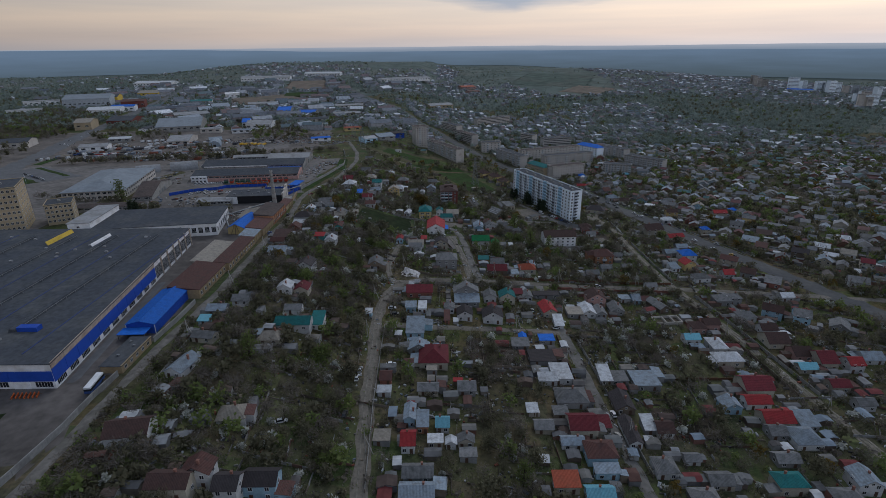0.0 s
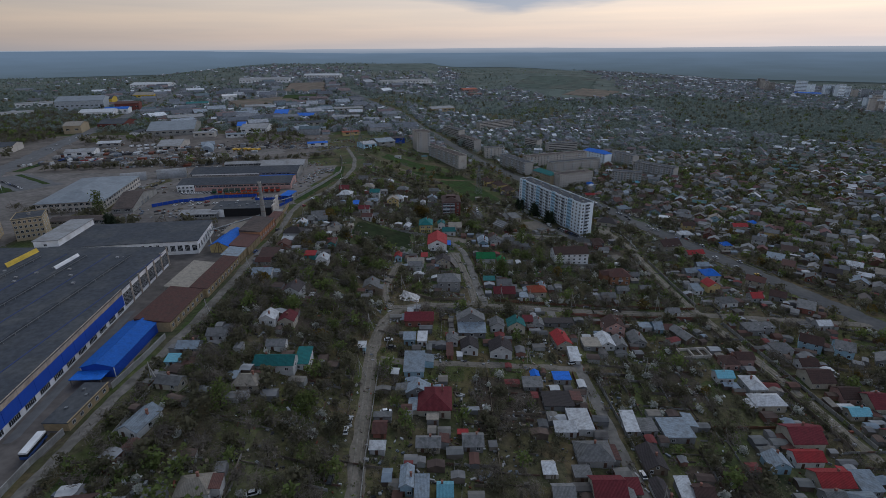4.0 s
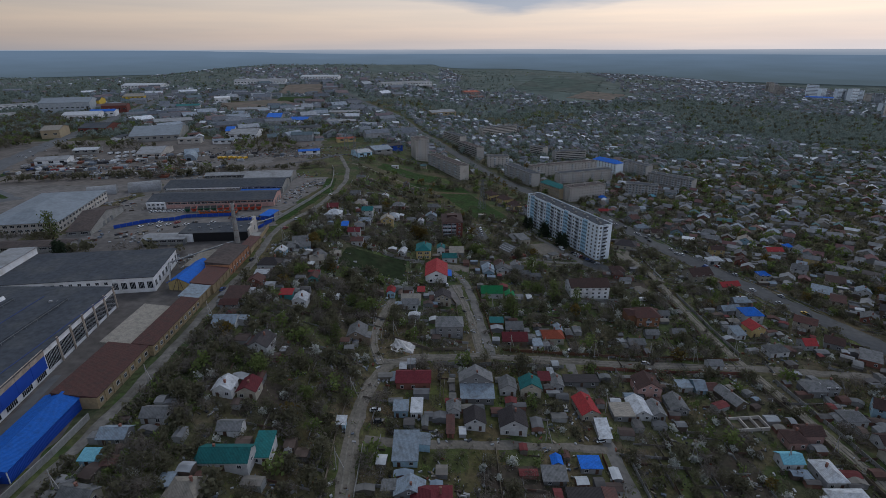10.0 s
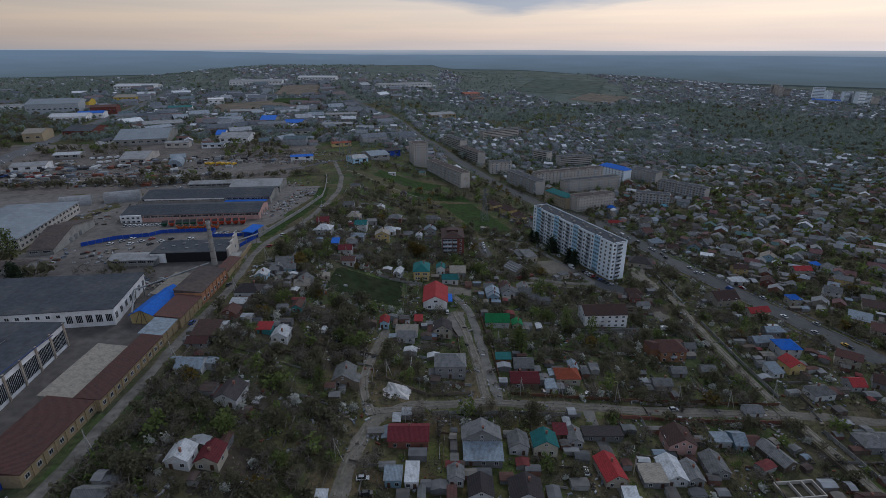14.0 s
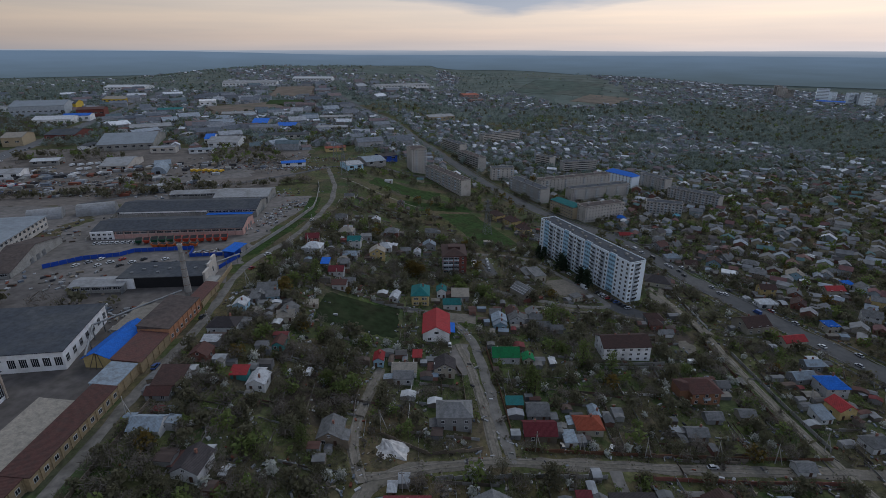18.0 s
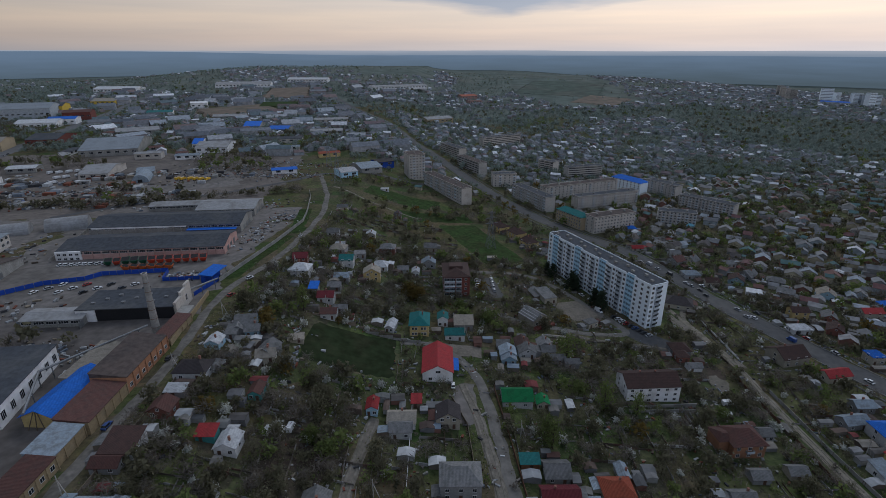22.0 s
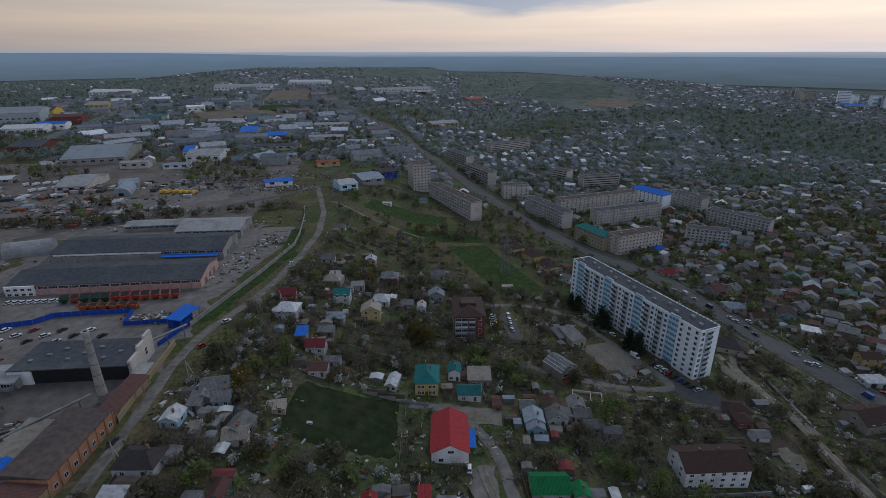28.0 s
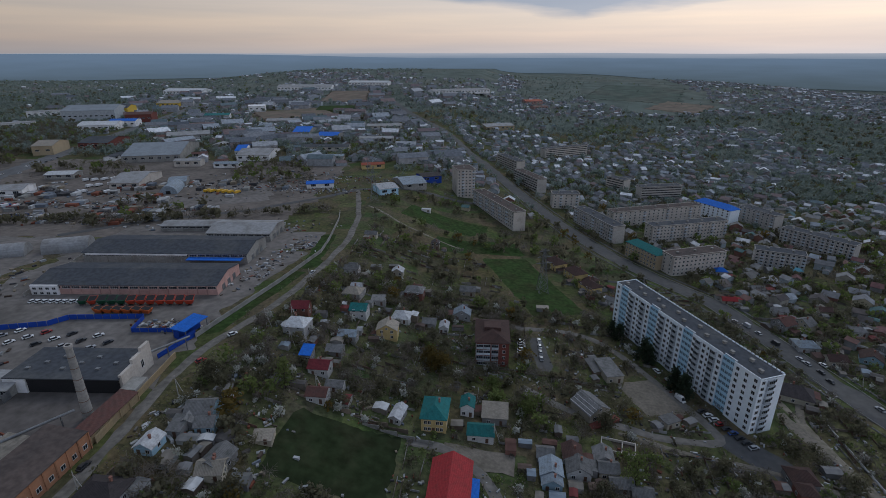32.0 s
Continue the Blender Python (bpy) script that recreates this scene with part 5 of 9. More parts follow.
def blue_shed():
    ob = empty("blue_shed", -128.5, -89, 4.5, 2, "bright blue sheet-metal shed with a shallow gabled roof", "shed")
    claim(-128.5, -89, 13, 35, 2, 1)
    s = Shape()
    wall_shape(s, 12, 34, 4.6, "g", 0.22)
    part("wall", s.mesh("wall", "factory_blue"), ob)
    s = Shape()
    roof_shape(s, 12, 34, 4.6, "g", 0.4, 0.15, 0.22)
    part("roof", s.mesh("roof", "roof_blue_y"), ob)
    for u in (-6, 6):
        part("trim", Shape().box(u - 0.12, u + 0.12, -17.1, -16.9, 0, 4.6).mesh("trim", "frame_white"), ob)
    part("canopy", Shape().box(-7, 4.5, -23, -17.2, 3.0, 3.25).mesh("canopy", "roof_blue_y"), ob, "flat blue canopy")
    for u in (-6.6, 4.1):
        part("post", Shape().box(u, u + 0.2, -22.8, -22.6, 0, 3.0).mesh("post", "steel_grey"), ob)
    ob = empty("gatehouse", -123.5, -124.5, 4.5, 0, "long low flat-roofed gatehouse with ochre walls", "building")
    claim(-123.5, -124.5, 9, 22, 0, 1)
    part("wall", Shape().box(-4, 4, -10.5, 10.5, -1, 3.0).mesh("wall", "ochre_wall"), ob)
    part("roof", Shape().box(-4.3, 4.3, -10.8, 10.8, 3.0, 3.3).mesh("roof", "roof_felt"), ob)
    part("parapet", Shape().box(4.0, 4.35, -10.8, 10.8, 3.3, 3.6).mesh("parapet", "ochre_wall"), ob)
    for v in (-8, -4, 0, 4, 8):
        part("window", window_mesh(1.4, 1.2), ob, at=(4, v, 1.1), turn=90)
    for u, v in ((-1.5, -4), (0.8, 3), (-2, 6)):
        part("hatch", Shape().box(u, u + 0.9, v, v + 0.9, 3.3, 3.9).mesh("hatch", "steel_grey"), ob)


blue_shed()


def white_hall():
    ob = empty("workshop", 0, 0, 0, 0, "long white workshop with tall windows and a dark roof", "factory")
    g, h = 4.5, 8.2
    A, B, C, D = (-226, 7), (-145.5, 19), (-153, 58), (-232, 48)
    claim(-189, 33, 84, 42, 8, 1)
    part("wall", corner_box("wall", [A, B, C, D], g - 1, g + h, "factory_white"), ob)
    part("roof", corner_box("roof", [(-226, 6.4), (-144.8, 18.5), (-152.4, 58.5), (-232, 48.5)], g + h, g + h + 0.3, "roof_felt"), ob)
    t = math.degrees(math.atan2(12, 80.5))
    for i in range(20):
        k = (i + 0.5) / 20
        big = i > 14
        part("window", window_mesh(2.6 if big else 1.6, 3.6 if big else 1.4, 3 if big else 1), ob, at=(-226 + 80.5 * k, 7 + 12 * k, g + (2.2 if big else 5.2)), turn=t)
    for i in range(7):
        k = (i + 0.5) / 7
        part("window", window_mesh(2.4, 3.0, 2), ob, at=(-145.5 - 7.5 * k, 19 + 39 * k, g + 2.4), turn=90 + math.degrees(math.atan2(7.5, 39)))
    ob2 = empty("annex", 0, 0, 0, 0, "tall white flat-roofed annex", "building")
    part("wall", corner_box("wall", [(-234, 8), (-221, 10), (-226, 50), (-239, 48)], g - 1, g + 12, "factory_white"), ob2)
    part("roof", corner_box("roof", [(-234.4, 7.6), (-220.6, 9.6), (-225.6, 50.4), (-239.4, 48.4)], g + 12, g + 12.4, "roof_light"), ob2)
    part("window", window_mesh(1.6, 1.2), ob2, at=(-228, 8.9, g + 9), turn=t)


white_hall()


def pyramid_hall():
    ob = empty("canteen_hall", -290, 148, 4.2, 12, "two-storey hall with a low pale hipped metal roof", "building")
    claim(-290, 148, 48, 86, 12, 1)
    w, d, h = 46, 84, 7.5
    part("wall", Shape().box(-w / 2, w / 2, -d / 2, d / 2, -1, h).mesh("wall", "brick_pale"), ob)
    s = Shape()
    roof_shape(s, w, d, h, "H", 1.0, 0.2, 0.18)
    part("roof", s.mesh("roof", "hip_steel"), ob)
    for f in range(2):
        for i in range(11):
            part("window", window_mesh(2.6, 1.7, 2), ob, at=(-w / 2 + 2.2 + i * 4.15, -d / 2, 1.2 + f * 3.4))
        for i in range(16):
            part("window", window_mesh(2.6, 1.7, 2), ob, at=(w / 2, -d / 2 + 3 + i * 5.2, 1.2 + f * 3.4), turn=90)
    flats("office_tower", -303, 34, 40, 30, 30, 28, 8, "tan_stone", "roof_felt", "tan stone office block with many square windows", step=2.6, win=(1.4, 1.5), group="")
    flats("office_wing", -269, 53, 16, 18, 14, 28, 4, "tan_stone", "roof_felt", "low tan wing of the office block", step=2.6, win=(1.4, 1.5), group="")


pyramid_hall()


def row_block(y0, y1, xo, depth, h, roofmat, wallmat, label, pitch=0.12, wins=True, g=3.6):
    """One long low building whose outer wall stands on the road."""
    x, y = xo - depth / 2, (y0 + y1) / 2
    d = y1 - y0
    ob = empty("workshop_row", x, y, gz(x, y), 0, label, "building", "row of low workshops")
    claim(x, y, depth, d, 0, 1)
    part("wall", Shape().box(-depth / 2, depth / 2, -d / 2, d / 2, -2, h).mesh("wall", wallmat), ob)
    s = Shape()
    X, e = depth / 2 + 0.4, pitch * depth
    s.solid([(-X, -d / 2, h + e), (X, -d / 2, h), (X, d / 2, h), (-X, d / 2, h + e)], [(-X, -d / 2, h + e + 0.2), (X, -d / 2, h + 0.2), (X, d / 2, h + 0.2), (-X, d / 2, h + e + 0.2)])
    s.solid([(-depth / 2, -d / 2 + 0.01, h - 0.02), (depth / 2, -d / 2 + 0.01, h - 0.02), (depth / 2, d / 2 - 0.01, h - 0.02), (-depth / 2, d / 2 - 0.01, h - 0.02)], [(-depth / 2, -d / 2 + 0.01, h + e), (depth / 2, -d / 2 + 0.01, h + 0.01), (depth / 2, d / 2 - 0.01, h + 0.01), (-depth / 2, d / 2 - 0.01, h + e)])
    part("roof", s.mesh("roof", roofmat), ob)
    n = max(2, int(d / 4.2))
    for i in range(n):
        v = (i + 0.5) / n * d - d / 2
        if wins:
            part("window", window_mesh(1.5, 1.5), ob, at=(depth / 2, v, 1.6), turn=90)
        part("pier", Shape().box(depth / 2, depth / 2 + 0.25, v + 1.9, v + 2.3, -1, h - 0.1).mesh("pier", wallmat), ob)
    return ob


row_block(-73, -40, -117.2, 15, 4.6, "roof_rust_y", "ochre_wall", "long low workshop with a rusty red roof and ochre wall")
row_block(-40, 2, -115.4, 8, 4.6, "roof_rust_y", "ochre_wall", "low workshop with a dark red roof and ochre wall")
row_block(-39.5, -6, -124.2, 12, 4.4, "roof_sand_y", "concrete", "low shed with a pale patched roof", wins=False)
row_block(2, 16, -116, 9, 4.6, "roof_steel_y", "ochre_wall", "low shed with a pale blue metal roof", wins=False)
row_block(16.5, 38, -115, 11, 4.8, "roof_rust_y", "ochre_wall", "low shed with a patched brown-red roof", wins=False)
row_block(38.5, 68, -115, 13, 6.4, "roof_felt_brown", "wall_orange", "orange brick workshop with a dark felt roof")
row_block(69, 92, -116, 6, 3.4, "roof_rust_y", "ochre_wall", "low lean-to with a dark red roof", wins=False)
row_block(40, 66, -131, 9, 4.2, "roof_sand_y", "concrete", "pale roofed shed in the yard", wins=False)


def tarp_house():
    ob = empty("storehouse", -133, 33, gz(-133, 33), -3, "storehouse under a bright blue sheet roof", "building")
    claim(-133, 33, 12, 28, 0, 1)
    s = Shape()
    wall_shape(s, 11, 26, 4.6, "g", 0.4)
    part("wall", s.mesh("wall", "wall_yellow"), ob)
    s = Shape()
    roof_shape(s, 11, 26, 4.6, "g", 0.8, 0.12, 0.4)
    part("roof", s.mesh("roof", "roof_blue_y"), ob, "bright blue sheet roof")
    for i in range(6):
        part("window", window_mesh(1.4, 1.4), ob, at=(5.5, -10 + i * 4, 1.4), turn=90)
    for u in (-3, 0, 3):
        part("beam", Shape().rod((u, -14.5, 0), (u * 0.2, -13.3, 6.4), 0.16).mesh("beam", "wood_pole"), ob, "leaning timber prop")


tarp_house()


def boiler_house():
    ob = empty("boiler_house", -146, 103, 4.2, 5, "low black-walled boiler house with a flat felt roof", "building")
    claim(-146, 103, 46, 24, 5, 1)
    part("wall", Shape().box(-22, 20, -10, 10, -1, 6.0).mesh("wall", "dark_interior"), ob, "plain black wall")
    part("roof", Shape().box(-22.5, 20.5, -10.5, 10.5, 6.0, 6.4).mesh("roof", "roof_felt"), ob)
    part("wall", Shape().box(-22.3, -14, -10.6, -9.9, -1, 5.9).mesh("wall", "factory_white"), ob, "white rendered corner")
    part("wall", Shape().box(20, 21.2, -9.5, 9.5, -1, 7.5).box(20, 21.2, -2, 9.5, 7.5, 9.2).box(20, 21.2, 4, 9.5, 9.2, 10.6).mesh("wall", "brick_pale"), ob, "stepped pale end wall")
    part("annex", Shape().box(21.2, 27, -12, -4, -1, 3.4).mesh("annex", "concrete"), ob)
    for i in range(9):
        u = -18 + i * 4.4
        part("hatch", Shape().box(u, u + 1.6, -5 + (i % 3) * 4, -3.8 + (i % 3) * 4, 6.4, 7.1).mesh("hatch", "steel_grey"), ob)
    part("window", window_mesh(1.6, 3.0), ob, at=(21.2, 3, 3.0), turn=90)
    ob = empty("chimney_stack", -126.5, 81.0, gz(-126.5, 81), 0, "tall grey concrete factory chimney", "chimney")
    s = Shape()
    s.rod((0, 0, -1), (0, 0, 28.4), 1.75, 0.98, 18)
    part("shaft", s.mesh("shaft", "concrete"), ob)
    for k in range(1, 7):
        r = 1.77 - k * 0.11
        part("steel_band", Shape().rod((0, 0, -1 + k * 4.2), (0, 0, -0.82 + k * 4.2), r + 0.03, r + 0.03, 18).mesh("steel_band", "rusty_steel"), ob, "rusty steel hoop")
    part("collar", Shape().rod((0, 0, 27.6), (0, 0, 28.6), 1.25, 1.25, 14).mesh("collar", "brick_grey"), ob)
    # closed shaft: a dark disc paints the shade inside the opening
    part("mouth", Shape().rod((0, 0, 28.5), (0, 0, 28.62), 0.75, 0.75, 12).mesh("mouth", "dark_interior"), ob)
    claim(-126.5, 81, 4, 4)
    # overhead heating pipe on trestles
    ob = empty("heating_pipe", 0, 0, 0, 0, "overhead steel heating pipe on trestles", "pipe")
    for (a, b) in (((-150, 44), (-128, 78)), ((-150, 44), (-138, 20)), ((-128, 112), (-118, 128))):
        za, zb = gz(*a) + 5.5, gz(*b) + 5.5
        part("pipe", Shape().rod((*a, za), (*b, zb), 0.45, 0.45, 8).mesh("pipe", "steel_grey"), ob)
        for k in (0.1, 0.5, 0.9):
            u, v = a[0] + (b[0] - a[0]) * k, a[1] + (b[1] - a[1]) * k
            part("trestle", Shape().box(u - 0.15, u + 0.15, v - 0.15, v + 0.15, gz(u, v) - 0.5, gz(u, v) + 5.1).mesh("trestle", "steel_grey"), ob)


boiler_house()


def long_shed(x, y, w, d, h, rot, roofmat, wallmat, label, rows):
    ob = empty("warehouse", x, y, gz(x, y), rot, label, "warehouse", "depot sheds")
    claim(x, y, w, d, rot, 1)
    s = Shape()
    wall_shape(s, w, d, h, "G", 0.16)
    part("wall", s.mesh("wall", wallmat), ob)
    s = Shape()
    roof_shape(s, w, d, h, "G", 0.5, 0.2, 0.16)
    part("roof", s.mesh("roof", roofmat), ob)
    n = int(w / 5)
    for i in range(n):
        u = (i + 0.5) / n * w - w / 2
        part("window", window_mesh(4.2, 1.3, 3), ob, at=(u, -d / 2, h - 1.9))
        part("pier", Shape().box(u + 2.3, u + 2.7, -d / 2 - 0.3, -d / 2, -1, h - 0.2).mesh("pier", wallmat), ob)
    for i in range(3):
        part("gate", Shape().box(-1.8, 1.8, -0.15, 0, 0, 3.4).mesh("gate", "steel_grey"), ob, at=(w / 2, (i - 1) * 7, 0), turn=90)
    return ob


w1 = long_shed(-184, 189, 96, 30, 5.8, 6, "roof_felt", "wall_pink", "long brick depot shed with a dark felt roof", 1)
part("office", Shape().box(-48.4, -34, -15.9, -12, -1, 6.0).mesh("office", "factory_white"), w1, "white plastered office end")
for k in range(4):
    part("window", window_mesh(1.8, 1.2), w1, at=(-46.3 + k * 3.4, -15.9, 3.6))
    part("window", window_mesh(1.8, 1.2), w1, at=(-46.3 + k * 3.4, -15.9, 0.9))
w2 = long_shed(-192, 236, 100, 32, 6.8, 5, "roof_felt", "concrete", "long depot shed with a dark roof and white band", 1)
part("canopy", Shape().box(15, 48, -21, -16.3, 4.4, 4.7).mesh("canopy", "roof_blue_x"), w2, "bright blue canopy")
for k in range(5):
    part("post", Shape().box(16 + k * 7.8, 16.2 + k * 7.8, -20.9, -20.7, -1, 4.4).mesh("post", "steel_grey"), w2)
part("trim", Shape().box(-48, 14, -16.7, -16.35, 5.6, 6.6).mesh("trim", "factory_white"), w2, "long white fascia")
long_shed(-169, 281, 44, 30, 6.0, 5, "roof_light", "concrete", "pale grey roofed warehouse", 1)
long_shed(-215, 290, 40, 14, 4.5, 8, "roof_light", "concrete", "low pale warehouse behind the sheds", 1)
long_shed(-250, 78, 44, 12, 4.0, 5, "roof_felt_brown", "concrete", "low workshop with a brown felt roof", 1)
long_shed(-176, 92, 26, 12, 3.8, 5, "roof_light", "concrete", "low shed with a patched pale roof", 1)
long_shed(-246, 132, 14, 60, 4.0, 12, "roof_felt_brown", "concrete", "low row of garages", 1)


def barrel_store(x, y, r, length, rot, roofmat):
    ob = empty("barrel_store", x, y, gz(x, y), rot, "half-round store of grey sheet metal", "building", "half-round stores")
    claim(x, y, 2 * r, length, rot, 1)
    s = Shape()
    n = 12
    ring = [(-r * math.cos(math.pi * i / n), r * math.sin(math.pi * i / n)) for i in range(n + 1)]
    for i in range(n):
        (a, p), (b, q) = ring[i], ring[i + 1]
        s.face((a, -length / 2, p), (b, -length / 2, q), (b, length / 2, q), (a, length / 2, p))
    for v in (-length / 2, length / 2):
        s.face(*[(a, v, p) for a, p in (ring if v > 0 else ring[::-1])])
    part("shell", s.mesh("shell", roofmat), ob)
    part("door", Shape().box(-2, 2, -0.2, 0, 0, 3.4).mesh("door", "dark_interior"), ob, at=(0, -length / 2, 0))


barrel_store(-268, 236, 8, 26, -66, "roof_light")
barrel_store(-298, 222, 7, 22, -66, "roof_light")
barrel_store(-306, 405, 8, 32, 20, "roof_steel_y")


def hopper(color):
    """A tipping skip body on a stand, as lined up in the depot."""
    ob = empty("skip", 0, 0, 0, 0, f"{color} painted steel skip body", "skip", "row of skips")
    s = Shape().solid([(-1.1, -1.5, 0.7), (1.1, -1.5, 0.7), (1.1, 1.3, 0.7), (-1.1, 1.3, 0.7)], [(-1.8, -2.3, 2.6), (1.8, -2.3, 2.6), (1.8, 2.2, 3.3), (-1.8, 2.2, 3.3)])
    part("body", s.mesh("body", "hopper_" + color), ob)
    # closed body: a thin dark sheet on top paints the shade inside
    part("load_space", Shape().solid([(-1.6, -2.0, 2.66), (1.6, -2.0, 2.66), (1.6, 1.9, 3.27), (-1.6, 1.9, 3.27)], [(-1.6, -2.0, 2.7), (1.6, -2.0, 2.7), (1.6, 1.9, 3.31), (-1.6, 1.9, 3.31)]).mesh("load_space", "dark_interior"), ob, "dark sheet for the shaded inside")
    for u in (-0.9, 0.9):
        part("skid", Shape().box(u - 0.15, u + 0.15, -2.0, 1.8, 0, 0.7).mesh("skid", "steel_grey"), ob)
    return ob


first = {}
line1 = ["green", "red", "green", "green", "green", "red", "red", "red", "red", "red", "red", "red"]
for i, c in enumerate(line1):
    x, y = -195 + i * 4.75, 161.0 + i * 0.6
    m = pose(x, y, gz(x, y) + 0.12, 0, 0, 20) @ Matrix.Scale(1.08, 4)
    if c not in first:
        first[c] = hopper(c)
        first[c].matrix_basis = m
    else:
        copy_thing(first[c], m)
for i in range(6):
    x, y = -180 + i * 4.6, 152.6 + i * 0.45
    m = pose(x, y, gz(x, y) + 0.12, 0, 0, 90) @ Matrix.Scale(1.0, 4)
    if "orange" not in first:
        first["orange"] = hopper("orange")
        first["orange"].matrix_basis = m
    else:
        copy_thing(first["orange"], m)


def panel_fence(name, pts, h, material, label, step=3.0, post="steel_grey", t=0.12):
    ob = empty(name, 0, 0, 0, 0, label, "fence")
    for (x0, y0), (x1, y1) in zip(pts, pts[1:]):
        n = max(1, round(math.hypot(x1 - x0, y1 - y0) / step))
        a = math.degrees(math.atan2(y1 - y0, x1 - x0))
        ln = math.hypot(x1 - x0, y1 - y0) / n
        key = ("panel", round(ln, 1), h, material, t)
        if key not in CACHE:
            CACHE[key] = Shape().box(-ln / 2 + 0.03, ln / 2 - 0.03, -t / 2, t / 2, -0.6, h).box(-ln / 2 + 0.03, ln / 2 - 0.03, -t / 2 - 0.04, t / 2 + 0.04, h, h + 0.07).mesh("panel", material)
        pk = ("fpost", h, post)
        if pk not in CACHE:
            CACHE[pk] = Shape().box(-0.09, 0.09, -0.12, 0.12, -0.6, h + 0.12).mesh("post", post)
        for i in range(n):
            k = (i + 0.5) / n
            x, y = x0 + (x1 - x0) * k, y0 + (y1 - y0) * k
            part("panel", CACHE[key], ob, at=(x, y, gz(x, y)), turn=a)
            x, y = x0 + (x1 - x0) * i / n, y0 + (y1 - y0) * i / n
            part("post", CACHE[pk], ob, at=(x, y, gz(x, y)), turn=a)
    return ob


panel_fence("sheet_fence", [(-226, 118), (-212, 132), (-194, 138), (-189, 145), (-155, 150)], 2.6, "factory_blue", "bright blue sheet-metal yard fence", 4.0)
panel_fence("sheet_fence", [(-155, 150), (-152, 137), (-129, 140)], 2.2, "factory_blue", "bright blue sheet-metal compound fence", 4.0)
panel_fence("concrete_wall", [(-115, 70), (-118, 100), (-120, 120)], 2.6, "ochre_wall", "ochre rendered yard wall", 5.0, "ochre_wall", 0.25)
panel_fence("concrete_wall", [(-121, 136), (-117, 158), (-110, 199), (-104, 250), (-107, 275), (-116, 326), (-122, 348)], 2.4, "concrete", "grey precast concrete wall along the road", 7.0, "concrete", 0.2)
panel_fence("concrete_wall", [(-128, -230), (-122.4, -185), (-120.8, -166), (-121.2, -150), (-120.2, -136.5)], 2.4, "concrete", "pale precast concrete factory wall", 7.0, "concrete", 0.2)
panel_fence("concrete_wall", [(-119, -113), (-117.6, -95), (-117.2, -78)], 2.4, "concrete", "pale precast concrete factory wall", 7.0, "concrete", 0.2)
panel_fence("yard_fence", [(-232, 165), (-243, 205), (-255, 250)], 2.2, "concrete", "grey yard fence behind the depot", 5.0, "concrete", 0.15)


def blue_gate():
    ob = empty("entrance_gate", -123.5, 139, gz(-123.5, 139), -14, "blue depot entrance with a bright blue roof", "gate")
    claim(-123.5, 139, 8, 16, -14, 0)
    part("cabin", Shape().box(-5.5, -2.2, -6, 6, -1, 4.2).mesh("cabin", "factory_blue"), ob)
    part("roof", Shape().solid([(-6, -6.8, 5.0), (2.4, -6.8, 5.0), (2.4, 6.8, 5.8), (-6, 6.8, 5.8)], [(-6, -6.8, 5.25), (2.4, -6.8, 5.25), (2.4, 6.8, 6.05), (-6, 6.8, 6.05)]).mesh("roof", "roof_blue_y"), ob)
    for u, v in ((-5.4, -6), (1.8, -6), (-5.4, 6), (1.8, 6)):
        part("post", Shape().box(u, u + 0.3, v - 0.15, v + 0.15, -1, 5.1).mesh("post", "steel_grey"), ob)
    part("gate_leaf", Shape().box(1.9, 2.1, -11, -1, 0.1, 3.4).mesh("gate_leaf", "factory_blue"), ob, "blue sheet gate leaf")
    part("gate_leaf", Shape().box(1.9, 2.1, -21, -11.2, 0.1, 2.6).mesh("gate_leaf", "factory_blue"), ob, "blue sheet gate leaf")


blue_gate()


def far_hall(x, y, w, d, h, rot, roofmat, wallmat, label):
    ob = empty("industrial_hall", x, y, gz(x, y), rot, label, "warehouse", "far industrial halls")
    s = Shape()
    wall_shape(s, w, d, h, "G", 0.14)
    part("wall", s.mesh("wall", wallmat), ob)
    s = Shape()
    roof_shape(s, w, d, h, "G", 0.6, 0.25, 0.14)
    part("roof", s.mesh("roof", roofmat), ob)
    for i in range(max(2, int(w / 9))):
        n = max(2, int(w / 9))
        part("window", window_mesh(4.5, 2.2, 2), ob, at=((i + 0.5) / n * w - w / 2, -d / 2, h * 0.45))
    claim(x, y, w, d, rot, 3)


far_hall(-432, 582, 66, 100, 8, 18, "hip_steel", "concrete", "wide industrial hall with a pale blue-grey roof")
far_hall(-362, 432, 28, 54, 6, 12, "roof_light", "brick_pale", "pale roofed storage hall beyond the yards")
far_hall(-300, 580, 40, 52, 7, 8, "roof_light", "factory_white", "white hall with a pale roof")
far_hall(-330, 600, 12, 46, 8, 14, "roof_blue_x", "factory_white", "narrow hall with a bright blue roof")
far_hall(-318, 790, 26, 60, 6, 8, "roof_blue_x", "concrete", "shed with a bright blue roof")
far_hall(-260, 745, 32, 40, 6, 0, "roof_blue_x", "concrete", "depot with a bright blue roof")
far_hall(-800, 925, 90, 90, 20, 22, "hip_steel", "balcony_grey", "large windowed grey shopping hall")
far_hall(-690, 800, 60, 50, 9, 18, "roof_white_x", "factory_white", "white hall beside the avenue")
far_hall(-676, 840, 44, 34, 10, 18, "roof_blue_x", "factory_white", "white hall with a bright blue roof")
far_hall(-690, 905, 46, 40, 14, 20, "roof_rust_x", "brick_red", "red-brown brick hall by the avenue")
far_hall(-790, 985, 40, 60, 16, 20, "roof_felt", "yellow_paint", "hall with a yellow front")
far_hall(-768, 1130, 50, 60, 8, 10, "roof_sand_x", "yellow_paint", "hall with a yellow roof edge")
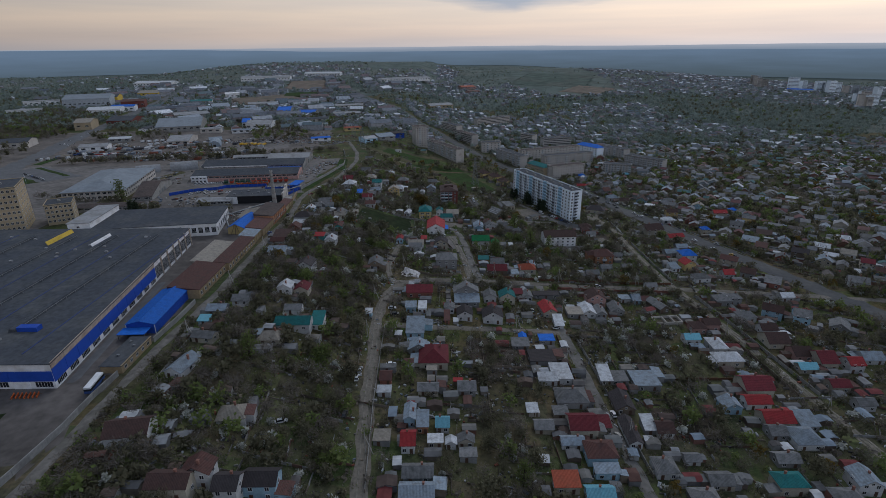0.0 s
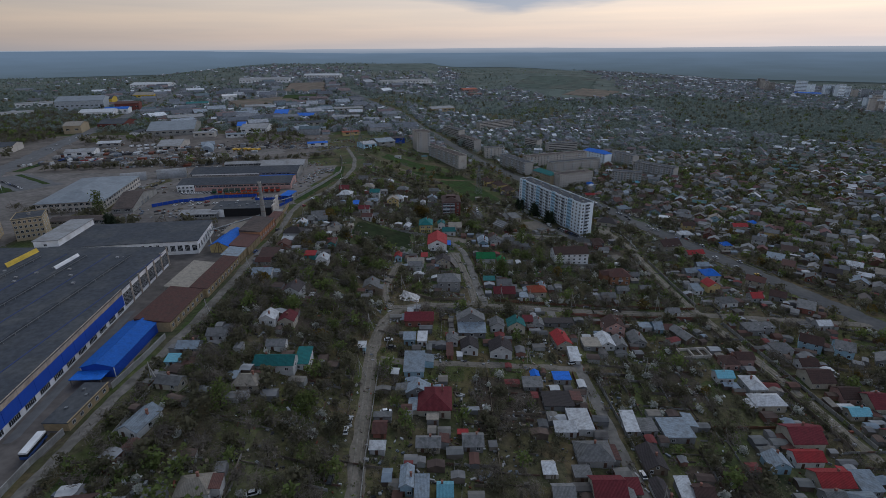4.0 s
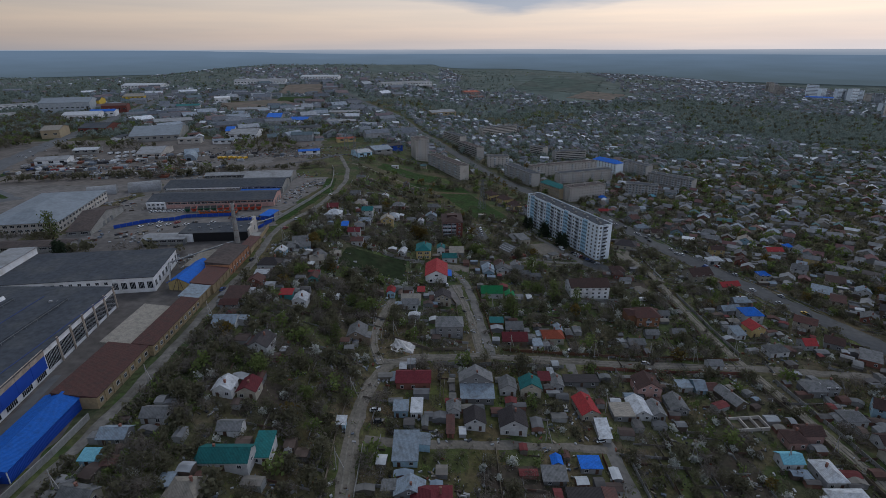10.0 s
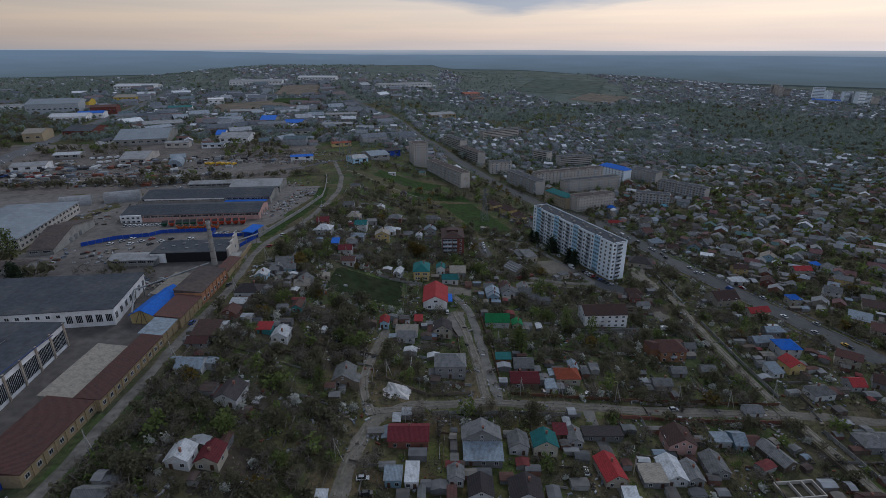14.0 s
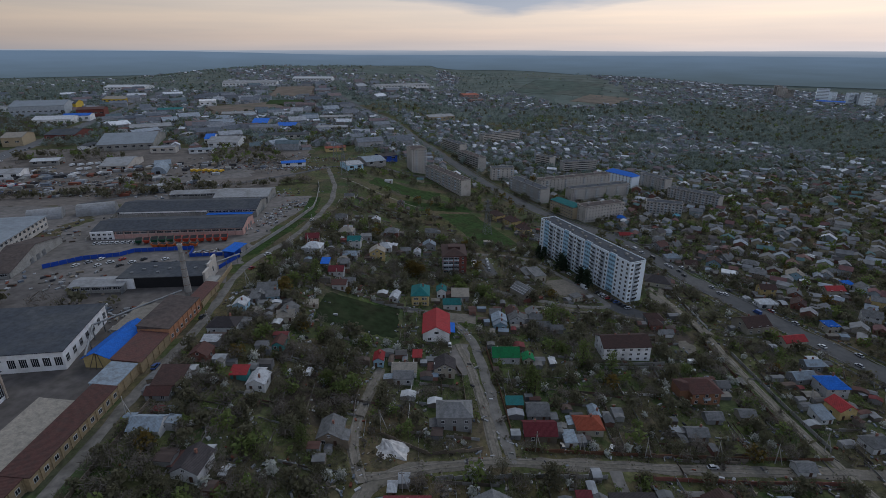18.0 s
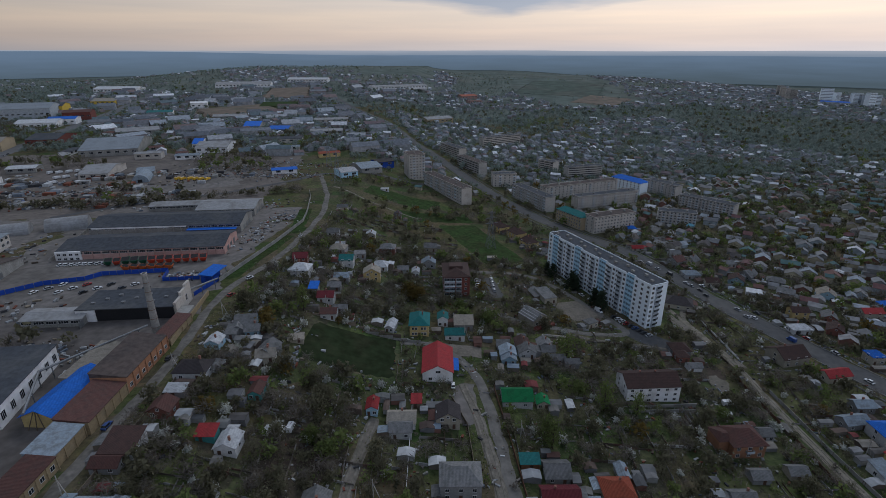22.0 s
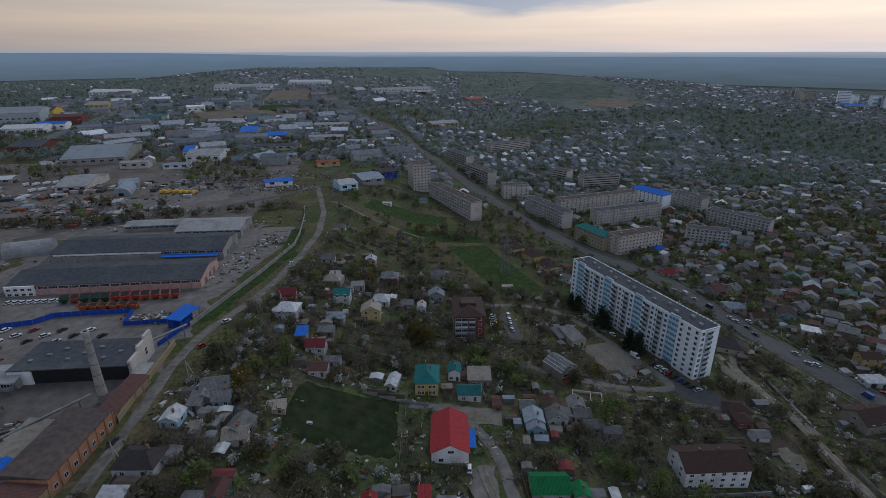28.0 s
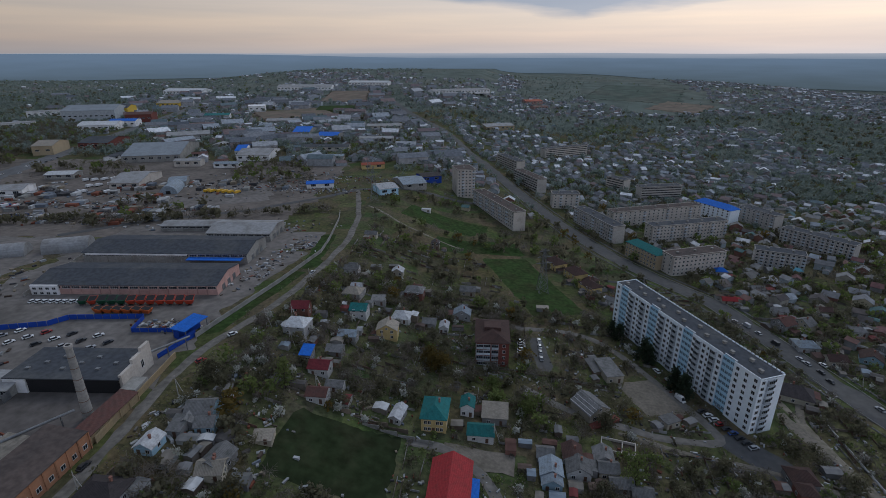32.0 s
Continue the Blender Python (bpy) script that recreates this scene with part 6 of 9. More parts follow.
far_hall(-558, 950, 46, 30, 8, 20, "roof_teal_x", "factory_white", "white hall with a teal roof")
far_hall(-876, 1372, 110, 60, 8, 4, "roof_white_x", "factory_white", "long white warehouse beyond the yards")
far_hall(-527, 1060, 34, 24, 12, 20, "factory_white", "factory_white", "white three-storey office building")
far_hall(-140, 532, 26, 14, 5, 20, "roof_orange_x", "wall_yellow", "roadside shop with an orange roof")
far_hall(-101, 424, 18, 24, 6, 30, "roof_white_x", "panel_blue", "pale blue hall with a white roof")
far_hall(-84, 462, 24, 34, 5, 28, "roof_steel_x", "concrete", "grey-blue depot hall near the meadow")
far_hall(-70, 500, 22, 20, 6, 28, "roof_dark_x", "factory_blue", "dark blue workshop hall")
far_hall(-170, 438, 26, 14, 4.5, 18, "roof_blue_x", "factory_white", "petrol station canopy with a blue roof")
far_hall(-6, 1000, 60, 40, 8, 25, "roof_light", "tan_stone", "long tan warehouse beyond the yards")
far_hall(-115, 1405, 165, 36, 8, 27, "roof_light", "factory_white", "very long white warehouse")
far_hall(-560, 1450, 150, 60, 9, 10, "roof_light", "factory_white", "long pale industrial hall")
far_hall(-400, 1560, 120, 50, 9, 0, "roof_white_x", "factory_white", "long white industrial hall")
far_hall(-480, 720, 60, 40, 7, 30, "roof_light", "concrete", "pale depot hall beyond the yards")
far_hall(-560, 640, 40, 60, 8, 10, "roof_felt", "brick_red", "dark roofed hall by the avenue")
far_hall(-448, 374, 32, 26, 6, 20, "roof_light", "factory_white", "white gabled barn in the lorry yard")
far_hall(-456, 446, 28, 20, 5, 15, "roof_white_x", "concrete", "pale roofed store in the lorry yard")
far_hall(-316, 432, 16, 26, 5, 25, "roof_steel_x", "concrete", "small grey-blue shed by the yard")
far_hall(-358, 520, 30, 14, 7, 10, "roof_light", "brick_pale", "pale two-storey depot office")
far_hall(-582, 405, 50, 40, 8, 20, "roof_felt", "brick_pale", "dark roofed brick hall among trees")
far_hall(-592, 582, 24, 50, 12, 20, "roof_sand_x", "tan_stone", "old tan stone block by the avenue")
far_hall(-935, 955, 70, 18, 10, 35, "roof_light", "factory_white", "long white two-storey school building")
far_hall(-860, 800, 60, 18, 8, 40, "roof_light", "factory_white", "long white building among trees")
far_hall(-230, 640, 60, 22, 6, 8, "roof_felt", "brick_pale", "low dark roofed depot")
far_hall(-180, 720, 50, 24, 6, 8, "roof_light", "concrete", "low pale depot beyond the yards")
far_hall(-200, 860, 60, 26, 6, 12, "roof_light", "brick_pale", "low pale depot beyond the yards")
far_hall(-400, 900, 60, 30, 7, 15, "roof_light", "concrete", "pale depot hall beyond the yards")
far_hall(80, 1430, 50, 40, 7, 27, "roof_orange_x", "wall_pink", "reddish roofed market hall")
far_hall(96, 1345, 40, 26, 6, 27, "roof_rust_x", "wall_pink", "reddish roofed market hall")
far_hall(1150, 1420, 70, 30, 9, -40, "roof_blue_x", "balcony_grey", "long distant hall with a blue roof")
plot("bare_hill", -425, 1015, 150, 130, 35, "bare_earth", 3.0, "bare brown hillside", "hillside", True)
plot("bare_hill", -400, 1310, 110, 200, 10, "bare_earth", 3.0, "bare brown hillside", "hillside", True)
plot("meadow", -365, 1105, 90, 80, 10, "lawn", 3.2, "green grass on the mound", "grass", True)
plot("bare_hill", 470, 1420, 130, 160, -35, "bare_earth", 1.5, "brown ploughed slope beyond the gully", "hillside", True)
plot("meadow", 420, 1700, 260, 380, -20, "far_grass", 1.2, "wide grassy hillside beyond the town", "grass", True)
for k in range(22):
    rng = random.Random(900 + k)
    a = rng.uniform(0, 1)
    flats("tower_block", (1080 + 230 * a if k < 15 else 1020 + 110 * a) + rng.uniform(-30, 30), (1600 - 280 * a if k < 15 else 1030 + 80 * a) + rng.uniform(-40, 40), rng.choice((18, 20, 26, 32)), 14, rng.choice((26, 30, 34, 40)), rng.choice((0, 15, -30, 60)), 9, rng.choice(("balcony_grey", "brick_pale", "plaster_panel")), "roof_felt", "distant pale high-rise block of flats", step=4.0, ends=False, group="far high-rise blocks", band=True)


for k in range(9):
    rng = random.Random(300 + k)
    far_hall(rng.uniform(-520, -190), rng.uniform(440, 700), rng.uniform(14, 34), rng.uniform(10, 18), rng.uniform(4, 6), rng.choice((8, 20, 98, 30)), rng.choice(("roof_light", "roof_felt", "roof_slate_x", "roof_steel_x", "roof_rust_x")), rng.choice(("concrete", "brick_pale", "factory_white")), "low depot shed in the lorry yard")



# ---- houses, south to north ----
house(9.8, -156.5, 5.9, 4.4, 3.0, 0, "F", "slate", "grey")
house(-11.4, -153.0, 4.8, 7.6, 4.4, 0, "G", "red", "white")
house(58.0, -151.7, 10.6, 8.6, 5.0, 0, "H", "rust", "lightblue")
house(3.8, -151.5, 3.6, 3.1, 3.2, 0, "g", "white", "white")
house(-1.8, -151.1, 5.4, 4.4, 3.2, 0, "F", "white", "cream")
house(-21.0, -151.0, 5.8, 5.8, 3.0, 0, "F", "sand", "grey")
house(9.2, -149.9, 5.8, 3.8, 3.2, 0, "g", "slate", "cream")
house(49.1, -146.3, 8.1, 4.6, 3.4, 0, "G", "steel", "white")
house(-6.6, -142.8, 4.0, 7.1, 4.0, 0, "S", "steel", "orange")
house(0.8, -142.0, 4.7, 5.8, 3.4, 0, "G", "cyan", "white")
house(-11.6, -139.3, 3.9, 8.4, 4.6, 0, "g", "steel", "lightblue")
house(142.1, -138.6, 10.3, 9.9, 4.0, 0, "H", "steel", "white")
house(73.8, -138.4, 4.8, 14.6, 3.2, 0, "g", "dark", "white")
house(39.9, -138.1, 6.9, 5.6, 3.0, 0, "G", "slate", "cream")
house(55.1, -136.9, 10.5, 9.5, 4.6, 0, "G", "maroon", "cream")
house(87.9, -135.6, 6.3, 7.1, 3.4, 0, "G", "brown", "white")
house(133.2, -135.1, 6.4, 6.4, 3.2, 0, "G", "slate", "grey")
house(82.4, -134.0, 4.2, 7.1, 3.0, 0, "S", "white", "grey")
house(48.5, -129.0, 5.9, 5.4, 2.8, 0, "F", "slate", "wood")
house(149.0, -129.0, 7.2, 7.6, 3.4, 0, "S", "steel", "white")
house(137.5, -127.6, 11.7, 8.6, 4.0, 0, "G", "red", "cream")
house(-22.8, -125.0, 5.1, 3.1, 3.0, 0, "S", "white", "white")
house(-5.1, -121.0, 8.3, 5.6, 3.2, 0, "G", "slate", "cream")
house(76.4, -120.4, 7.8, 11.1, 3.0, 0, "g", "dark", "wood")
house(122.8, -119.8, 7.5, 6.6, 4.0, 0, "g", "steel", "lightblue")
house(55.1, -119.3, 12.5, 9.8, 3.8, 0, "H", "slate", "grey")
house(11.0, -118.0, 7.2, 6.8, 3.2, 0, "G", "slate", "grey")
house(135.8, -116.8, 10.5, 6.1, 4.0, 0, "G", "red", "white")
house(-23.0, -115.0, 4.6, 6.6, 3.0, 0, "G", "rust", "brickred")
house(7.5, -113.8, 3.7, 2.5, 2.6, 0, "F", "red", "wood")
house(-22.8, -108.1, 6.7, 2.8, 2.8, 0, "F", "slate", "grey")
house(47.5, -107.2, 7.9, 4.6, 3.2, 0, "S", "white", "white")
house(-3.8, -106.8, 4.4, 4.8, 3.0, 0, "F", "sand", "grey")
house(140.9, -105.9, 12.3, 11.0, 4.6, 0, "G", "maroon", "cream")
house(92.2, -103.4, 11.4, 11.4, 3.4, 0, "F", "steel", "grey")
house(80.5, -102.1, 7.9, 7.6, 3.0, 0, "F", "slate", "grey")
house(54.4, -101.8, 8.5, 12.4, 3.6, 0, "F", "white", "white")
house(74.4, -101.6, 4.9, 9.4, 3.0, 0, "S", "white", "grey")
house(-3.1, -97.5, 12.7, 14.4, 4.4, 0, "H", "maroon", "cream")
house(-10.1, -91.0, 9.5, 5.8, 3.4, 0, "g", "steel", "grey")
house(175.4, -90.0, 8.3, 5.7, 3.4, 0, "G", "cyan", "cream")
house(48.2, -89.1, 12.2, 9.8, 3.0, 0, "F", "dark", "grey")
house(187.2, -84.2, 8.3, 11.3, 4.6, 0, "G", "maroon", "cream")
house(140.2, -84.1, 12.9, 7.8, 4.2, 0, "H", "white", "cream")
house(39.2, -79.3, 7.9, 5.4, 2.8, 0, "S", "slate", "grey")
house(179.8, -77.9, 8.6, 8.6, 4.0, 0, "G", "brown", "pink")
house(-12.5, -73.6, 8.4, 11.6, 3.6, 0, "S", "steel", "lightblue")
house(141.1, -71.7, 7.3, 10.5, 4.4, 0, "H", "white", "white")
house(174.7, -65.2, 10.8, 11.3, 4.0, 0, "G", "brown", "cream")
house(3.4, -59.3, 2.5, 7.8, 2.8, 0, "S", "rust", "brickred")
house(27.8, -54.1, 10.3, 8.8, 4.6, 0, "g", "dark", "white")
house(12.9, -54.0, 7.9, 7.8, 4.2, 0, "g", "dark", "white")
house(63.6, -54.0, 4.4, 8.8, 2.8, 0, "S", "white", "white")
house(139.8, -53.6, 7.4, 7.3, 4.4, 0, "H", "brown", "pink")
house(-15.9, -51.7, 5.3, 4.8, 4.0, 0, "S", "steel", "lightblue")
house(-9.8, -49.8, 4.4, 9.1, 3.4, 0, "F", "white", "white")
house(4.8, -48.8, 5.1, 5.6, 4.0, 0, "g", "slate", "white")
house(75.4, -40.7, 8.5, 8.8, 3.2, 0, "F", "sand", "grey")
house(173.5, -40.0, 9.2, 7.2, 4.0, 0, "H", "slate", "white")
house(90.3, -38.9, 5.9, 8.8, 3.2, 0, "g", "slate", "grey")
house(83.2, -38.4, 7.6, 10.8, 3.4, 0, "g", "white", "white")
house(14.9, -37.8, 13.5, 7.1, 3.4, 0, "S", "steel", "grey")
house(101.1, -34.2, 7.5, 9.7, 3.2, 0, "g", "slate", "grey")
house(-12.0, -31.6, 14.3, 8.9, 4.4, 0, "G", "maroon", "brickred")
house(14.6, -30.6, 13.8, 6.1, 6.0, 0, "g", "slate", "grey")
house(28.4, -30.6, 7.0, 7.1, 4.4, 0, "g", "slate", "white")
house(38.4, -29.8, 8.8, 7.4, 4.8, 0, "g", "teal", "cream")
house(128.0, -28.0, 6.3, 12.8, 3.4, 18, "g", "slate", "wood")
house(51.2, -24.0, 5.1, 7.6, 3.4, 0, "g", "slate", "white")
house(92.0, -23.2, 10.5, 9.5, 5.0, 0, "g", "brown", "pink")
house(-17.2, -22.5, 2.5, 3.4, 2.6, 0, "S", "white", "wood")
house(46.2, -21.3, 4.8, 4.8, 3.0, 0, "S", "maroon", "wood")
house(122.8, -20.5, 4.7, 5.6, 3.0, 0, "G", "rust", "cream")
house(63.1, -20.2, 15.3, 5.6, 3.0, 0, "F", "dark", "grey")
house(110.8, -19.7, 6.3, 5.8, 3.0, 0, "F", "steel", "white")
house(117.4, -19.6, 4.6, 8.1, 3.0, 0, "G", "steel", "lightblue")
house(170.0, -20.0, 8.8, 8.0, 4.4, 0, "H", "slate", "grey")
house(48.2, 9.0, 4.7, 7.1, 3.0, 0, "F", "steel", "white")
house(36.9, 11.6, 12.3, 8.7, 3.6, 0, "G", "maroon", "wood")
house(3.8, 14.2, 13.4, 10.1, 7.0, 0, "H", "slate", "grey")
house(173.0, 13.0, 10.5, 7.2, 4.0, 8, "H", "slate", "white")
house(57.6, 17.0, 10.5, 8.4, 4.0, 0, "H", "orange", "cream")
house(194.2, 20.0, 6.6, 7.3, 3.6, 0, "G", "red", "white")
house(38.2, 23.9, 8.8, 8.6, 3.0, 0, "G", "slate", "grey")
house(62.3, 25.2, 3.7, 6.6, 3.4, 0, "g", "steel", "white")
house(29.3, 27.4, 6.7, 4.1, 3.0, 0, "S", "teal", "orange")
house(162.0, 30.0, 5.9, 7.2, 3.2, 8, "S", "steel", "white")
house(-17.5, 44.5, 10.5, 7.4, 3.4, 0, "G", "sand", "white")
house(0.3, 46.8, 9.1, 8.1, 5.0, 0, "g", "dark", "cream")
house(179.5, 49.1, 10.3, 10.1, 6.0, 0, "H", "blue", "white")
house(-29.3, 49.4, 4.3, 6.6, 4.0, 0, "g", "red", "lightblue")
house(172.0, 58.0, 10.9, 6.4, 3.6, 8, "G", "steel", "grey")
house(40.6, 62.6, 5.0, 5.4, 3.4, 0, "g", "green", "cream")
house(29.8, 64.0, 12.6, 9.3, 4.0, 0, "G", "green", "white")
house(-75.8, -187.6, 11.3, 6.8, 5, 0, "G", "brown", "cream")
house(-61.1, -185.2, 6.8, 6.8, 6, 0, "G", "dark", "white")
house(-70.3, -182.4, 8.3, 6.0, 6, 0, "g", "rust", "white")
house(-53.0, -181.2, 9.8, 6.8, 6, 0, "G", "dark", "lightblue")
house(-7.4, -175.8, 10.6, 6.8, 4, 0, "G", "steel", "lightblue")
house(-97.0, -169.0, 12.5, 9.0, 4.4, 8, "G", "brown", "white")
house(52.7, -170.1, 8.9, 5.5, 3.4, 0, "G", "cyan", "lightblue")
house(88.2, -169.5, 8.9, 6.9, 3.5, 0, "H", "slate", "grey")
house(-7.4, -166.7, 9.8, 6.0, 3, 0, "G", "slate", "grey")
house(42.2, -166.6, 8.3, 5.5, 4, 0, "S", "orange", "cream")
house(121.1, -162.4, 9.9, 6.6, 5, 0, "H", "teal", "cream")
house(97.5, -161.1, 8.3, 6.2, 3, 0, "G", "slate", "cream")
house(58.0, -160.2, 8.3, 3.4, 4, 0, "S", "steel", "lightblue")
house(-71.0, -155.0, 9.1, 7.5, 3, 8, "H", "sand", "white")
house(79.9, -156.5, 7.5, 7.5, 4, 0, "H", "slate", "white")
house(92.4, -150.8, 5.5, 4.1, 2.6, 0, "G", "slate", "white")
house(128.2, -149.8, 8.3, 5.5, 3, 0, "G", "slate", "grey")
house(64.6, -134.9, 4.1, 5.5, 3, 0, "S", "maroon", "cream")
house(-97.5, -133.0, 6.8, 11.3, 3.4, -12, "g", "steel", "white")
house(37.0, -128.9, 4.1, 4.1, 2.6, 0, "S", "white", "wood")
house(182.2, -117.2, 7.5, 5.5, 4, 0, "G", "slate", "white")
house(-98.3, -111.3, 9.1, 5.3, 3, -10, "G", "slate", "cream")
house(-73.3, -105.3, 9.1, 7.6, 3, 0, "H", "sand", "cream")
house(180.2, -104.2, 8.3, 6.2, 4, 0, "G", "maroon", "cream")
house(-104.5, -97.1, 4.5, 3.8, 2.6, 0, "S", "cyan", "lightblue")
house(-67.0, -91.0, 15.4, 7.6, 4, 0, "G", "teal", "white")
house(198.6, -88.4, 6.9, 7.5, 5, 0, "G", "red", "white")
house(-102.4, -87.5, 8.3, 6.0, 3.2, 0, "G", "steel", "grey")
house(-57.7, -84.5, 5.3, 9.1, 3.5, 0, "S", "teal", "white")
house(212.9, -81.0, 9.9, 7.8, 3.4, 0, "G", "steel", "white")
house(-70.4, -78.2, 7.6, 5.3, 3, 0, "G", "slate", "white")
house(-94.9, -77.5, 7.6, 6.0, 3.2, 0, "G", "slate", "white")
house(53.6, -72.1, 7.5, 6.2, 3, 0, "F", "blue", "grey")
house(41.5, -72.1, 3.4, 4.1, 2.8, 0, "g", "blue", "grey")
house(130.8, -65.4, 7.6, 6.0, 4, 0, "G", "cyan", "white")
house(-36.9, -63.4, 3.1, 3.4, 2.6, 0, "S", "white", "lightblue")
house(-79.2, -59.9, 6.8, 6.8, 4, 0, "g", "white", "white")
house(-71.3, -57.8, 6.8, 7.6, 4, 0, "g", "maroon", "cream")
house(177.5, -54.1, 8.3, 6.8, 4, 0, "G", "brown", "white")
house(147.7, -50.9, 8.3, 6.8, 5, 0, "G", "brown", "pink")
house(60.2, -40.3, 7.4, 11.7, 4, 8, "g", "red", "cream")
house(-76.2, -28.6, 8.3, 9.8, 4, -5, "g", "dark", "white")
house(177.3, -19.5, 7.6, 6.1, 5, 0, "H", "slate", "grey")
house(-96.0, -14.7, 9.8, 7.6, 3.4, 0, "G", "steel", "white")
house(212.4, -14.7, 7.6, 6.0, 4, 0, "G", "white", "white")
house(-40.5, -1.6, 8.3, 9.8, 4, 0, "g", "slate", "wood")
house(134.3, -0.6, 6.8, 5.3, 3, 0, "G", "slate", "white")
house(-101.0, 2.4, 8.3, 5.3, 3, 0, "G", "rust", "grey")
house(-100.1, 9.2, 9.8, 9.1, 4, 0, "S", "brown", "white")
house(-71.1, 15.7, 6.8, 7.6, 3.5, 0, "g", "white", "white")
house(101.3, 16.3, 8.3, 6.0, 3, 0, "G", "slate", "grey")
house(-78.8, 18.2, 6.0, 4.5, 3, 0, "S", "red", "teal")
house(113.5, 26.9, 6.8, 5.3, 3, 0, "G", "slate", "grey")
house(-97.2, 27.5, 7.6, 6.8, 3.5, 0, "g", "rust", "brickred")
house(129.0, 29.4, 6.8, 5.3, 3, 0, "G", "slate", "cream")
house(173.0, 33.7, 8.3, 8.3, 5, 8, "g", "red", "yellow")
house(-97.2, 37.3, 6.8, 3.8, 3, 0, "S", "white", "grey")
house(-17.5, 38.3, 8.3, 6.0, 4, 0, "G", "slate", "white")
house(-71.0, 43.1, 4.5, 6.8, 3.5, 0, "g", "rust", "teal")
house(129.1, 49.6, 5.3, 5.3, 3.4, 0, "G", "slate", "white")
house(-96.7, 50.3, 12.2, 9.1, 4, 0, "H", "dark", "white")
house(-12.3, 55.7, 3.8, 4.5, 3, 0, "S", "red", "wood")
house(-74.4, 66.0, 7.6, 6.8, 3.5, 10, "G", "sand", "cream")
house(183.7, 68.3, 8.3, 6.0, 4, 0, "G", "steel", "grey")
house(-74.6, 69.6, 7.6, 9.1, 3.5, -8, "g", "slate", "grey")
house(-96.8, 70.3, 6.0, 6.8, 3.4, 0, "g", "white", "lightblue")
house(-92.7, 79.0, 4.5, 6.0, 3, 0, "S", "slate", "grey")
house(-85.1, 82.4, 6.0, 6.0, 3.5, 10, "G", "slate", "lightblue")
house(-91.6, 83.0, 5.3, 6.0, 3, 10, "g", "slate", "grey")
house(-67.3, 84.7, 6.8, 6.0, 1.6, 10, "F", "sand", "cream")
house(-89.4, 87.8, 9.1, 9.1, 4, 10, "G", "slate", "lightblue")
house(188.9, 91.7, 12.9, 6.8, 4, 10, "G", "red", "cream")
house(30.4, 94.7, 6.8, 6.8, 3.4, 0, "g", "steel", "lightblue")
house(61.2, 95.4, 6.8, 4.5, 3, 0, "G", "slate", "grey")
house(122.7, 97.6, 6.8, 4.5, 3, 0, "G", "slate", "white")
house(54.7, 98.2, 7.6, 5.3, 3, 0, "G", "slate", "grey")
house(30.5, 99.3, 7.6, 7.6, 3.6, 0, "g", "steel", "lightblue")
house(40.4, 101.8, 8.3, 6.8, 4, 0, "g", "slate", "white")
house(51.2, 104.0, 6.8, 6.0, 4, 0, "G", "slate", "cream")
house(120.3, 106.4, 6.0, 6.0, 4, 0, "H", "brown", "brickred")
house(29.0, 107.2, 6.0, 6.0, 3.2, 0, "G", "slate", "grey")
house(220.7, 107.5, 6.8, 6.8, 5, 0, "H", "blue", "cream")
house(176.2, 108.4, 15.4, 12.1, 5, 12, "G", "brown", "cream")
house(39.1, 109.3, 6.8, 7.6, 3.4, 0, "g", "brown", "white")
house(50.7, 110.8, 6.8, 6.8, 3.2, 0, "g", "slate", "white")
house(-57.8, 111.7, 7.6, 6.0, 4, 0, "G", "rust", "white")
house(5.0, 112.4, 9.8, 6.8, 4, 0, "G", "teal", "white")
house(122.0, 113.2, 9.1, 8.3, 4, 0, "H", "brown", "grey")
house(-27.5, 115.0, 4.5, 8.3, 3.4, -10, "g", "white", "white")
house(-53.9, 120.6, 6.8, 4.5, 3, 0, "G", "slate", "white")
house(10.1, 124.3, 9.8, 7.6, 4, 0, "S", "sand", "grey")
house(-1.0, 126.1, 5.3, 6.8, 5, 0, "g", "teal", "white")
house(-62.4, 127.9, 8.3, 6.8, 4, 0, "G", "maroon", "white")
house(-69.9, 133.6, 4.5, 6.0, 4, 0, "S", "blue", "grey")
house(202.3, 138.0, 10.6, 6.8, 4, 0, "H", "white", "white")
house(82.6, 138.3, 6.8, 5.3, 3.5, 28, "F", "slate", "cream")
house(-61.0, 143.5, 6.8, 6.0, 3, 0, "G", "slate", "grey")
house(212.7, 155.6, 9.8, 6.8, 6, -5, "G", "brown", "yellow")
house(257.1, 155.9, 12.1, 6.8, 5, 0, "G", "red", "cream")
house(-59.3, 157.4, 8.3, 6.0, 3.5, 0, "G", "steel", "grey")
house(282.9, 162.4, 9.1, 6.8, 3.4, 0, "g", "slate", "white")
house(277.0, 169.5, 6.0, 6.0, 4, 0, "H", "blue", "white")
house(63.7, 172.2, 8.1, 15.8, 4.4, 14, "F", "slate", "cream")
house(-60.3, 181.2, 8.3, 7.6, 5, 0, "G", "teal", "white")
house(-17.9, 190.2, 4.5, 6.8, 4, 0, "g", "white", "white")
house(-26.1, 193.0, 6.8, 6.0, 3, 0, "G", "slate", "grey")
house(185.1, 204.9, 9.1, 6.8, 4, 0, "G", "brown", "cream")
house(-9.8, 207.2, 9.1, 6.8, 4, 0, "g", "steel", "grey")
house(177.8, 218.4, 10.6, 7.6, 4, 0, "H", "steel", "white")
house(-77.2, 227.5, 8.3, 6.0, 3.5, 0, "G", "slate", "white")
house(36.2, 232.6, 6.8, 3.8, 3, 0, "F", "sand", "grey")
house(-8.9, 240.3, 9.1, 6.8, 4, 0, "G", "slate", "cream")
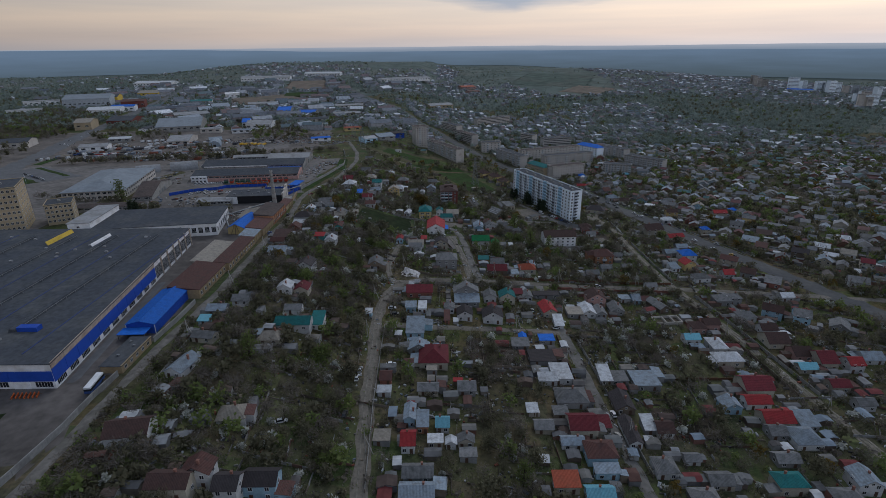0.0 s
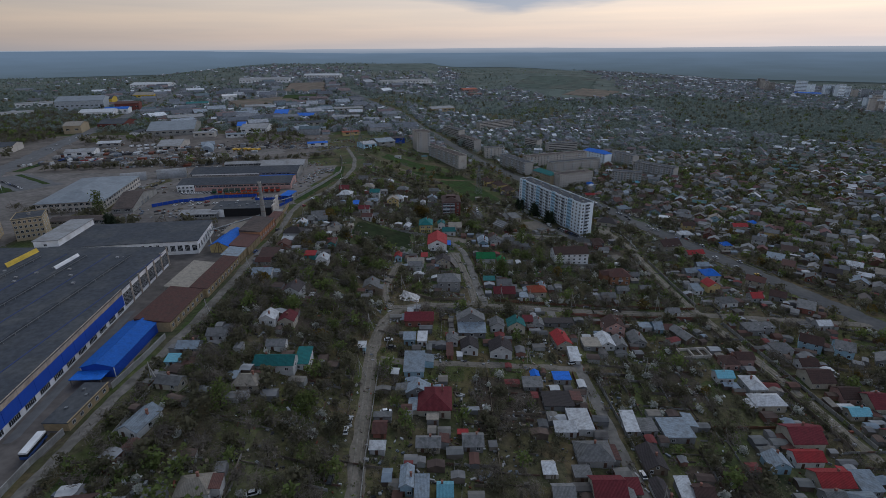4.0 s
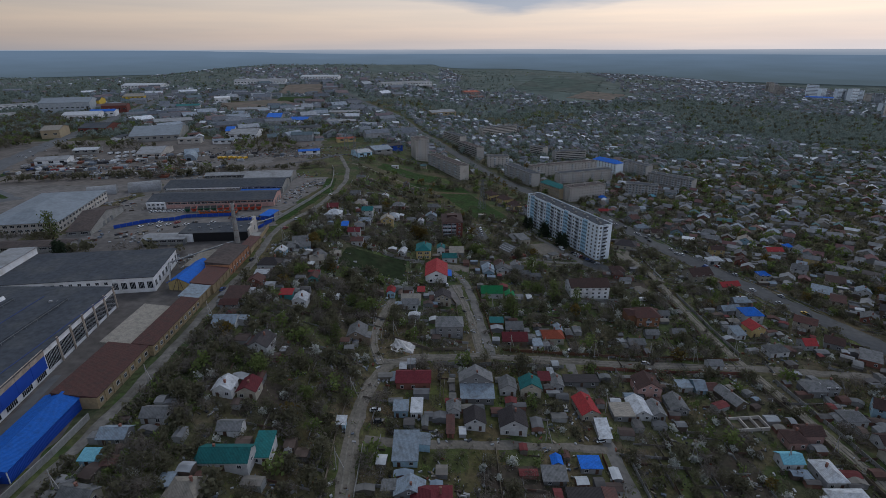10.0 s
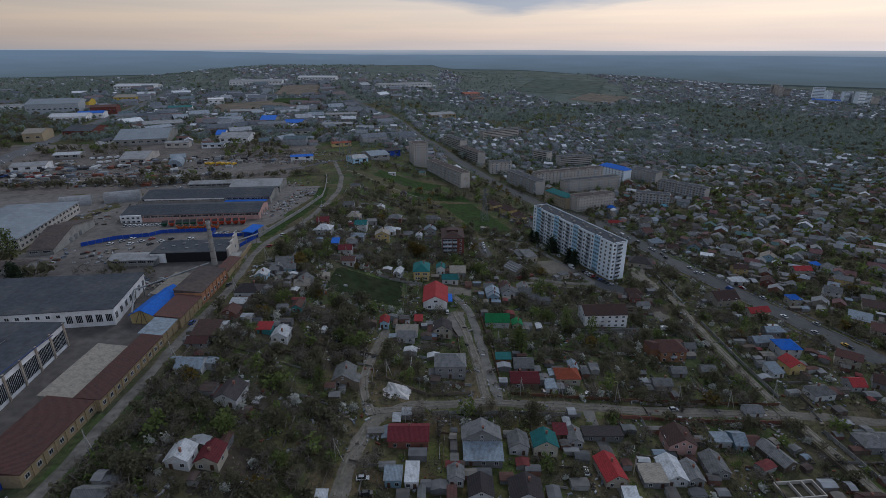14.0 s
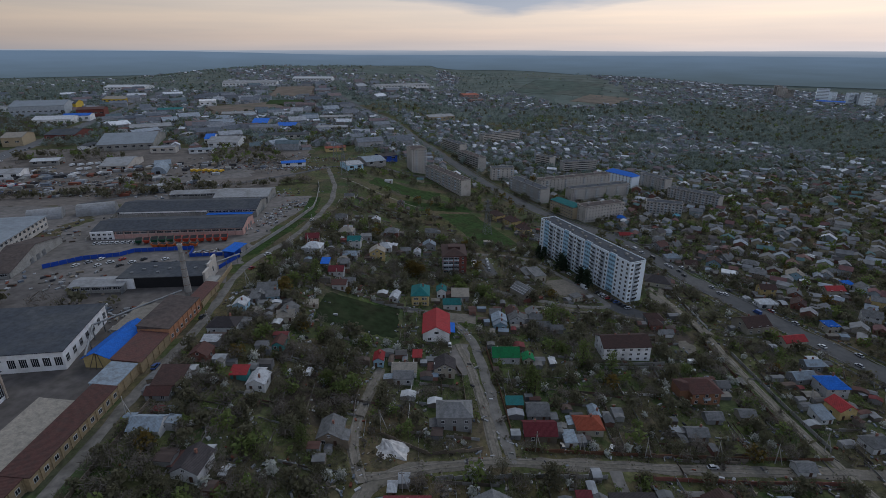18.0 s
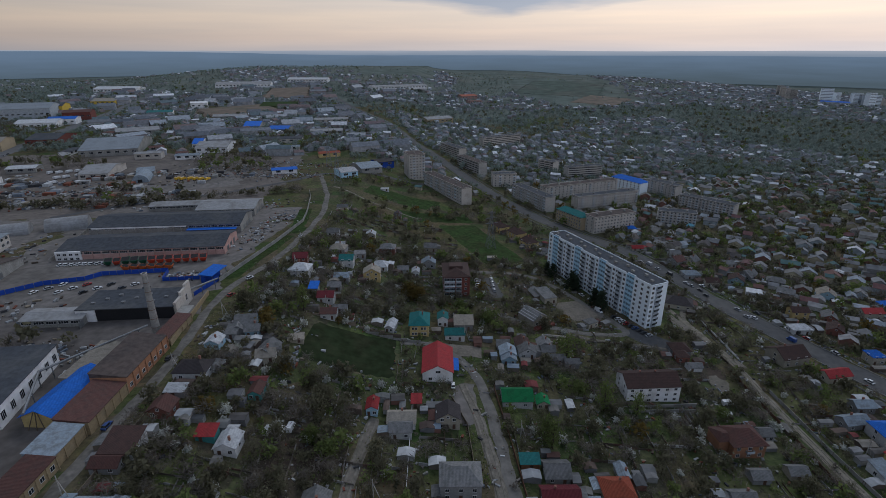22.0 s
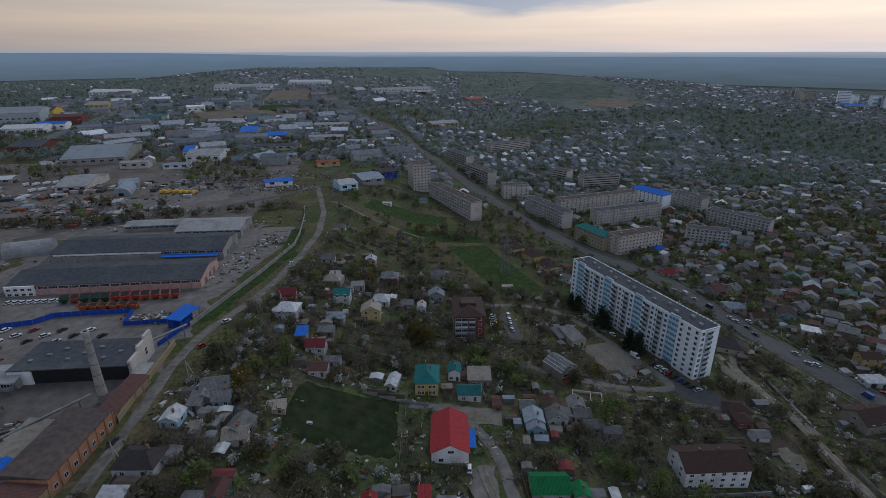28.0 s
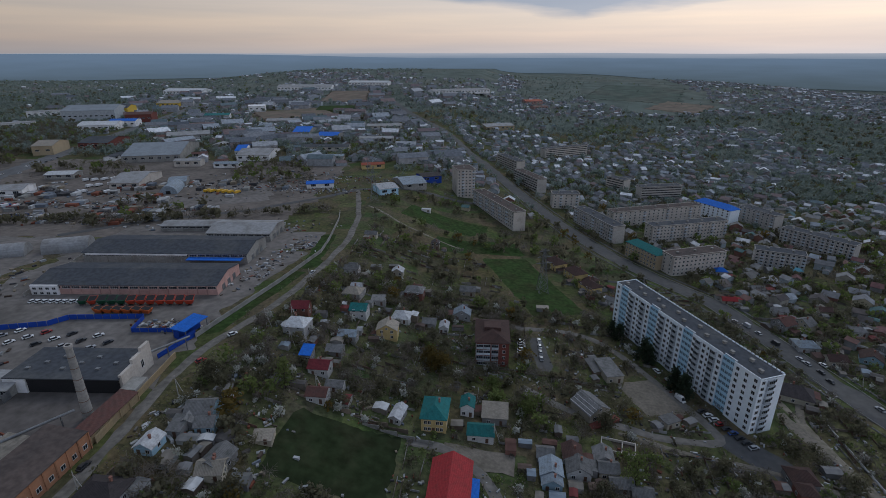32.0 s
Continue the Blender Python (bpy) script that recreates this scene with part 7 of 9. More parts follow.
house(217.9, 241.4, 7.6, 6.0, 4, 0, "H", "slate", "white")
house(-53.2, 244.4, 6.8, 6.0, 3.5, 0, "g", "white", "cream")
house(80.9, 256.5, 6.0, 5.3, 4, -35, "G", "slate", "white")
house(184.9, 263.1, 8.3, 6.0, 4, 0, "G", "slate", "white")
house(213.7, 267.5, 7.6, 6.0, 4, 0, "G", "brown", "cream")
house(70.5, 275.3, 13.0, 9.8, 5, -62, "H", "brown", "yellow")
house(160.1, 276.7, 9.1, 5.3, 3, 0, "G", "red", "cream")
house(73.3, 287.1, 9.1, 6.8, 4, -40, "H", "brown", "yellow")
house(-38.2, 311.0, 6.0, 7.0, 5, 0, "g", "dark", "wood")
house(-57.0, 392.0, 8.0, 4.0, 3, 0, "F", "white", "white")
house(-82.0, 293.2, 8.3, 5.3, 3.5, 0, "G", "slate", "cream")
house(63.3, 294.4, 13.8, 10.6, 6.4, -62, "H", "brown", "yellow")
house(188.0, 300.5, 8.3, 5.3, 3, 0, "G", "slate", "white")
house(51.2, 310.9, 13.8, 9.8, 6, -62, "H", "brown", "yellow")
house(174.5, 330.1, 8.3, 6.8, 4, 0, "H", "blue", "white")
house(233.1, 339.8, 6.8, 5.3, 4, 0, "H", "cyan", "cream")
house(147.0, 170.0, 16.0, 11.0, 4, -22, "H", "dark", "cream")


def bare_walls(x, y, w, d, h, rot, cross):
    """Roofless walls of a house that was never finished."""
    ob = empty("unfinished_house", x, y, gz(x, y), rot, "roofless unfinished house of pale bare block walls", "house")
    claim(x, y, w, d, rot, 1)
    t = 0.35
    for a, b, c, e in ((-w / 2, w / 2, -d / 2, -d / 2 + t), (-w / 2, w / 2, d / 2 - t, d / 2), (-w / 2, -w / 2 + t, -d / 2 + t, d / 2 - t), (w / 2 - t, w / 2, -d / 2 + t, d / 2 - t)):
        part("wall", Shape().box(a, b, c, e, -1.5, h).mesh("wall", "brick_pale"), ob)
    for k in cross:
        part("wall", Shape().box(w * k, w * k + t, -d / 2 + t, d / 2 - t, -1.5, h - 0.2).mesh("wall", "brick_pale"), ob, "bare inner wall")
    part("earth_floor", Shape().box(-w / 2 + t, w / 2 - t, -d / 2 + t, d / 2 - t, -0.2, 0.12).mesh("earth_floor", "soil"), ob, "bare earth floor")


bare_walls(127.5, -43.5, 15.0, 7.5, 1.5, 5, (-0.12, 0.2))
bare_walls(37.5, -127.5, 4.5, 7.0, 1.8, 4, ())
bare_walls(58.0, 119.0, 13.0, 7.0, 1.2, -12, (0.1,))


# ---- more houses along the streets ----
NEAR = [0]


def street_house(x, y, rot, rng):
    w, d = rng.uniform(7.5, 11.5), rng.uniform(6.5, 9.5)
    h = rng.choice((3, 3.2, 3.4, 3.6, 4, 5, 5.5))
    kind = rng.choice("GGGgggHHSF")
    if h > 4.5 and kind in "SF":
        kind = "G"
    roof = rng.choice(["slate"] * 9 + ["steel"] * 3 + ["white"] * 2 + ["brown"] * 2 + ["maroon", "rust", "rust", "dark", "sand", "sand", "teal"])
    wall = rng.choice(["white"] * 4 + ["cream"] * 3 + ["grey"] * 3 + ["brickred", "wood", "lightblue", "yellow"])
    house(x, y, round(w, 1), round(d, 1), h, rot, kind, roof, wall)
    NEAR[0] += 1


def far_house_arrays():
    """Houses too far off to be told apart: walls and gabled roofs joined."""
    rng = random.Random(77)
    V, Q, M = [], [], []

    def add(x, y, w, d, h, rot, flip):
        c, s = math.cos(rot), math.sin(rot)
        r, z = (w if flip else d) * (0.27 if h > 2.6 else 0.12), gz(x, y)
        X, Y, o = w / 2, d / 2, 0.45 if h > 2.6 else 0.15

        def tf(u, v, k):
            return (x + u * c - v * s, y + u * s + v * c, z + k)

        n = len(V)
        V.extend([tf(-X, -Y, -1.5), tf(X, -Y, -1.5), tf(X, Y, -1.5), tf(-X, Y, -1.5), tf(-X, -Y, h), tf(X, -Y, h), tf(X, Y, h), tf(-X, Y, h)])
        if flip:
            V.extend([tf(0, -Y, h + r), tf(0, Y, h + r), tf(0, -Y, h), tf(0, Y, h)])
            Q.extend([(n, n + 1, n + 5, n + 4), (n + 1, n + 2, n + 6, n + 5), (n + 2, n + 3, n + 7, n + 6), (n + 3, n, n + 4, n + 7), (n + 4, n + 10, n + 5, n + 8), (n + 6, n + 11, n + 7, n + 9)])
        else:
            V.extend([tf(-X, 0, h + r), tf(X, 0, h + r), tf(-X, 0, h), tf(X, 0, h)])
            Q.extend([(n, n + 1, n + 5, n + 4), (n + 1, n + 2, n + 6, n + 5), (n + 2, n + 3, n + 7, n + 6), (n + 3, n, n + 4, n + 7), (n + 5, n + 11, n + 6, n + 9), (n + 7, n + 10, n + 4, n + 8)])
        M.extend([0] * 6)
        n = len(V)
        t = 0.15
        X, Y = X + o, Y + o
        e = h - o * 0.5
        for k in (0, t):
            if flip:
                V.extend([tf(-X, -Y, e + k), tf(0, -Y, h + r + k), tf(0, Y, h + r + k), tf(-X, Y, e + k), tf(X, -Y, e + k), tf(X, Y, e + k)])
            else:
                V.extend([tf(-X, -Y, e + k), tf(-X, 0, h + r + k), tf(X, 0, h + r + k), tf(X, -Y, e + k), tf(-X, Y, e + k), tf(X, Y, e + k)])
        a = n + 6
        Q.extend([(a, a + 1, a + 2, a + 3), (a + 1, a + 4, a + 5, a + 2), (n, n + 3, n + 2, n + 1), (n + 1, n + 2, n + 5, n + 4)])
        Q.extend([(n, n + 1, a + 1, a), (n + 1, n + 4, a + 4, a + 1), (n + 4, n + 5, a + 5, a + 4), (n + 5, n + 2, a + 2, a + 5), (n + 2, n + 3, a + 3, a + 2), (n + 3, n, a, a + 3)])
        M.extend([1] * 10)

    return V, Q, M, add, rng


def inside(poly, x, y):
    """Whether a point of the plan lies in a ring of corners."""
    hit = False
    for (x0, y0), (x1, y1) in zip(poly, poly[1:] + poly[:1]):
        if (y0 > y) != (y1 > y) and x < x0 + (x1 - x0) * (y - y0) / (y1 - y0):
            hit = not hit
    return hit


GULLY = [(520, 930), (540, 1250), (726, 1350), (790, 1210), (920, 1100), (1150, 960), (1000, 720), (800, 600), (640, 660), (590, 740), (548, 830)]
SPURS = [[(361, 930), (429, 892), (400, 800), (330, 810)], [(368, 672), (351, 560), (425, 552), (460, 609), (431, 674)], [(240, 1180), (300, 1250), (540, 1250), (520, 1130), (380, 1140)]]
HILLSIDE = [(305, 2250), (601, 2250), (640, 1725), (566, 1413), (371, 1270), (213, 1508)]
HILLWOOD = [(40, 1560), (144, 1490), (213, 1508), (330, 2000), (420, 2260), (60, 2260)]
CRESTWOOD = [(420, 2260), (420, 2130), (700, 2160), (1300, 2100), (2000, 1900), (2000, 2260)]


def woodland_at(x, y):
    """The wooded gully on the east slope, its side valleys and the woods on the hill."""
    u, v = x + 45 * noise.noise((x * 0.009, y * 0.009, 2)), y + 45 * noise.noise((x * 0.009, y * 0.009, 4))
    return x > 30 and (inside(GULLY, u, v) or inside(HILLWOOD, u, v) or inside(CRESTWOOD, u, v) or any(inside(q, u, v) for q in SPURS))


def open_hill(x, y):
    """Bare grass and plough land: the hillside beyond the gully, two brown mounds, the fields along the far road."""
    u, v = x + 50 * noise.noise((x * 0.006, y * 0.006, 12)), y + 50 * noise.noise((x * 0.006, y * 0.006, 14))
    return inside(HILLSIDE, u, v) or (-310 < u < -20 and v > 1760)


def west_wood(x, y):
    """Woods and fields on the far left of the town."""
    n = noise.noise((x * 0.004, y * 0.004, 21))
    return x < -0.42 * y and y > 1330 + 160 * n or x < -0.78 * y and y > 620 + 200 * n or x < -560 - 0.17 * (y - 530) and 440 < y < 800 + 100 * n or y > 1900 + 130 * n and x < -60


def town():
    """Fills the streets. The nearest houses are things of their own, the others one joined mass."""
    V, Q, M, add, rng = far_house_arrays()
    V2, Q2, M2, add2, rng2 = far_house_arrays()
    near = []
    for i in range(-9, 70):
        for j in range(-18, 53):
            x, y = i * 13.8 + rng.uniform(-5, 5), j * 16.6 + rng.uniform(-6, 6) + (i % 2) * 6
            rot = 0.0
            if x > 170:
                rot = -0.55
            if y > 210 and x > 20:
                rot = -1.1 if x < 220 else -0.6
            if x < 168 and y < 150 and not (x > 135 and y < -10):
                continue
            if 40 < y < 420 and x < 243 - 0.36 * y and not (x < -38 and 120 < y < 240):
                continue
            if x < -92 or (x < -30 and y > 420) or y < -250 or not free(x, y, 7):
                continue
            if -105 < x < -40 and -180 < y < -95 and rng.random() < 0.85:
                continue
            if -100 < x < -36 and y < 70 and rng.random() < 0.55:
                continue
            if woodland_at(x, y):
                continue
            gap = 0.5 + 0.5 * noise.noise((x * 0.012, y * 0.012, 7))
            if rng.random() < (0.24 if gap > 0.3 else 0.65):
                continue
            dist = math.hypot(x, y - 0.6 * max(-200, min(60, y)))
            near.append((math.hypot(x - 30, (y - 20) * 0.9), x, y, rot + rng.uniform(-0.1, 0.1)))
    near.sort()
    for k, (_, x, y, rot) in enumerate(near):
        if not free(x, y, 5):
            continue
        if k < 95:
            street_house(round(x, 1), round(y, 1), round(math.degrees(rot)), rng)
            if rng.random() < 0.5:
                u, v = x + rng.uniform(-9, 9), y + rng.choice((-1, 1)) * rng.uniform(8, 10)
                if free(u, v, 3):
                    house(round(u, 1), round(v, 1), round(rng.uniform(4, 6), 1), round(rng.uniform(3.5, 5), 1), 2.5, round(math.degrees(rot)), rng.choice("SSFG"), rng.choice(("slate", "slate", "rust", "steel", "white", "sand")), rng.choice(("wood", "grey", "white", "brickred")))
        else:
            w, d = rng.uniform(5.5, 12.5), rng.uniform(5, 8.5)
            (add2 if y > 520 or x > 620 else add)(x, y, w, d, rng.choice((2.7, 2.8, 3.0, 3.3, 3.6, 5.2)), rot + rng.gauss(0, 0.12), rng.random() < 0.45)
            claim(x, y, w, d, math.degrees(rot), 0)
            if rng.random() < 0.6:
                add(x + rng.uniform(-7, 7), y + rng.choice((-9, 9)), rng.uniform(4, 6), rng.uniform(3, 5), 2.5, rot, rng.random() < 0.5)
    # the wider town
    for k in range(11500):
        y = 540 + 1660 * rng.random() ** 0.9
        x = rng.uniform(-0.95 * y - 100, 0.95 * y + 150)
        u = noise.noise((x * 0.0032, y * 0.0032, 3))
        west = x < -0.25 * y
        if u < -0.26 and not west and rng.random() < 0.9:
            continue
        if woodland_at(x, y) or open_hill(x, y):
            continue
        if west_wood(x, y) and rng.random() < 0.95:
            continue
        if -330 < x + 0.1 * (y - 1200) < 40 and y > 1480 and rng.random() < 0.7:
            continue
        if west and y < 700 and rng.random() < 0.35:
            continue
        big = x < -0.1 * y and y < 1500 and rng.random() < 0.10
        w, d = (rng.uniform(20, 45), rng.uniform(12, 24)) if big else (rng.uniform(7, 12.5), rng.uniform(6, 9.5))
        if abs(x + 0.37 * (y - 660) + 14) < 16 or not free(x, y, 6):
            continue
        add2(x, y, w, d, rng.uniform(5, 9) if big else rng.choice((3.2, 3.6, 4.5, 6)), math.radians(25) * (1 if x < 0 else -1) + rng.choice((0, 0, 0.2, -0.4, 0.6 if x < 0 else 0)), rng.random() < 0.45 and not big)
    me = quick_mesh("town_houses", np.array(V2), np.array(Q2), ["hazed_walls", "hazed_roofs"], np.array(M2))
    tagged(new("town_houses", me), "distant sea of small town houses with painted haze", "houses", kind="stuff")
    # closer rows of small houses east of the avenue
    for _ in range(5200):
        x, y = rng.uniform(150, 760), rng.uniform(-150, 560)
        if x < 262 - 0.36 * y or x > 1.25 * (y + 330) or woodland_at(x, y) or not free(x, y, 3) or noise.noise((x * 0.011, y * 0.011, 23)) > 0.2:
            continue
        w, d = rng.uniform(5, 9.5), rng.uniform(4.5, 7)
        rot = -0.55 if y < 210 or x > 220 else -1.1
        add(x, y, w, d, rng.choice((2.6, 2.8, 3.0, 3.3, 4.6)), rot + rng.gauss(0, 0.1) + rng.choice((0, 0, math.pi / 2)), rng.random() < 0.45)
        claim(x, y, w, d, math.degrees(rot), 0)
    VS, QS, MS, shed, rng3 = far_house_arrays()
    for hx, hy, w, d, rot in HOMES:
        c, k = math.cos(radians(rot)), math.sin(radians(rot))
        sparse = hy > 110 and hx < 60
        for _ in range(rng.choice((1, 2, 2)) if sparse else rng.choice((3, 4, 5, 6))):
            u, v = rng.uniform(2.4, 6.5), rng.uniform(2.2, 4.6)
            side = rng.randrange(4)
            gap = rng.choice((1.7, 1.8, 2.2, 3.5, 6.5))
            px = (w / 2 + u / 2 + gap) * (1 if side == 0 else -1) if side < 2 else rng.uniform(-w / 2 - 2, w / 2 + 2)
            py = rng.uniform(-d / 2 - 2, d / 2 + 2) if side < 2 else (d / 2 + v / 2 + gap) * (1 if side == 2 else -1)
            x, y = hx + px * c - py * k, hy + px * k + py * c
            if free(x, y, 0):
                shed(x, y, u, v, rng.uniform(1.7, 2.5), radians(rot + rng.choice((0, 0, 0, 90, 3, -5))), rng.random() < 0.3)
                claim(x, y, u, v, rot, 0)
    me = quick_mesh("garden_sheds", np.array(VS), np.array(QS), ["shed_walls", "shed_roofs"], np.array(MS))
    tagged(new("garden_sheds", me), "patched sheds and outhouses crowded round the houses", "sheds", kind="stuff")
    me = quick_mesh("town_houses", np.array(V), np.array(Q), ["far_walls", "far_roofs"], np.array(M))
    tagged(new("town_houses", me), "wide spread of small town houses with mixed roofs", "houses", kind="stuff")


town()


# ---- trees and shrubs ----
def tree_template(seed, kind):
    """Trunk with limbs, and a crown of many small clumps; returns (trunk shape, crown verts, crown quads)."""
    rng = random.Random(seed)
    trunk = Shape()
    tall = {"poplar": 13, "conifer": 10, "bush": 2.6, "orchard": 4.6, "broad": 8.5, "twig": 7.0}[kind] * rng.uniform(0.85, 1.15)
    top = Vector((rng.uniform(-0.3, 0.3), rng.uniform(-0.3, 0.3), tall * 0.8))
    fork = tall * (0.12 if kind in ("bush", "orchard") else 0.25)
    r = 0.035 * tall
    trunk.rod((0, 0, -0.6), (top.x * 0.3, top.y * 0.3, fork), r, r * 0.75, 6)
    trunk.rod((top.x * 0.3, top.y * 0.3, fork), top, r * 0.75, r * 0.2, 5)
    spots = []
    n = {"poplar": 22, "conifer": 26, "bush": 9, "orchard": 13, "broad": 20, "twig": 18}[kind]
    for i in range(n):
        k = (i + 0.5) / n
        a = i * 2.4 + rng.uniform(-0.5, 0.5)
        if kind == "conifer":
            z, out = tall * (0.1 + 0.88 * k), tall * 0.26 * (1.02 - k)
        elif kind == "poplar":
            z, out = tall * (0.12 + 0.86 * k), tall * 0.13 * (0.5 + math.sin(math.pi * min(1, k + 0.1))) * rng.uniform(0.5, 1)
        else:
            z = tall * (0.32 + 0.64 * k)
            out = tall * 0.44 * math.sqrt(max(0.05, 1 - (2 * k - 0.75) ** 2 * 0.75)) * rng.uniform(0.35, 1.05)
        tip = Vector((math.cos(a) * out, math.sin(a) * out, z))
        spots.append(tip)
        if i % 2 == 0:
            base = Vector((top.x * 0.5 * k, top.y * 0.5 * k, max(fork, z * 0.62)))
            trunk.rod(base, tip, r * 0.32, r * 0.07, 4)
    V, Q = [], []
    per = {"poplar": 26, "conifer": 24, "bush": 26, "orchard": 28, "broad": 34, "twig": 30}[kind]
    size = {"poplar": 0.42, "conifer": 0.46, "bush": 0.24, "orchard": 0.32, "broad": 0.46, "twig": 0.55}[kind]
    spread = tall * {"poplar": 0.075, "conifer": 0.075, "bush": 0.22, "orchard": 0.17, "broad": 0.15, "twig": 0.17}[kind]
    for tip in spots:
        for _ in range(per):
            c = tip + Vector((rng.gauss(0, 1), rng.gauss(0, 1), rng.gauss(0, 0.8))) * spread
            s = size * rng.uniform(0.5, 1.25)
            u = Vector((rng.gauss(0, 1), rng.gauss(0, 1), rng.gauss(0, 1))).normalized()
            v = u.orthogonal().normalized()
            v.rotate(Matrix.Rotation(rng.uniform(0, 6.3), 3, u))
            w = u.cross(v)
            if kind == "twig":
                w, v = w * 0.16, v * 1.5
            m = len(V)
            V += [c - v * s - w * s * 0.6, c + w * s * 0.9 - v * s * 0.2, c + v * s + w * s * 0.3, c - w * s * 0.8 + v * s * 0.3]
            Q.append((m, m + 1, m + 2, m + 3))
    return trunk, np.array([tuple(p) for p in V]), np.array(Q)


TREES = {}
KINDS = [("broad", "leaf_fresh", "broad-leaved tree in fresh spring leaf"), ("broad", "leaf_dull", "broad-leaved tree with sparse olive leaves"), ("twig", "leaf_twig", "bare grey-brown tree with fine twigs"), ("orchard", "leaf_blossom", "small fruit tree in white blossom"), ("orchard", "leaf_dull", "small fruit tree just coming into leaf"), ("conifer", "leaf_conifer", "dark green spruce tree beside the flats"), ("poplar", "leaf_fresh", "slender poplar in fresh leaf"), ("twig", "leaf_dull", "half-bare tree with olive buds"), ("broad", "leaf_ochre", "tree with ochre-yellow young leaves"), ("bush", "leaf_dull", "low shrub with dull olive leaves"), ("bush", "leaf_fresh", "low shrub in fresh green leaf"), ("bush", "leaf_twig", "low bare shrub with brown twigs")]
for n, (kind, leaf, label) in enumerate(KINDS):
    TREES[n] = (*tree_template(40 + n, kind), leaf, label, kind)
ONE = {}


def tree(n, x, y, size=1.0):
    trunk, V, Q, leaf, label, kind = TREES[n]
    m = pose(x, y, gz(x, y), 0, 0, (x * 37 + y * 11) % 360) @ Matrix.Scale(size, 4)
    if n in ONE:
        ob = copy_thing(ONE[n], pose(x, y, gz(x, y), 0, 0, (x * 37 + y * 11) % 360))
        ob.scale = (size,) * 3
    else:
        ob = ONE[n] = empty("shrub" if kind == "bush" else "tree", 0, 0, 0, 0, label, "shrub" if kind == "bush" else "tree", "garden trees")
        part("trunk", trunk.mesh("trunk", "bark"), ob)
        part("crown", quick_mesh("crown", V, Q, [leaf]), ob)
        ob.matrix_basis = m
    return ob


class Mass:
    """Many plants of one leaf joined into one mesh."""

    def __init__(self):
        self.V, self.Q, self.n = [], [], 0

    def add(self, V, Q, x, y, z, s, a):
        c, k = math.cos(a), math.sin(a)
        R = np.array([[c, -k, 0], [k, c, 0], [0, 0, 1]]) * s
        self.V.append(V @ R.T + (x, y, z))
        self.Q.append(Q + self.n)
        self.n += len(V)


def thin(n, keep, grow, seed=0):
    """A lighter version of a crown for plants farther off."""
    V, Q = TREES[n][1], TREES[n][2]
    rs = np.random.RandomState(seed)
    pick = np.sort(rs.choice(len(Q), keep, replace=False))
    W = V.reshape(-1, 4, 3)[pick]
    mid = W.mean(1, keepdims=True)
    W = mid + (W - mid) * grow
    return W.reshape(-1, 3), np.arange(keep * 4).reshape(-1, 4)


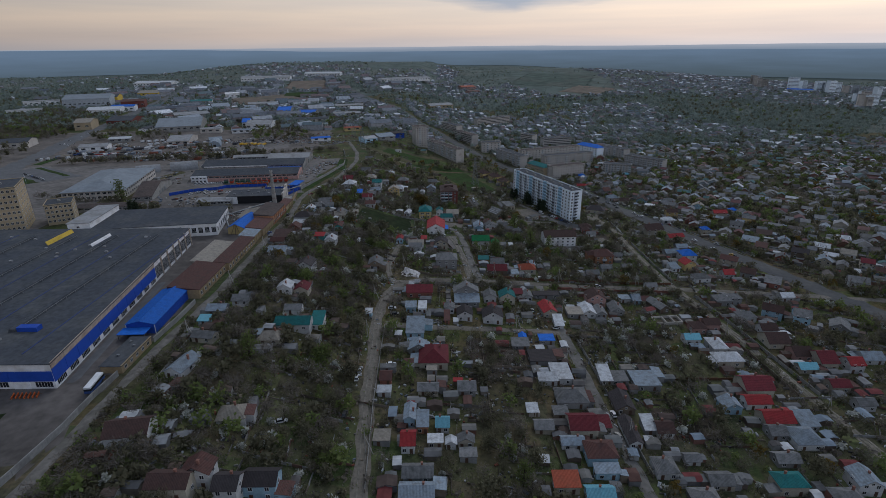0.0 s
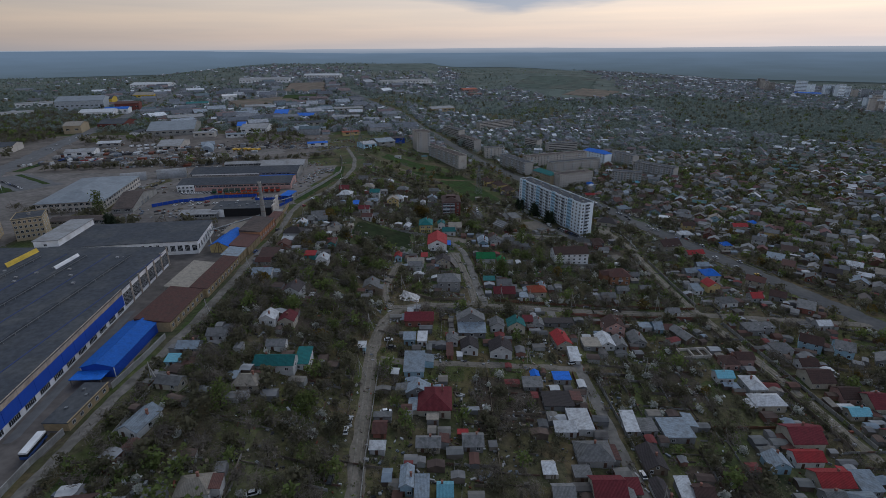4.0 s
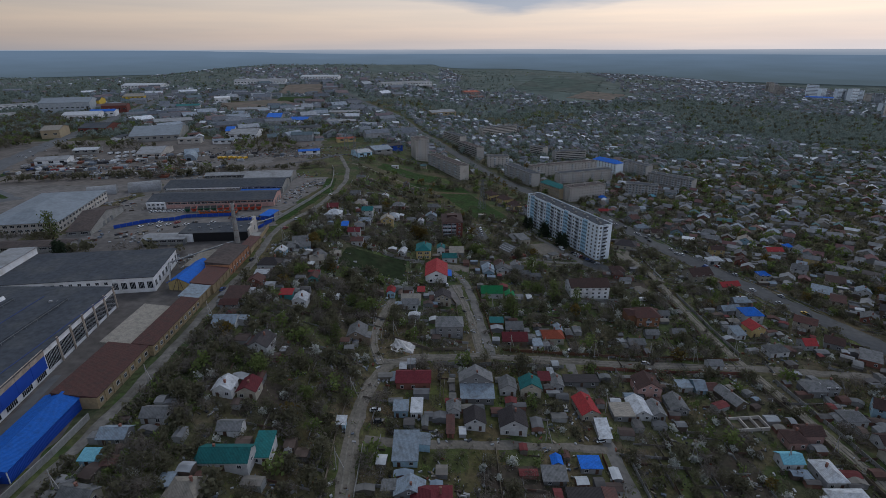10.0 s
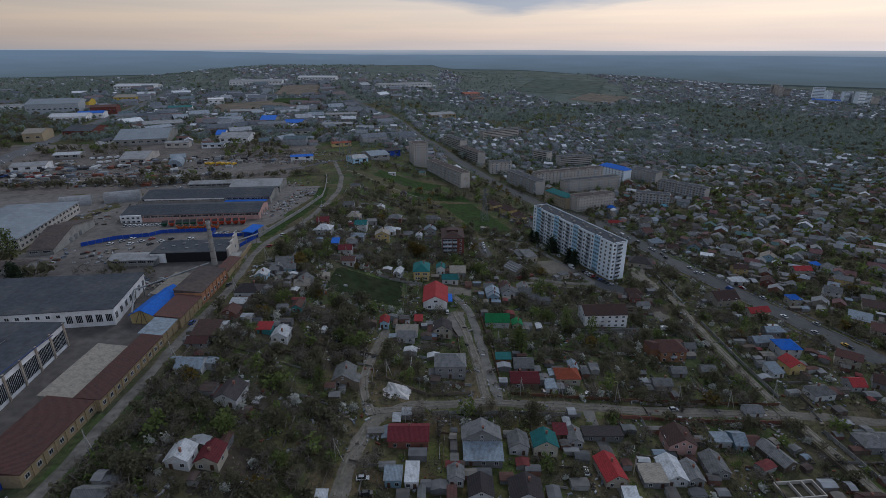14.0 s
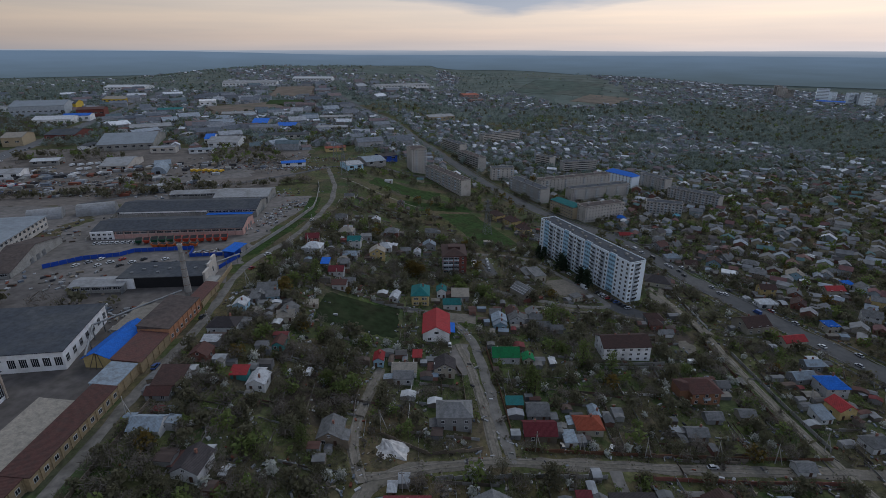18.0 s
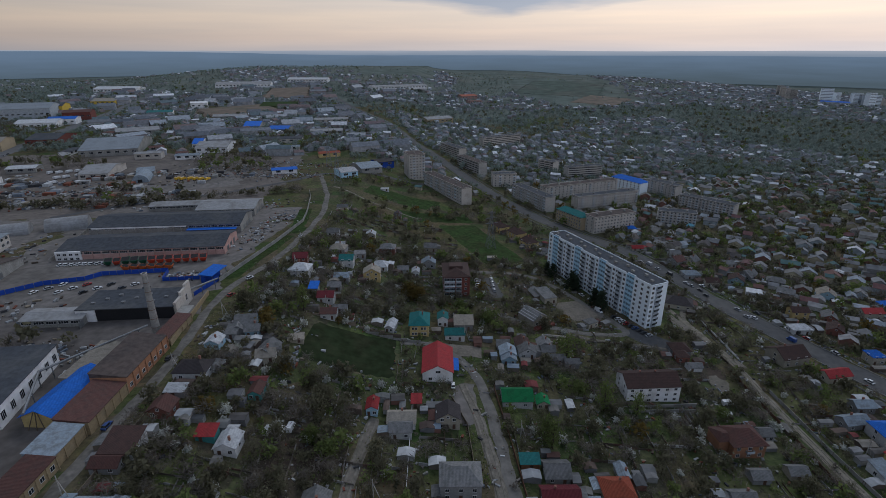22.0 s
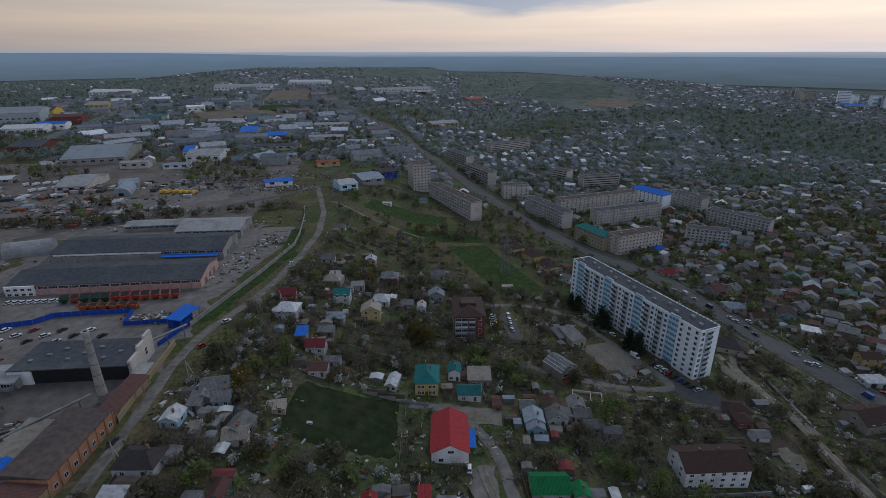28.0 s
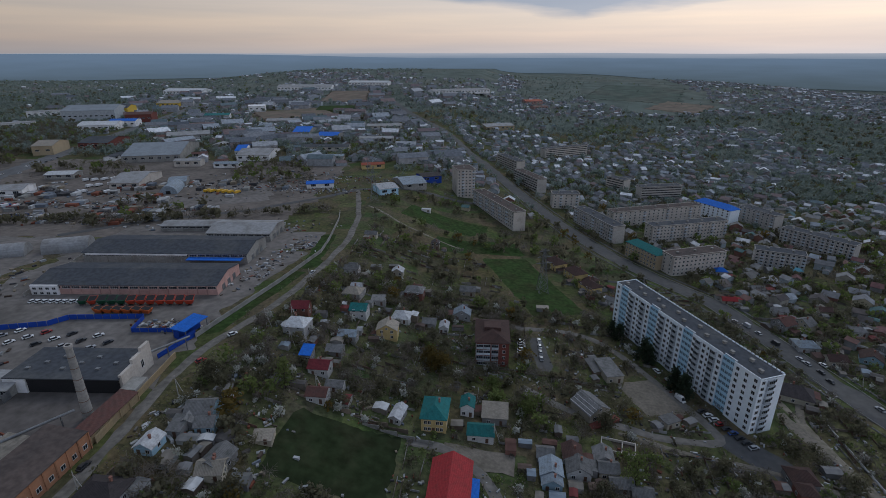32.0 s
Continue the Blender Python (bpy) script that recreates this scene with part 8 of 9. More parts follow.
def greenery():
    rng = random.Random(5)
    # nearest trees, each a thing
    count = 0
    spots = []
    tries = 0
    while count < 260 and tries < 6000:
        tries += 1
        x, y = rng.uniform(-98, 150), rng.uniform(-185, 150)
        if not free(x, y, 2):
            continue
        dens = 0.9 if (x < -36 and y < 60) else 0.5
        if rng.random() > dens:
            continue
        n = rng.choices((0, 1, 2, 3, 4, 5, 6, 7), (4, 8, 12, 9, 7, 0.1, 0.5, 11))[0]
        tree(n, round(x, 1), round(y, 1), round(rng.uniform(0.6, 0.95), 2))
        claim(x, y, 2, 2, 0, 0)
        count += 1
    for x, y, s in ((84.5, 190, 1.3), (86, 186, 1.2), (95, 160, 1.3), (92.5, 166, 1.2), (76, 208, 1.1), (73, 213, 1.0), (-222, 62, 1.2), (-228, 66, 1.1)):
        tree(5, x, y, s)
    for x, y, s in ((-18, 152, 1.0), (-21, 158, 0.9), (-14, 155, 0.8)):
        tree(8, x, y, s)
    for x, y, s in ((-252, 96, 1.3), (60, 100, 1.0), (67, 62, 1.0), (38, 40, 0.9)):
        tree(6, x, y, s)
    # the rest, joined by leaf
    masses = {k: Mass() for k in ("leaf_fresh", "leaf_dull", "leaf_twig", "leaf_blossom", "leaf_ochre", "leaf_haze")}
    light = {n: [thin(n, 84, 2.1, k) for k in (1, 2, 3)] for n in (0, 1, 2, 3, 4, 7, 8)}
    bush = {n: [thin(n, 42, 1.7, k) for k in (1, 2)] for n in (9, 10, 11)}
    rough = {n: [thin(n, 26, 3.4, k) for k in (1, 2, 3)] for n in (0, 1, 2, 4, 7, 8)}

    tiny = {n: [thin(n, 13, 4.8, k) for k in (1, 2, 3, 4)] for n in (0, 1, 2, 7)}

    def drop(table, n, x, y, s, leaf=None):
        V, Q = rng.choice(table[n])
        masses[leaf or TREES[n][3]].add(V, Q, x, y, gz(x, y), s, rng.uniform(0, 6.3))

    for _ in range(900):
        x, y = rng.uniform(-113, -84), rng.uniform(-240, 60)
        if free(x, y, 0):
            if rng.random() < 0.6:
                drop(bush, rng.choice((9, 10, 11)), x, y, rng.uniform(0.6, 1.3))
            else:
                drop(light, rng.choice((1, 2, 2, 4, 7)), x, y, rng.uniform(0.4, 0.8))
    for _ in range(5200):
        x, y = rng.uniform(-100, 270), rng.uniform(-200, 230)
        if free(x, y, 0):
            wild = x < -36 and y < 60
            if not wild and rng.random() < 0.35:
                continue
            drop(bush, rng.choices((9, 10, 11), (5, 3, 5))[0], x, y, rng.uniform(0.45, 1.15))
    for _ in range(7500):
        x, y = rng.uniform(-100, 300), rng.uniform(-210, 240)
        if free(x, y, 1 if x > -36 else 0):
            drop(light, rng.choices((0, 1, 2, 3, 4, 7, 8), (3, 7, 14, 6, 6, 12, 0.6))[0], x, y, rng.uniform(0.42, 0.85))
    for _ in range(11300):
        x, y = rng.uniform(-110, 800), rng.uniform(-210, 620)
        if y < 210 and x < 260:
            continue
        if free(x, y, 0 if x > 20 else 5):
            drop(rough, rng.choices((0, 1, 2, 4, 7, 8), (5, 9, 8, 6, 9, 0.6))[0], x, y, rng.uniform(0.4, 1.0), "leaf_haze" if y > 450 and rng.random() < 0.5 else None)
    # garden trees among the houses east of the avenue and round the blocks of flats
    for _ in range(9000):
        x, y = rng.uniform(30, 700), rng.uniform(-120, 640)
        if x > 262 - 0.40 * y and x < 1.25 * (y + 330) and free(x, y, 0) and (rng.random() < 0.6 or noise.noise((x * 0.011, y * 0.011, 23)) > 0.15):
            drop(rough, rng.choices((0, 1, 2, 4, 7), (6, 9, 6, 5, 8))[0], x, y, rng.uniform(0.35, 0.8), "leaf_haze" if y > 420 and rng.random() < 0.5 else None)
    # west side: rows of trees between the yards
    for _ in range(2200):
        x, y = rng.uniform(-900, -130), rng.uniform(250, 800)
        if noise.noise((x * 0.01, y * 0.01, 2)) > 0.02 and free(x, y, 2):
            drop(rough, rng.choices((0, 1, 2, 7), (5, 9, 9, 9))[0], x, y, rng.uniform(0.7, 1.3))
    for x0, y0, x1, y1, n in ((-300, 285, -130, 352, 70), (-420, 270, -300, 300, 50), (-330, 110, -250, 90, 20), (-225, 70, -160, 74, 16)):
        for _ in range(n):
            k = rng.random()
            x, y = x0 + (x1 - x0) * k + rng.uniform(-4, 4), y0 + (y1 - y0) * k + rng.uniform(-5, 5)
            drop(rough, rng.choice((1, 2, 7)), x, y, rng.uniform(0.6, 1.0))
    # belts of tall trees beside the western avenue
    for _ in range(900):
        y = rng.uniform(430, 840)
        x = -535 - 0.29 * (y - 436) - 38 - 190 * rng.random() ** 1.2
        if free(x, y, 2):
            drop(rough, rng.choices((0, 1, 2, 7), (3, 6, 12, 9))[0], x, y, rng.uniform(0.8, 1.3))
    for _ in range(60):
        y = rng.uniform(330, 900)
        x = -488 - 0.27 * (y - 320) + 34 + rng.gauss(0, 3)
        if free(x, y, 1):
            drop(rough, rng.choice((1, 2, 7)), x, y, rng.uniform(0.6, 1.0))
    # far gardens and woods
    for _ in range(26000):
        y = 560 + 1750 * rng.random() ** 1.15
        x = rng.uniform(-1.12 * y - 120, 0.95 * y + 150)
        u = noise.noise((x * 0.0032, y * 0.0032, 3))
        if not free(x, y, 2):
            continue
        deep = woodland_at(x, y)
        wood = u < -0.26 or deep or west_wood(x, y)
        if open_hill(x, y) and rng.random() < 0.93:
            continue
        if not wood and rng.random() < 0.25:
            continue
        drop(tiny if y > 850 else rough, rng.choices((0, 1, 2, 7), (3, 9, 5, 8))[0], x, y, rng.uniform(0.7, 1.2) * (0.62 if y > 1450 else 1.0), "leaf_haze" if rng.random() < 0.85 else None)
    # the wooded gully and its side valleys, close-grown
    for _ in range(3600):
        x, y = rng.uniform(230, 1150), rng.uniform(540, 1400)
        if woodland_at(x, y):
            drop(rough, rng.choices((0, 1, 2, 7), (3, 9, 4, 6))[0], x, y, rng.uniform(0.5, 1.05), "leaf_haze" if rng.random() < 0.6 else None)
    names = {"leaf_fresh": "fresh green trees and shrubs", "leaf_dull": "olive trees and shrubs in sparse leaf", "leaf_twig": "bare brown trees and shrubs", "leaf_blossom": "fruit trees in white blossom", "leaf_ochre": "ochre-leaved trees", "leaf_haze": "grey-green far woods and garden trees with painted haze"}
    for key, m in masses.items():
        if m.n:
            me = quick_mesh("woodland", np.concatenate(m.V), np.concatenate(m.Q), [key])
            tagged(new("woodland", me), "scattered " + names[key], "trees", kind="stuff")


# ---- cars, poles, clutter ----
def car(color, van=False):
    L, Wd = (5.2, 1.95) if van else (4.3, 1.72)
    ob = empty("van" if van else "car", 0, 0, 0, 0, f"parked {color} {'delivery van with a windscreen' if van else 'saloon car with dark windows'}", "van" if van else "car", "parked cars")
    s = Shape()
    x, hw = L / 2, Wd / 2
    s.solid([(-x, -hw, 0.3), (x, -hw, 0.3), (x, hw, 0.3), (-x, hw, 0.3)], [(-x, -hw * 0.96, 0.82), (x * 0.97, -hw * 0.94, 0.72), (x * 0.97, hw * 0.94, 0.72), (-x, hw * 0.96, 0.82)])
    if van:
        s.solid([(-x, -hw * 0.96, 0.8), (x * 0.7, -hw * 0.94, 0.76), (x * 0.7, hw * 0.94, 0.76), (-x, hw * 0.96, 0.8)], [(-x, -hw * 0.9, 2.3), (x * 0.38, -hw * 0.9, 2.3), (x * 0.38, hw * 0.9, 2.3), (-x, hw * 0.9, 2.3)])
    else:
        s.solid([(-x * 0.62, -hw * 0.72, 1.42), (x * 0.22, -hw * 0.72, 1.42), (x * 0.22, hw * 0.72, 1.42), (-x * 0.62, hw * 0.72, 1.42)], [(-x * 0.58, -hw * 0.68, 1.47), (x * 0.18, -hw * 0.68, 1.47), (x * 0.18, hw * 0.68, 1.47), (-x * 0.58, hw * 0.68, 1.47)])
    part("body", s.mesh("body", "car_" + color), ob)
    if van:
        part("windscreen", Shape().solid([(x * 0.71, -hw * 0.8, 1.0), (x * 0.73, -hw * 0.8, 1.0), (x * 0.73, hw * 0.8, 1.0), (x * 0.71, hw * 0.8, 1.0)], [(x * 0.41, -hw * 0.75, 2.1), (x * 0.44, -hw * 0.75, 2.1), (x * 0.44, hw * 0.75, 2.1), (x * 0.41, hw * 0.75, 2.1)]).mesh("windscreen", "glass"), ob)
    else:
        part("glasshouse", Shape().solid([(-x * 0.86, -hw * 0.9, 0.8), (x * 0.5, -hw * 0.9, 0.76), (x * 0.5, hw * 0.9, 0.76), (-x * 0.86, hw * 0.9, 0.8)], [(-x * 0.62, -hw * 0.73, 1.42), (x * 0.22, -hw * 0.73, 1.42), (x * 0.22, hw * 0.73, 1.42), (-x * 0.62, hw * 0.73, 1.42)]).mesh("glasshouse", "glass"), ob)
    key = "wheel"
    if key not in CACHE:
        CACHE[key] = Shape().rod((0, -0.1, 0), (0, 0.1, 0), 0.31, 0.31, 10).mesh("wheel", "tyre")
    for u in (-0.62, 0.62):
        for v in (-1, 1):
            part("wheel", CACHE[key], ob, at=(u * x, v * (hw - 0.1), 0.31))
    return ob


CARS = {}


def park(color, x, y, rot, van=False, lift=0.36):
    m = pose(x, y, gz(x, y) + lift, 0, 0, rot)
    k = (color, van)
    if k in CARS:
        return copy_thing(CARS[k], m)
    CARS[k] = car(color, van)
    CARS[k].matrix_basis = m
    return CARS[k]


def pole(x, y, h=8.5):
    if "pole" in ONE:
        return copy_thing(ONE["pole"], pose(x, y, gz(x, y), 0, 0, (x * 7) % 40 - 20))
    ob = ONE["pole"] = empty("utility_pole", x, y, gz(x, y), 0, "grey concrete utility pole with a crossarm", "pole", "utility poles")
    part("shaft", Shape().rod((0, 0, -1), (0, 0, 9.4), 0.19, 0.12, 7).mesh("shaft", "pole_concrete"), ob)
    s = Shape().box(-0.9, 0.9, -0.06, 0.06, 7.9, 8.05)
    for u in (-0.8, -0.3, 0.3, 0.8):
        s.rod((u, 0, 8.02), (u, 0, 8.25), 0.05, 0.05, 6)
    part("crossarm", s.mesh("crossarm", "wood_pole"), ob, "timber crossarm with insulators")
    part("brace", Shape().rod((2.6, 0, -0.6), (0, 0, 8.0), 0.16, 0.12, 6).mesh("brace", "pole_concrete"), ob, "leaning concrete brace")
    return ob


def pylon(x, y, h, spread):
    ob = empty("power_pylon", x, y, gz(x, y), 18, "tall lattice steel power pylon", "pylon", "power pylons")
    def at(k):
        return spread * (1 - k) ** 1.2 + 0.5 * k
    corners = ((-1, -1), (1, -1), (1, 1), (-1, 1))
    n = 8
    for cx, cy in corners:
        s = Shape()
        for i in range(n):
            a, b = i / n, (i + 1) / n
            s.rod((cx * at(a), cy * at(a), -0.5 + h * a), (cx * at(b), cy * at(b), -0.5 + h * b), 0.16, 0.14, 4)
        part("leg", s.mesh("leg", "steel_grey"), ob)
    for i in range(n):
        a, b = i / n, (i + 1) / n
        for q in range(4):
            (ax, ay), (bx, by) = corners[q], corners[(q + 1) % 4]
            part("brace", Shape().rod((ax * at(a), ay * at(a), h * a), (bx * at(b), by * at(b), h * b), 0.08, sides=4).mesh("brace", "steel_grey"), ob)
            part("brace", Shape().rod((bx * at(a), by * at(a), h * a), (ax * at(b), ay * at(b), h * b), 0.08, sides=4).mesh("brace", "steel_grey"), ob)
    for k, w in ((0.68, 5.5), (0.82, 4.6), (0.95, 3.6)):
        for sx in (-1, 1):
            s = Shape()
            s.rod((0, 0.3, h * k), (sx * w, 0, h * k - 0.2), 0.1, sides=4).rod((0, -0.3, h * k), (sx * w, 0, h * k - 0.2), 0.1, sides=4)
            s.rod((0, 0, h * k + 1.4), (sx * w, 0, h * k - 0.2), 0.08, sides=4)
            part("crossarm", s.mesh("crossarm", "steel_grey"), ob)


pylon(-104, 392, 31, 3.4)
pylon(38, 262, 30, 3.2)
pylon(-128, 470, 30, 3.2)
for x, y in ((-26, -158), (-35, -84), (-36, -46), (-14, -22), (-24, 6), (12, -11), (34, 2), (51, 3), (76, 3), (104, 4), (126, 3), (150, 10), (60, -90), (73, -140), (69, -40), (164, 40), (152, -60), (28, 40), (-106, -110), (-107, -60), (-106, -10), (-104, 50), (-103, 95), (-95, 150), (-93, 200), (-44, 160), (-80, 140), (-60, 116), (10, 110), (165, -120), (-86, 158), (40, -60), (95, -64), (130, -66)):
    pole(x, y)
# the lime heap at the fork
s = Shape()
ring, rows = 26, ((1.0, -0.4), (0.9, 0.35), (0.68, 0.9), (0.46, 1.7), (0.30, 2.7), (0.16, 3.5), (0.05, 4.1))
prev = []
for lvl, (k, z) in enumerate(rows):
    cur = []
    for i in range(ring):
        a = 2 * math.pi * i / ring
        n = noise.noise((math.cos(a) * 1.7, math.sin(a) * 1.7, lvl * 0.35)) + 0.5 * noise.noise((math.cos(a) * 5, math.sin(a) * 5, lvl))
        r = k * (1 + 0.42 * n)
        cur.append((math.cos(a) * 6.6 * r - 0.9 * z, math.sin(a) * 4.6 * r + 0.3 * z, z + (0.5 * n if 0 < lvl < 6 else 0)))
    for i in range(ring):
        j = (i + 1) % ring
        if prev:
            s.face(prev[i], prev[j], cur[j], cur[i])
    prev = cur
s.face(*prev)
heap = new("lime_heap", s.mesh("lime_heap", "lime_white"))
heap.matrix_basis = pose(-18.5, -3.5, gz(-18.5, -3.5))
tagged(heap, "heap of white lime or chalk beside the lane", "heap")
claim(-18.5, -3.5, 10, 8)

# cars by the blocks, along the lanes and in the yards
rng = random.Random(12)
CC = ("white", "white", "silver", "dark", "white", "white", "silver", "dark", "silver", "dark", "white", "blue", "red")
for i in range(6):
    park(rng.choice(CC), 22.5, 176 + i * 2.9, 5)
for i in range(4):
    park(rng.choice(CC), 32, 176 + i * 6, 95)
for i in range(9):
    park(rng.choice(CC), 100 + i * 2.0 * 0.8, 150 - i * 2.6, 20)
park("white", 93, 157, -62, True)
for i in range(5):
    park(rng.choice(CC), 92 - i * 3.4, 172 + i * 7.5, 113)
for i in range(26):
    k = rng.random()
    x, y = 222 + (150 - 222) * k, 52 + (272 - 52) * k
    side = rng.choice((-3.6, 3.6, -6.3))
    park(rng.choice(CC + ("yellow",)), x + side * 0.95, y + side * 0.35 + 2, 108, rng.random() < 0.12, 0.46)
for i in range(14):
    x, y = -210 + i * 4.2, 122 + (i % 3) * 5
    park(rng.choice(CC), x, y, 60 + rng.uniform(-12, 12), lift=0.2)
for i in range(8):
    park("white", -222 + i * 3.4, 160 + i * 0.4, 70, lift=0.2)
for x, y, c, r, v in ((-35, -118, "white", 92, False), (-34.5, -112, "silver", 88, False), (-36, -141, "dark", 86, False), (-26, -52, "white", 5, False), (-24, -58, "dark", 8, False), (-22, -104, "white", 8, False), (71, -127, "silver", 92, False), (69, -140, "dark", 95, False), (62, -58, "white", 12, False), (52, -40, "white", 85, False), (45, 5, "dark", 88, False), (57, 6, "white", 70, False), (64, 6, "silver", 60, False), (100, -1, "silver", 3, False), (-62, 26, "white", 80, True), (-58, 27, "white", 85, True), (-55.5, 30, "white", 85, True), (-108, 118, "red", 60, False), (-106, 140, "white", 50, False), (-111, 60, "dark", 85, False), (-112, 20, "blue", 88, False), (-97, 215, "white", 80, False), (125, 70, "white", 10, True), (172, 60, "silver", 60, False), (-56, -152, "white", 20, False), (3, 70, "white", 90, False)):
    park(c, x, y, r, v)


def lorry(x, y, rot, color, bed):
    m = pose(x, y, gz(x, y) + 0.25, 0, 0, rot)
    key = ("lorry", color, bed)
    if key in CARS:
        return copy_thing(CARS[key], m)
    ob = CARS[key] = empty("lorry", 0, 0, 0, 0, f"parked {color} lorry with a {'boxed' if bed else 'tipper'} body in the yard", "lorry", "lorries in the yard")
    part("chassis", Shape().box(-3.6, 3.4, -0.5, 0.5, 0.7, 1.0).mesh("chassis", "tyre"), ob)
    s = Shape().solid([(1.9, -1.15, 0.8), (3.7, -1.15, 0.8), (3.7, 1.15, 0.8), (1.9, 1.15, 0.8)], [(1.9, -1.1, 2.7), (3.3, -1.1, 2.7), (3.3, 1.1, 2.7), (1.9, 1.1, 2.7)])
    cab = part("cab", s.mesh("cab", "car_" + color), ob)
    part("windscreen", Shape().solid([(3.56, -1.0, 1.7), (3.62, -1.0, 1.7), (3.62, 1.0, 1.7), (3.56, 1.0, 1.7)], [(3.34, -0.95, 2.5), (3.4, -0.95, 2.5), (3.4, 0.95, 2.5), (3.34, 0.95, 2.5)]).mesh("windscreen", "glass"), cab)
    if bed:
        part("box_body", Shape().box(-3.7, 1.7, -1.2, 1.2, 1.05, 3.1).box(-3.72, -3.68, -0.04, 0.04, 1.1, 3.0).mesh("box_body", "car_white" if color != "yellow" else "car_yellow"), ob)
    else:
        s = Shape().box(-3.6, 1.6, -1.2, 1.2, 1.05, 1.2).box(-3.6, 1.6, -1.2, -1.1, 1.2, 1.9).box(-3.6, 1.6, 1.1, 1.2, 1.2, 1.9).box(-3.6, -3.5, -1.1, 1.1, 1.2, 1.9).box(1.5, 1.6, -1.1, 1.1, 1.2, 2.2)
        part("tipper_body", s.mesh("tipper_body", "car_" + color if color != "white" else "steel_grey"), ob)
    for u in (-2.2, 2.7):
        for v in (-1, 1):
            part("wheel", CACHE["wheel"], ob, at=(u, v, 0.5)).scale = (1.6, 1.6, 1.6)
    ob.matrix_basis = m
    return ob


for x0, y0, x1, y1, n, kinds in ((-454, 331, -395, 328, 12, ("dark", "dark", "blue", "red")), (-412, 290, -354, 303, 12, ("dark", "dark", "silver", "blue")), (-413, 380, -351, 387, 9, ("dark", "white", "silver", "dark")), (-418, 431, -395, 440, 4, ("white", "dark")), (-269, 402, -238, 400, 6, ("yellow",)), (-395, 405, -380, 420, 3, ("white",))):
    for i in range(n):
        k = i / (n - 1)
        lorry(x0 + (x1 - x0) * k + rng.uniform(-0.8, 0.8), y0 + (y1 - y0) * k + rng.uniform(-1.5, 1.5), 75 + rng.uniform(-8, 8), rng.choice(kinds), n < 7 or rng.random() < 0.15)
for i in range(16):
    k = rng.random()
    x, y = -475 - 120 * k, 290 + 380 * k
    park(rng.choice(CC), x + rng.choice((-8, -4, 5, 9)), y, 104, rng.random() < 0.2, 0.46)
for i in range(10):
    park(rng.choice(CC), -418 + i * 4.4, 212 - i * 3.2, 145, False, 0.42)
sign = empty("billboard", -386, 172, gz(-386, 172), -50, "red and white roadside billboard on posts", "billboard")
for u in (-3, 3):
    part("post", Shape().box(u - 0.15, u + 0.15, -0.15, 0.15, -0.5, 3.2).mesh("post", "steel_grey"), sign)
part("board", Shape().box(-5, 5, -0.15, 0.15, 3.2, 7.4).mesh("board", "car_white"), sign)
part("stripe", Shape().box(-4.7, 4.7, -0.19, -0.15, 3.5, 5.2).mesh("stripe", "car_red"), sign, "plain red printed band")


def bus(x, y, rot):
    ob = empty("bus", x, y, gz(x, y) + 0.3, rot, "parked blue and white bus in the factory yard", "bus")
    part("body", Shape().box(-4.8, 4.8, -1.2, 1.2, 0.5, 1.5, 1).box(-4.8, 4.8, -1.2, 1.2, 1.5, 2.4, 0).box(-4.8, 4.8, -1.15, 1.15, 2.4, 3.0, 2).mesh("body", "glass", "car_blue", "car_white"), ob)
    for u in (-3.2, 3.0):
        for v in (-1.1, 1.1):
            part("wheel", Shape().rod((u, v - 0.14, 0.5), (u, v + 0.14, 0.5), 0.5, 0.5, 12).mesh("wheel", "tyre"), ob)


bus(-124.5, -143.5, 97)
def pallet_stack(x, y, rot):
    ob = empty("pallet_stack", x, y, gz(x, y) + 0.1, rot, "row of orange-brown timber frames beside the hall", "timber stack")
    bar = Shape().box(-0.12, 0.12, -1.6, 1.6, 0, 0.7).mesh("bar", "hopper_orange")
    for i in range(7):
        part("bar", bar, ob, at=(-4.2 + i * 1.4, 0, 0.15), turn=18)
    for v in (-1.2, 1.2):
        part("bearer", Shape().box(-4.8, 4.8, v - 0.1, v + 0.1, -0.1, 0.15).mesh("bearer", "wood_pole"), ob)


pallet_stack(-146, -148.5, 4)
# garden fences
rng = random.Random(8)
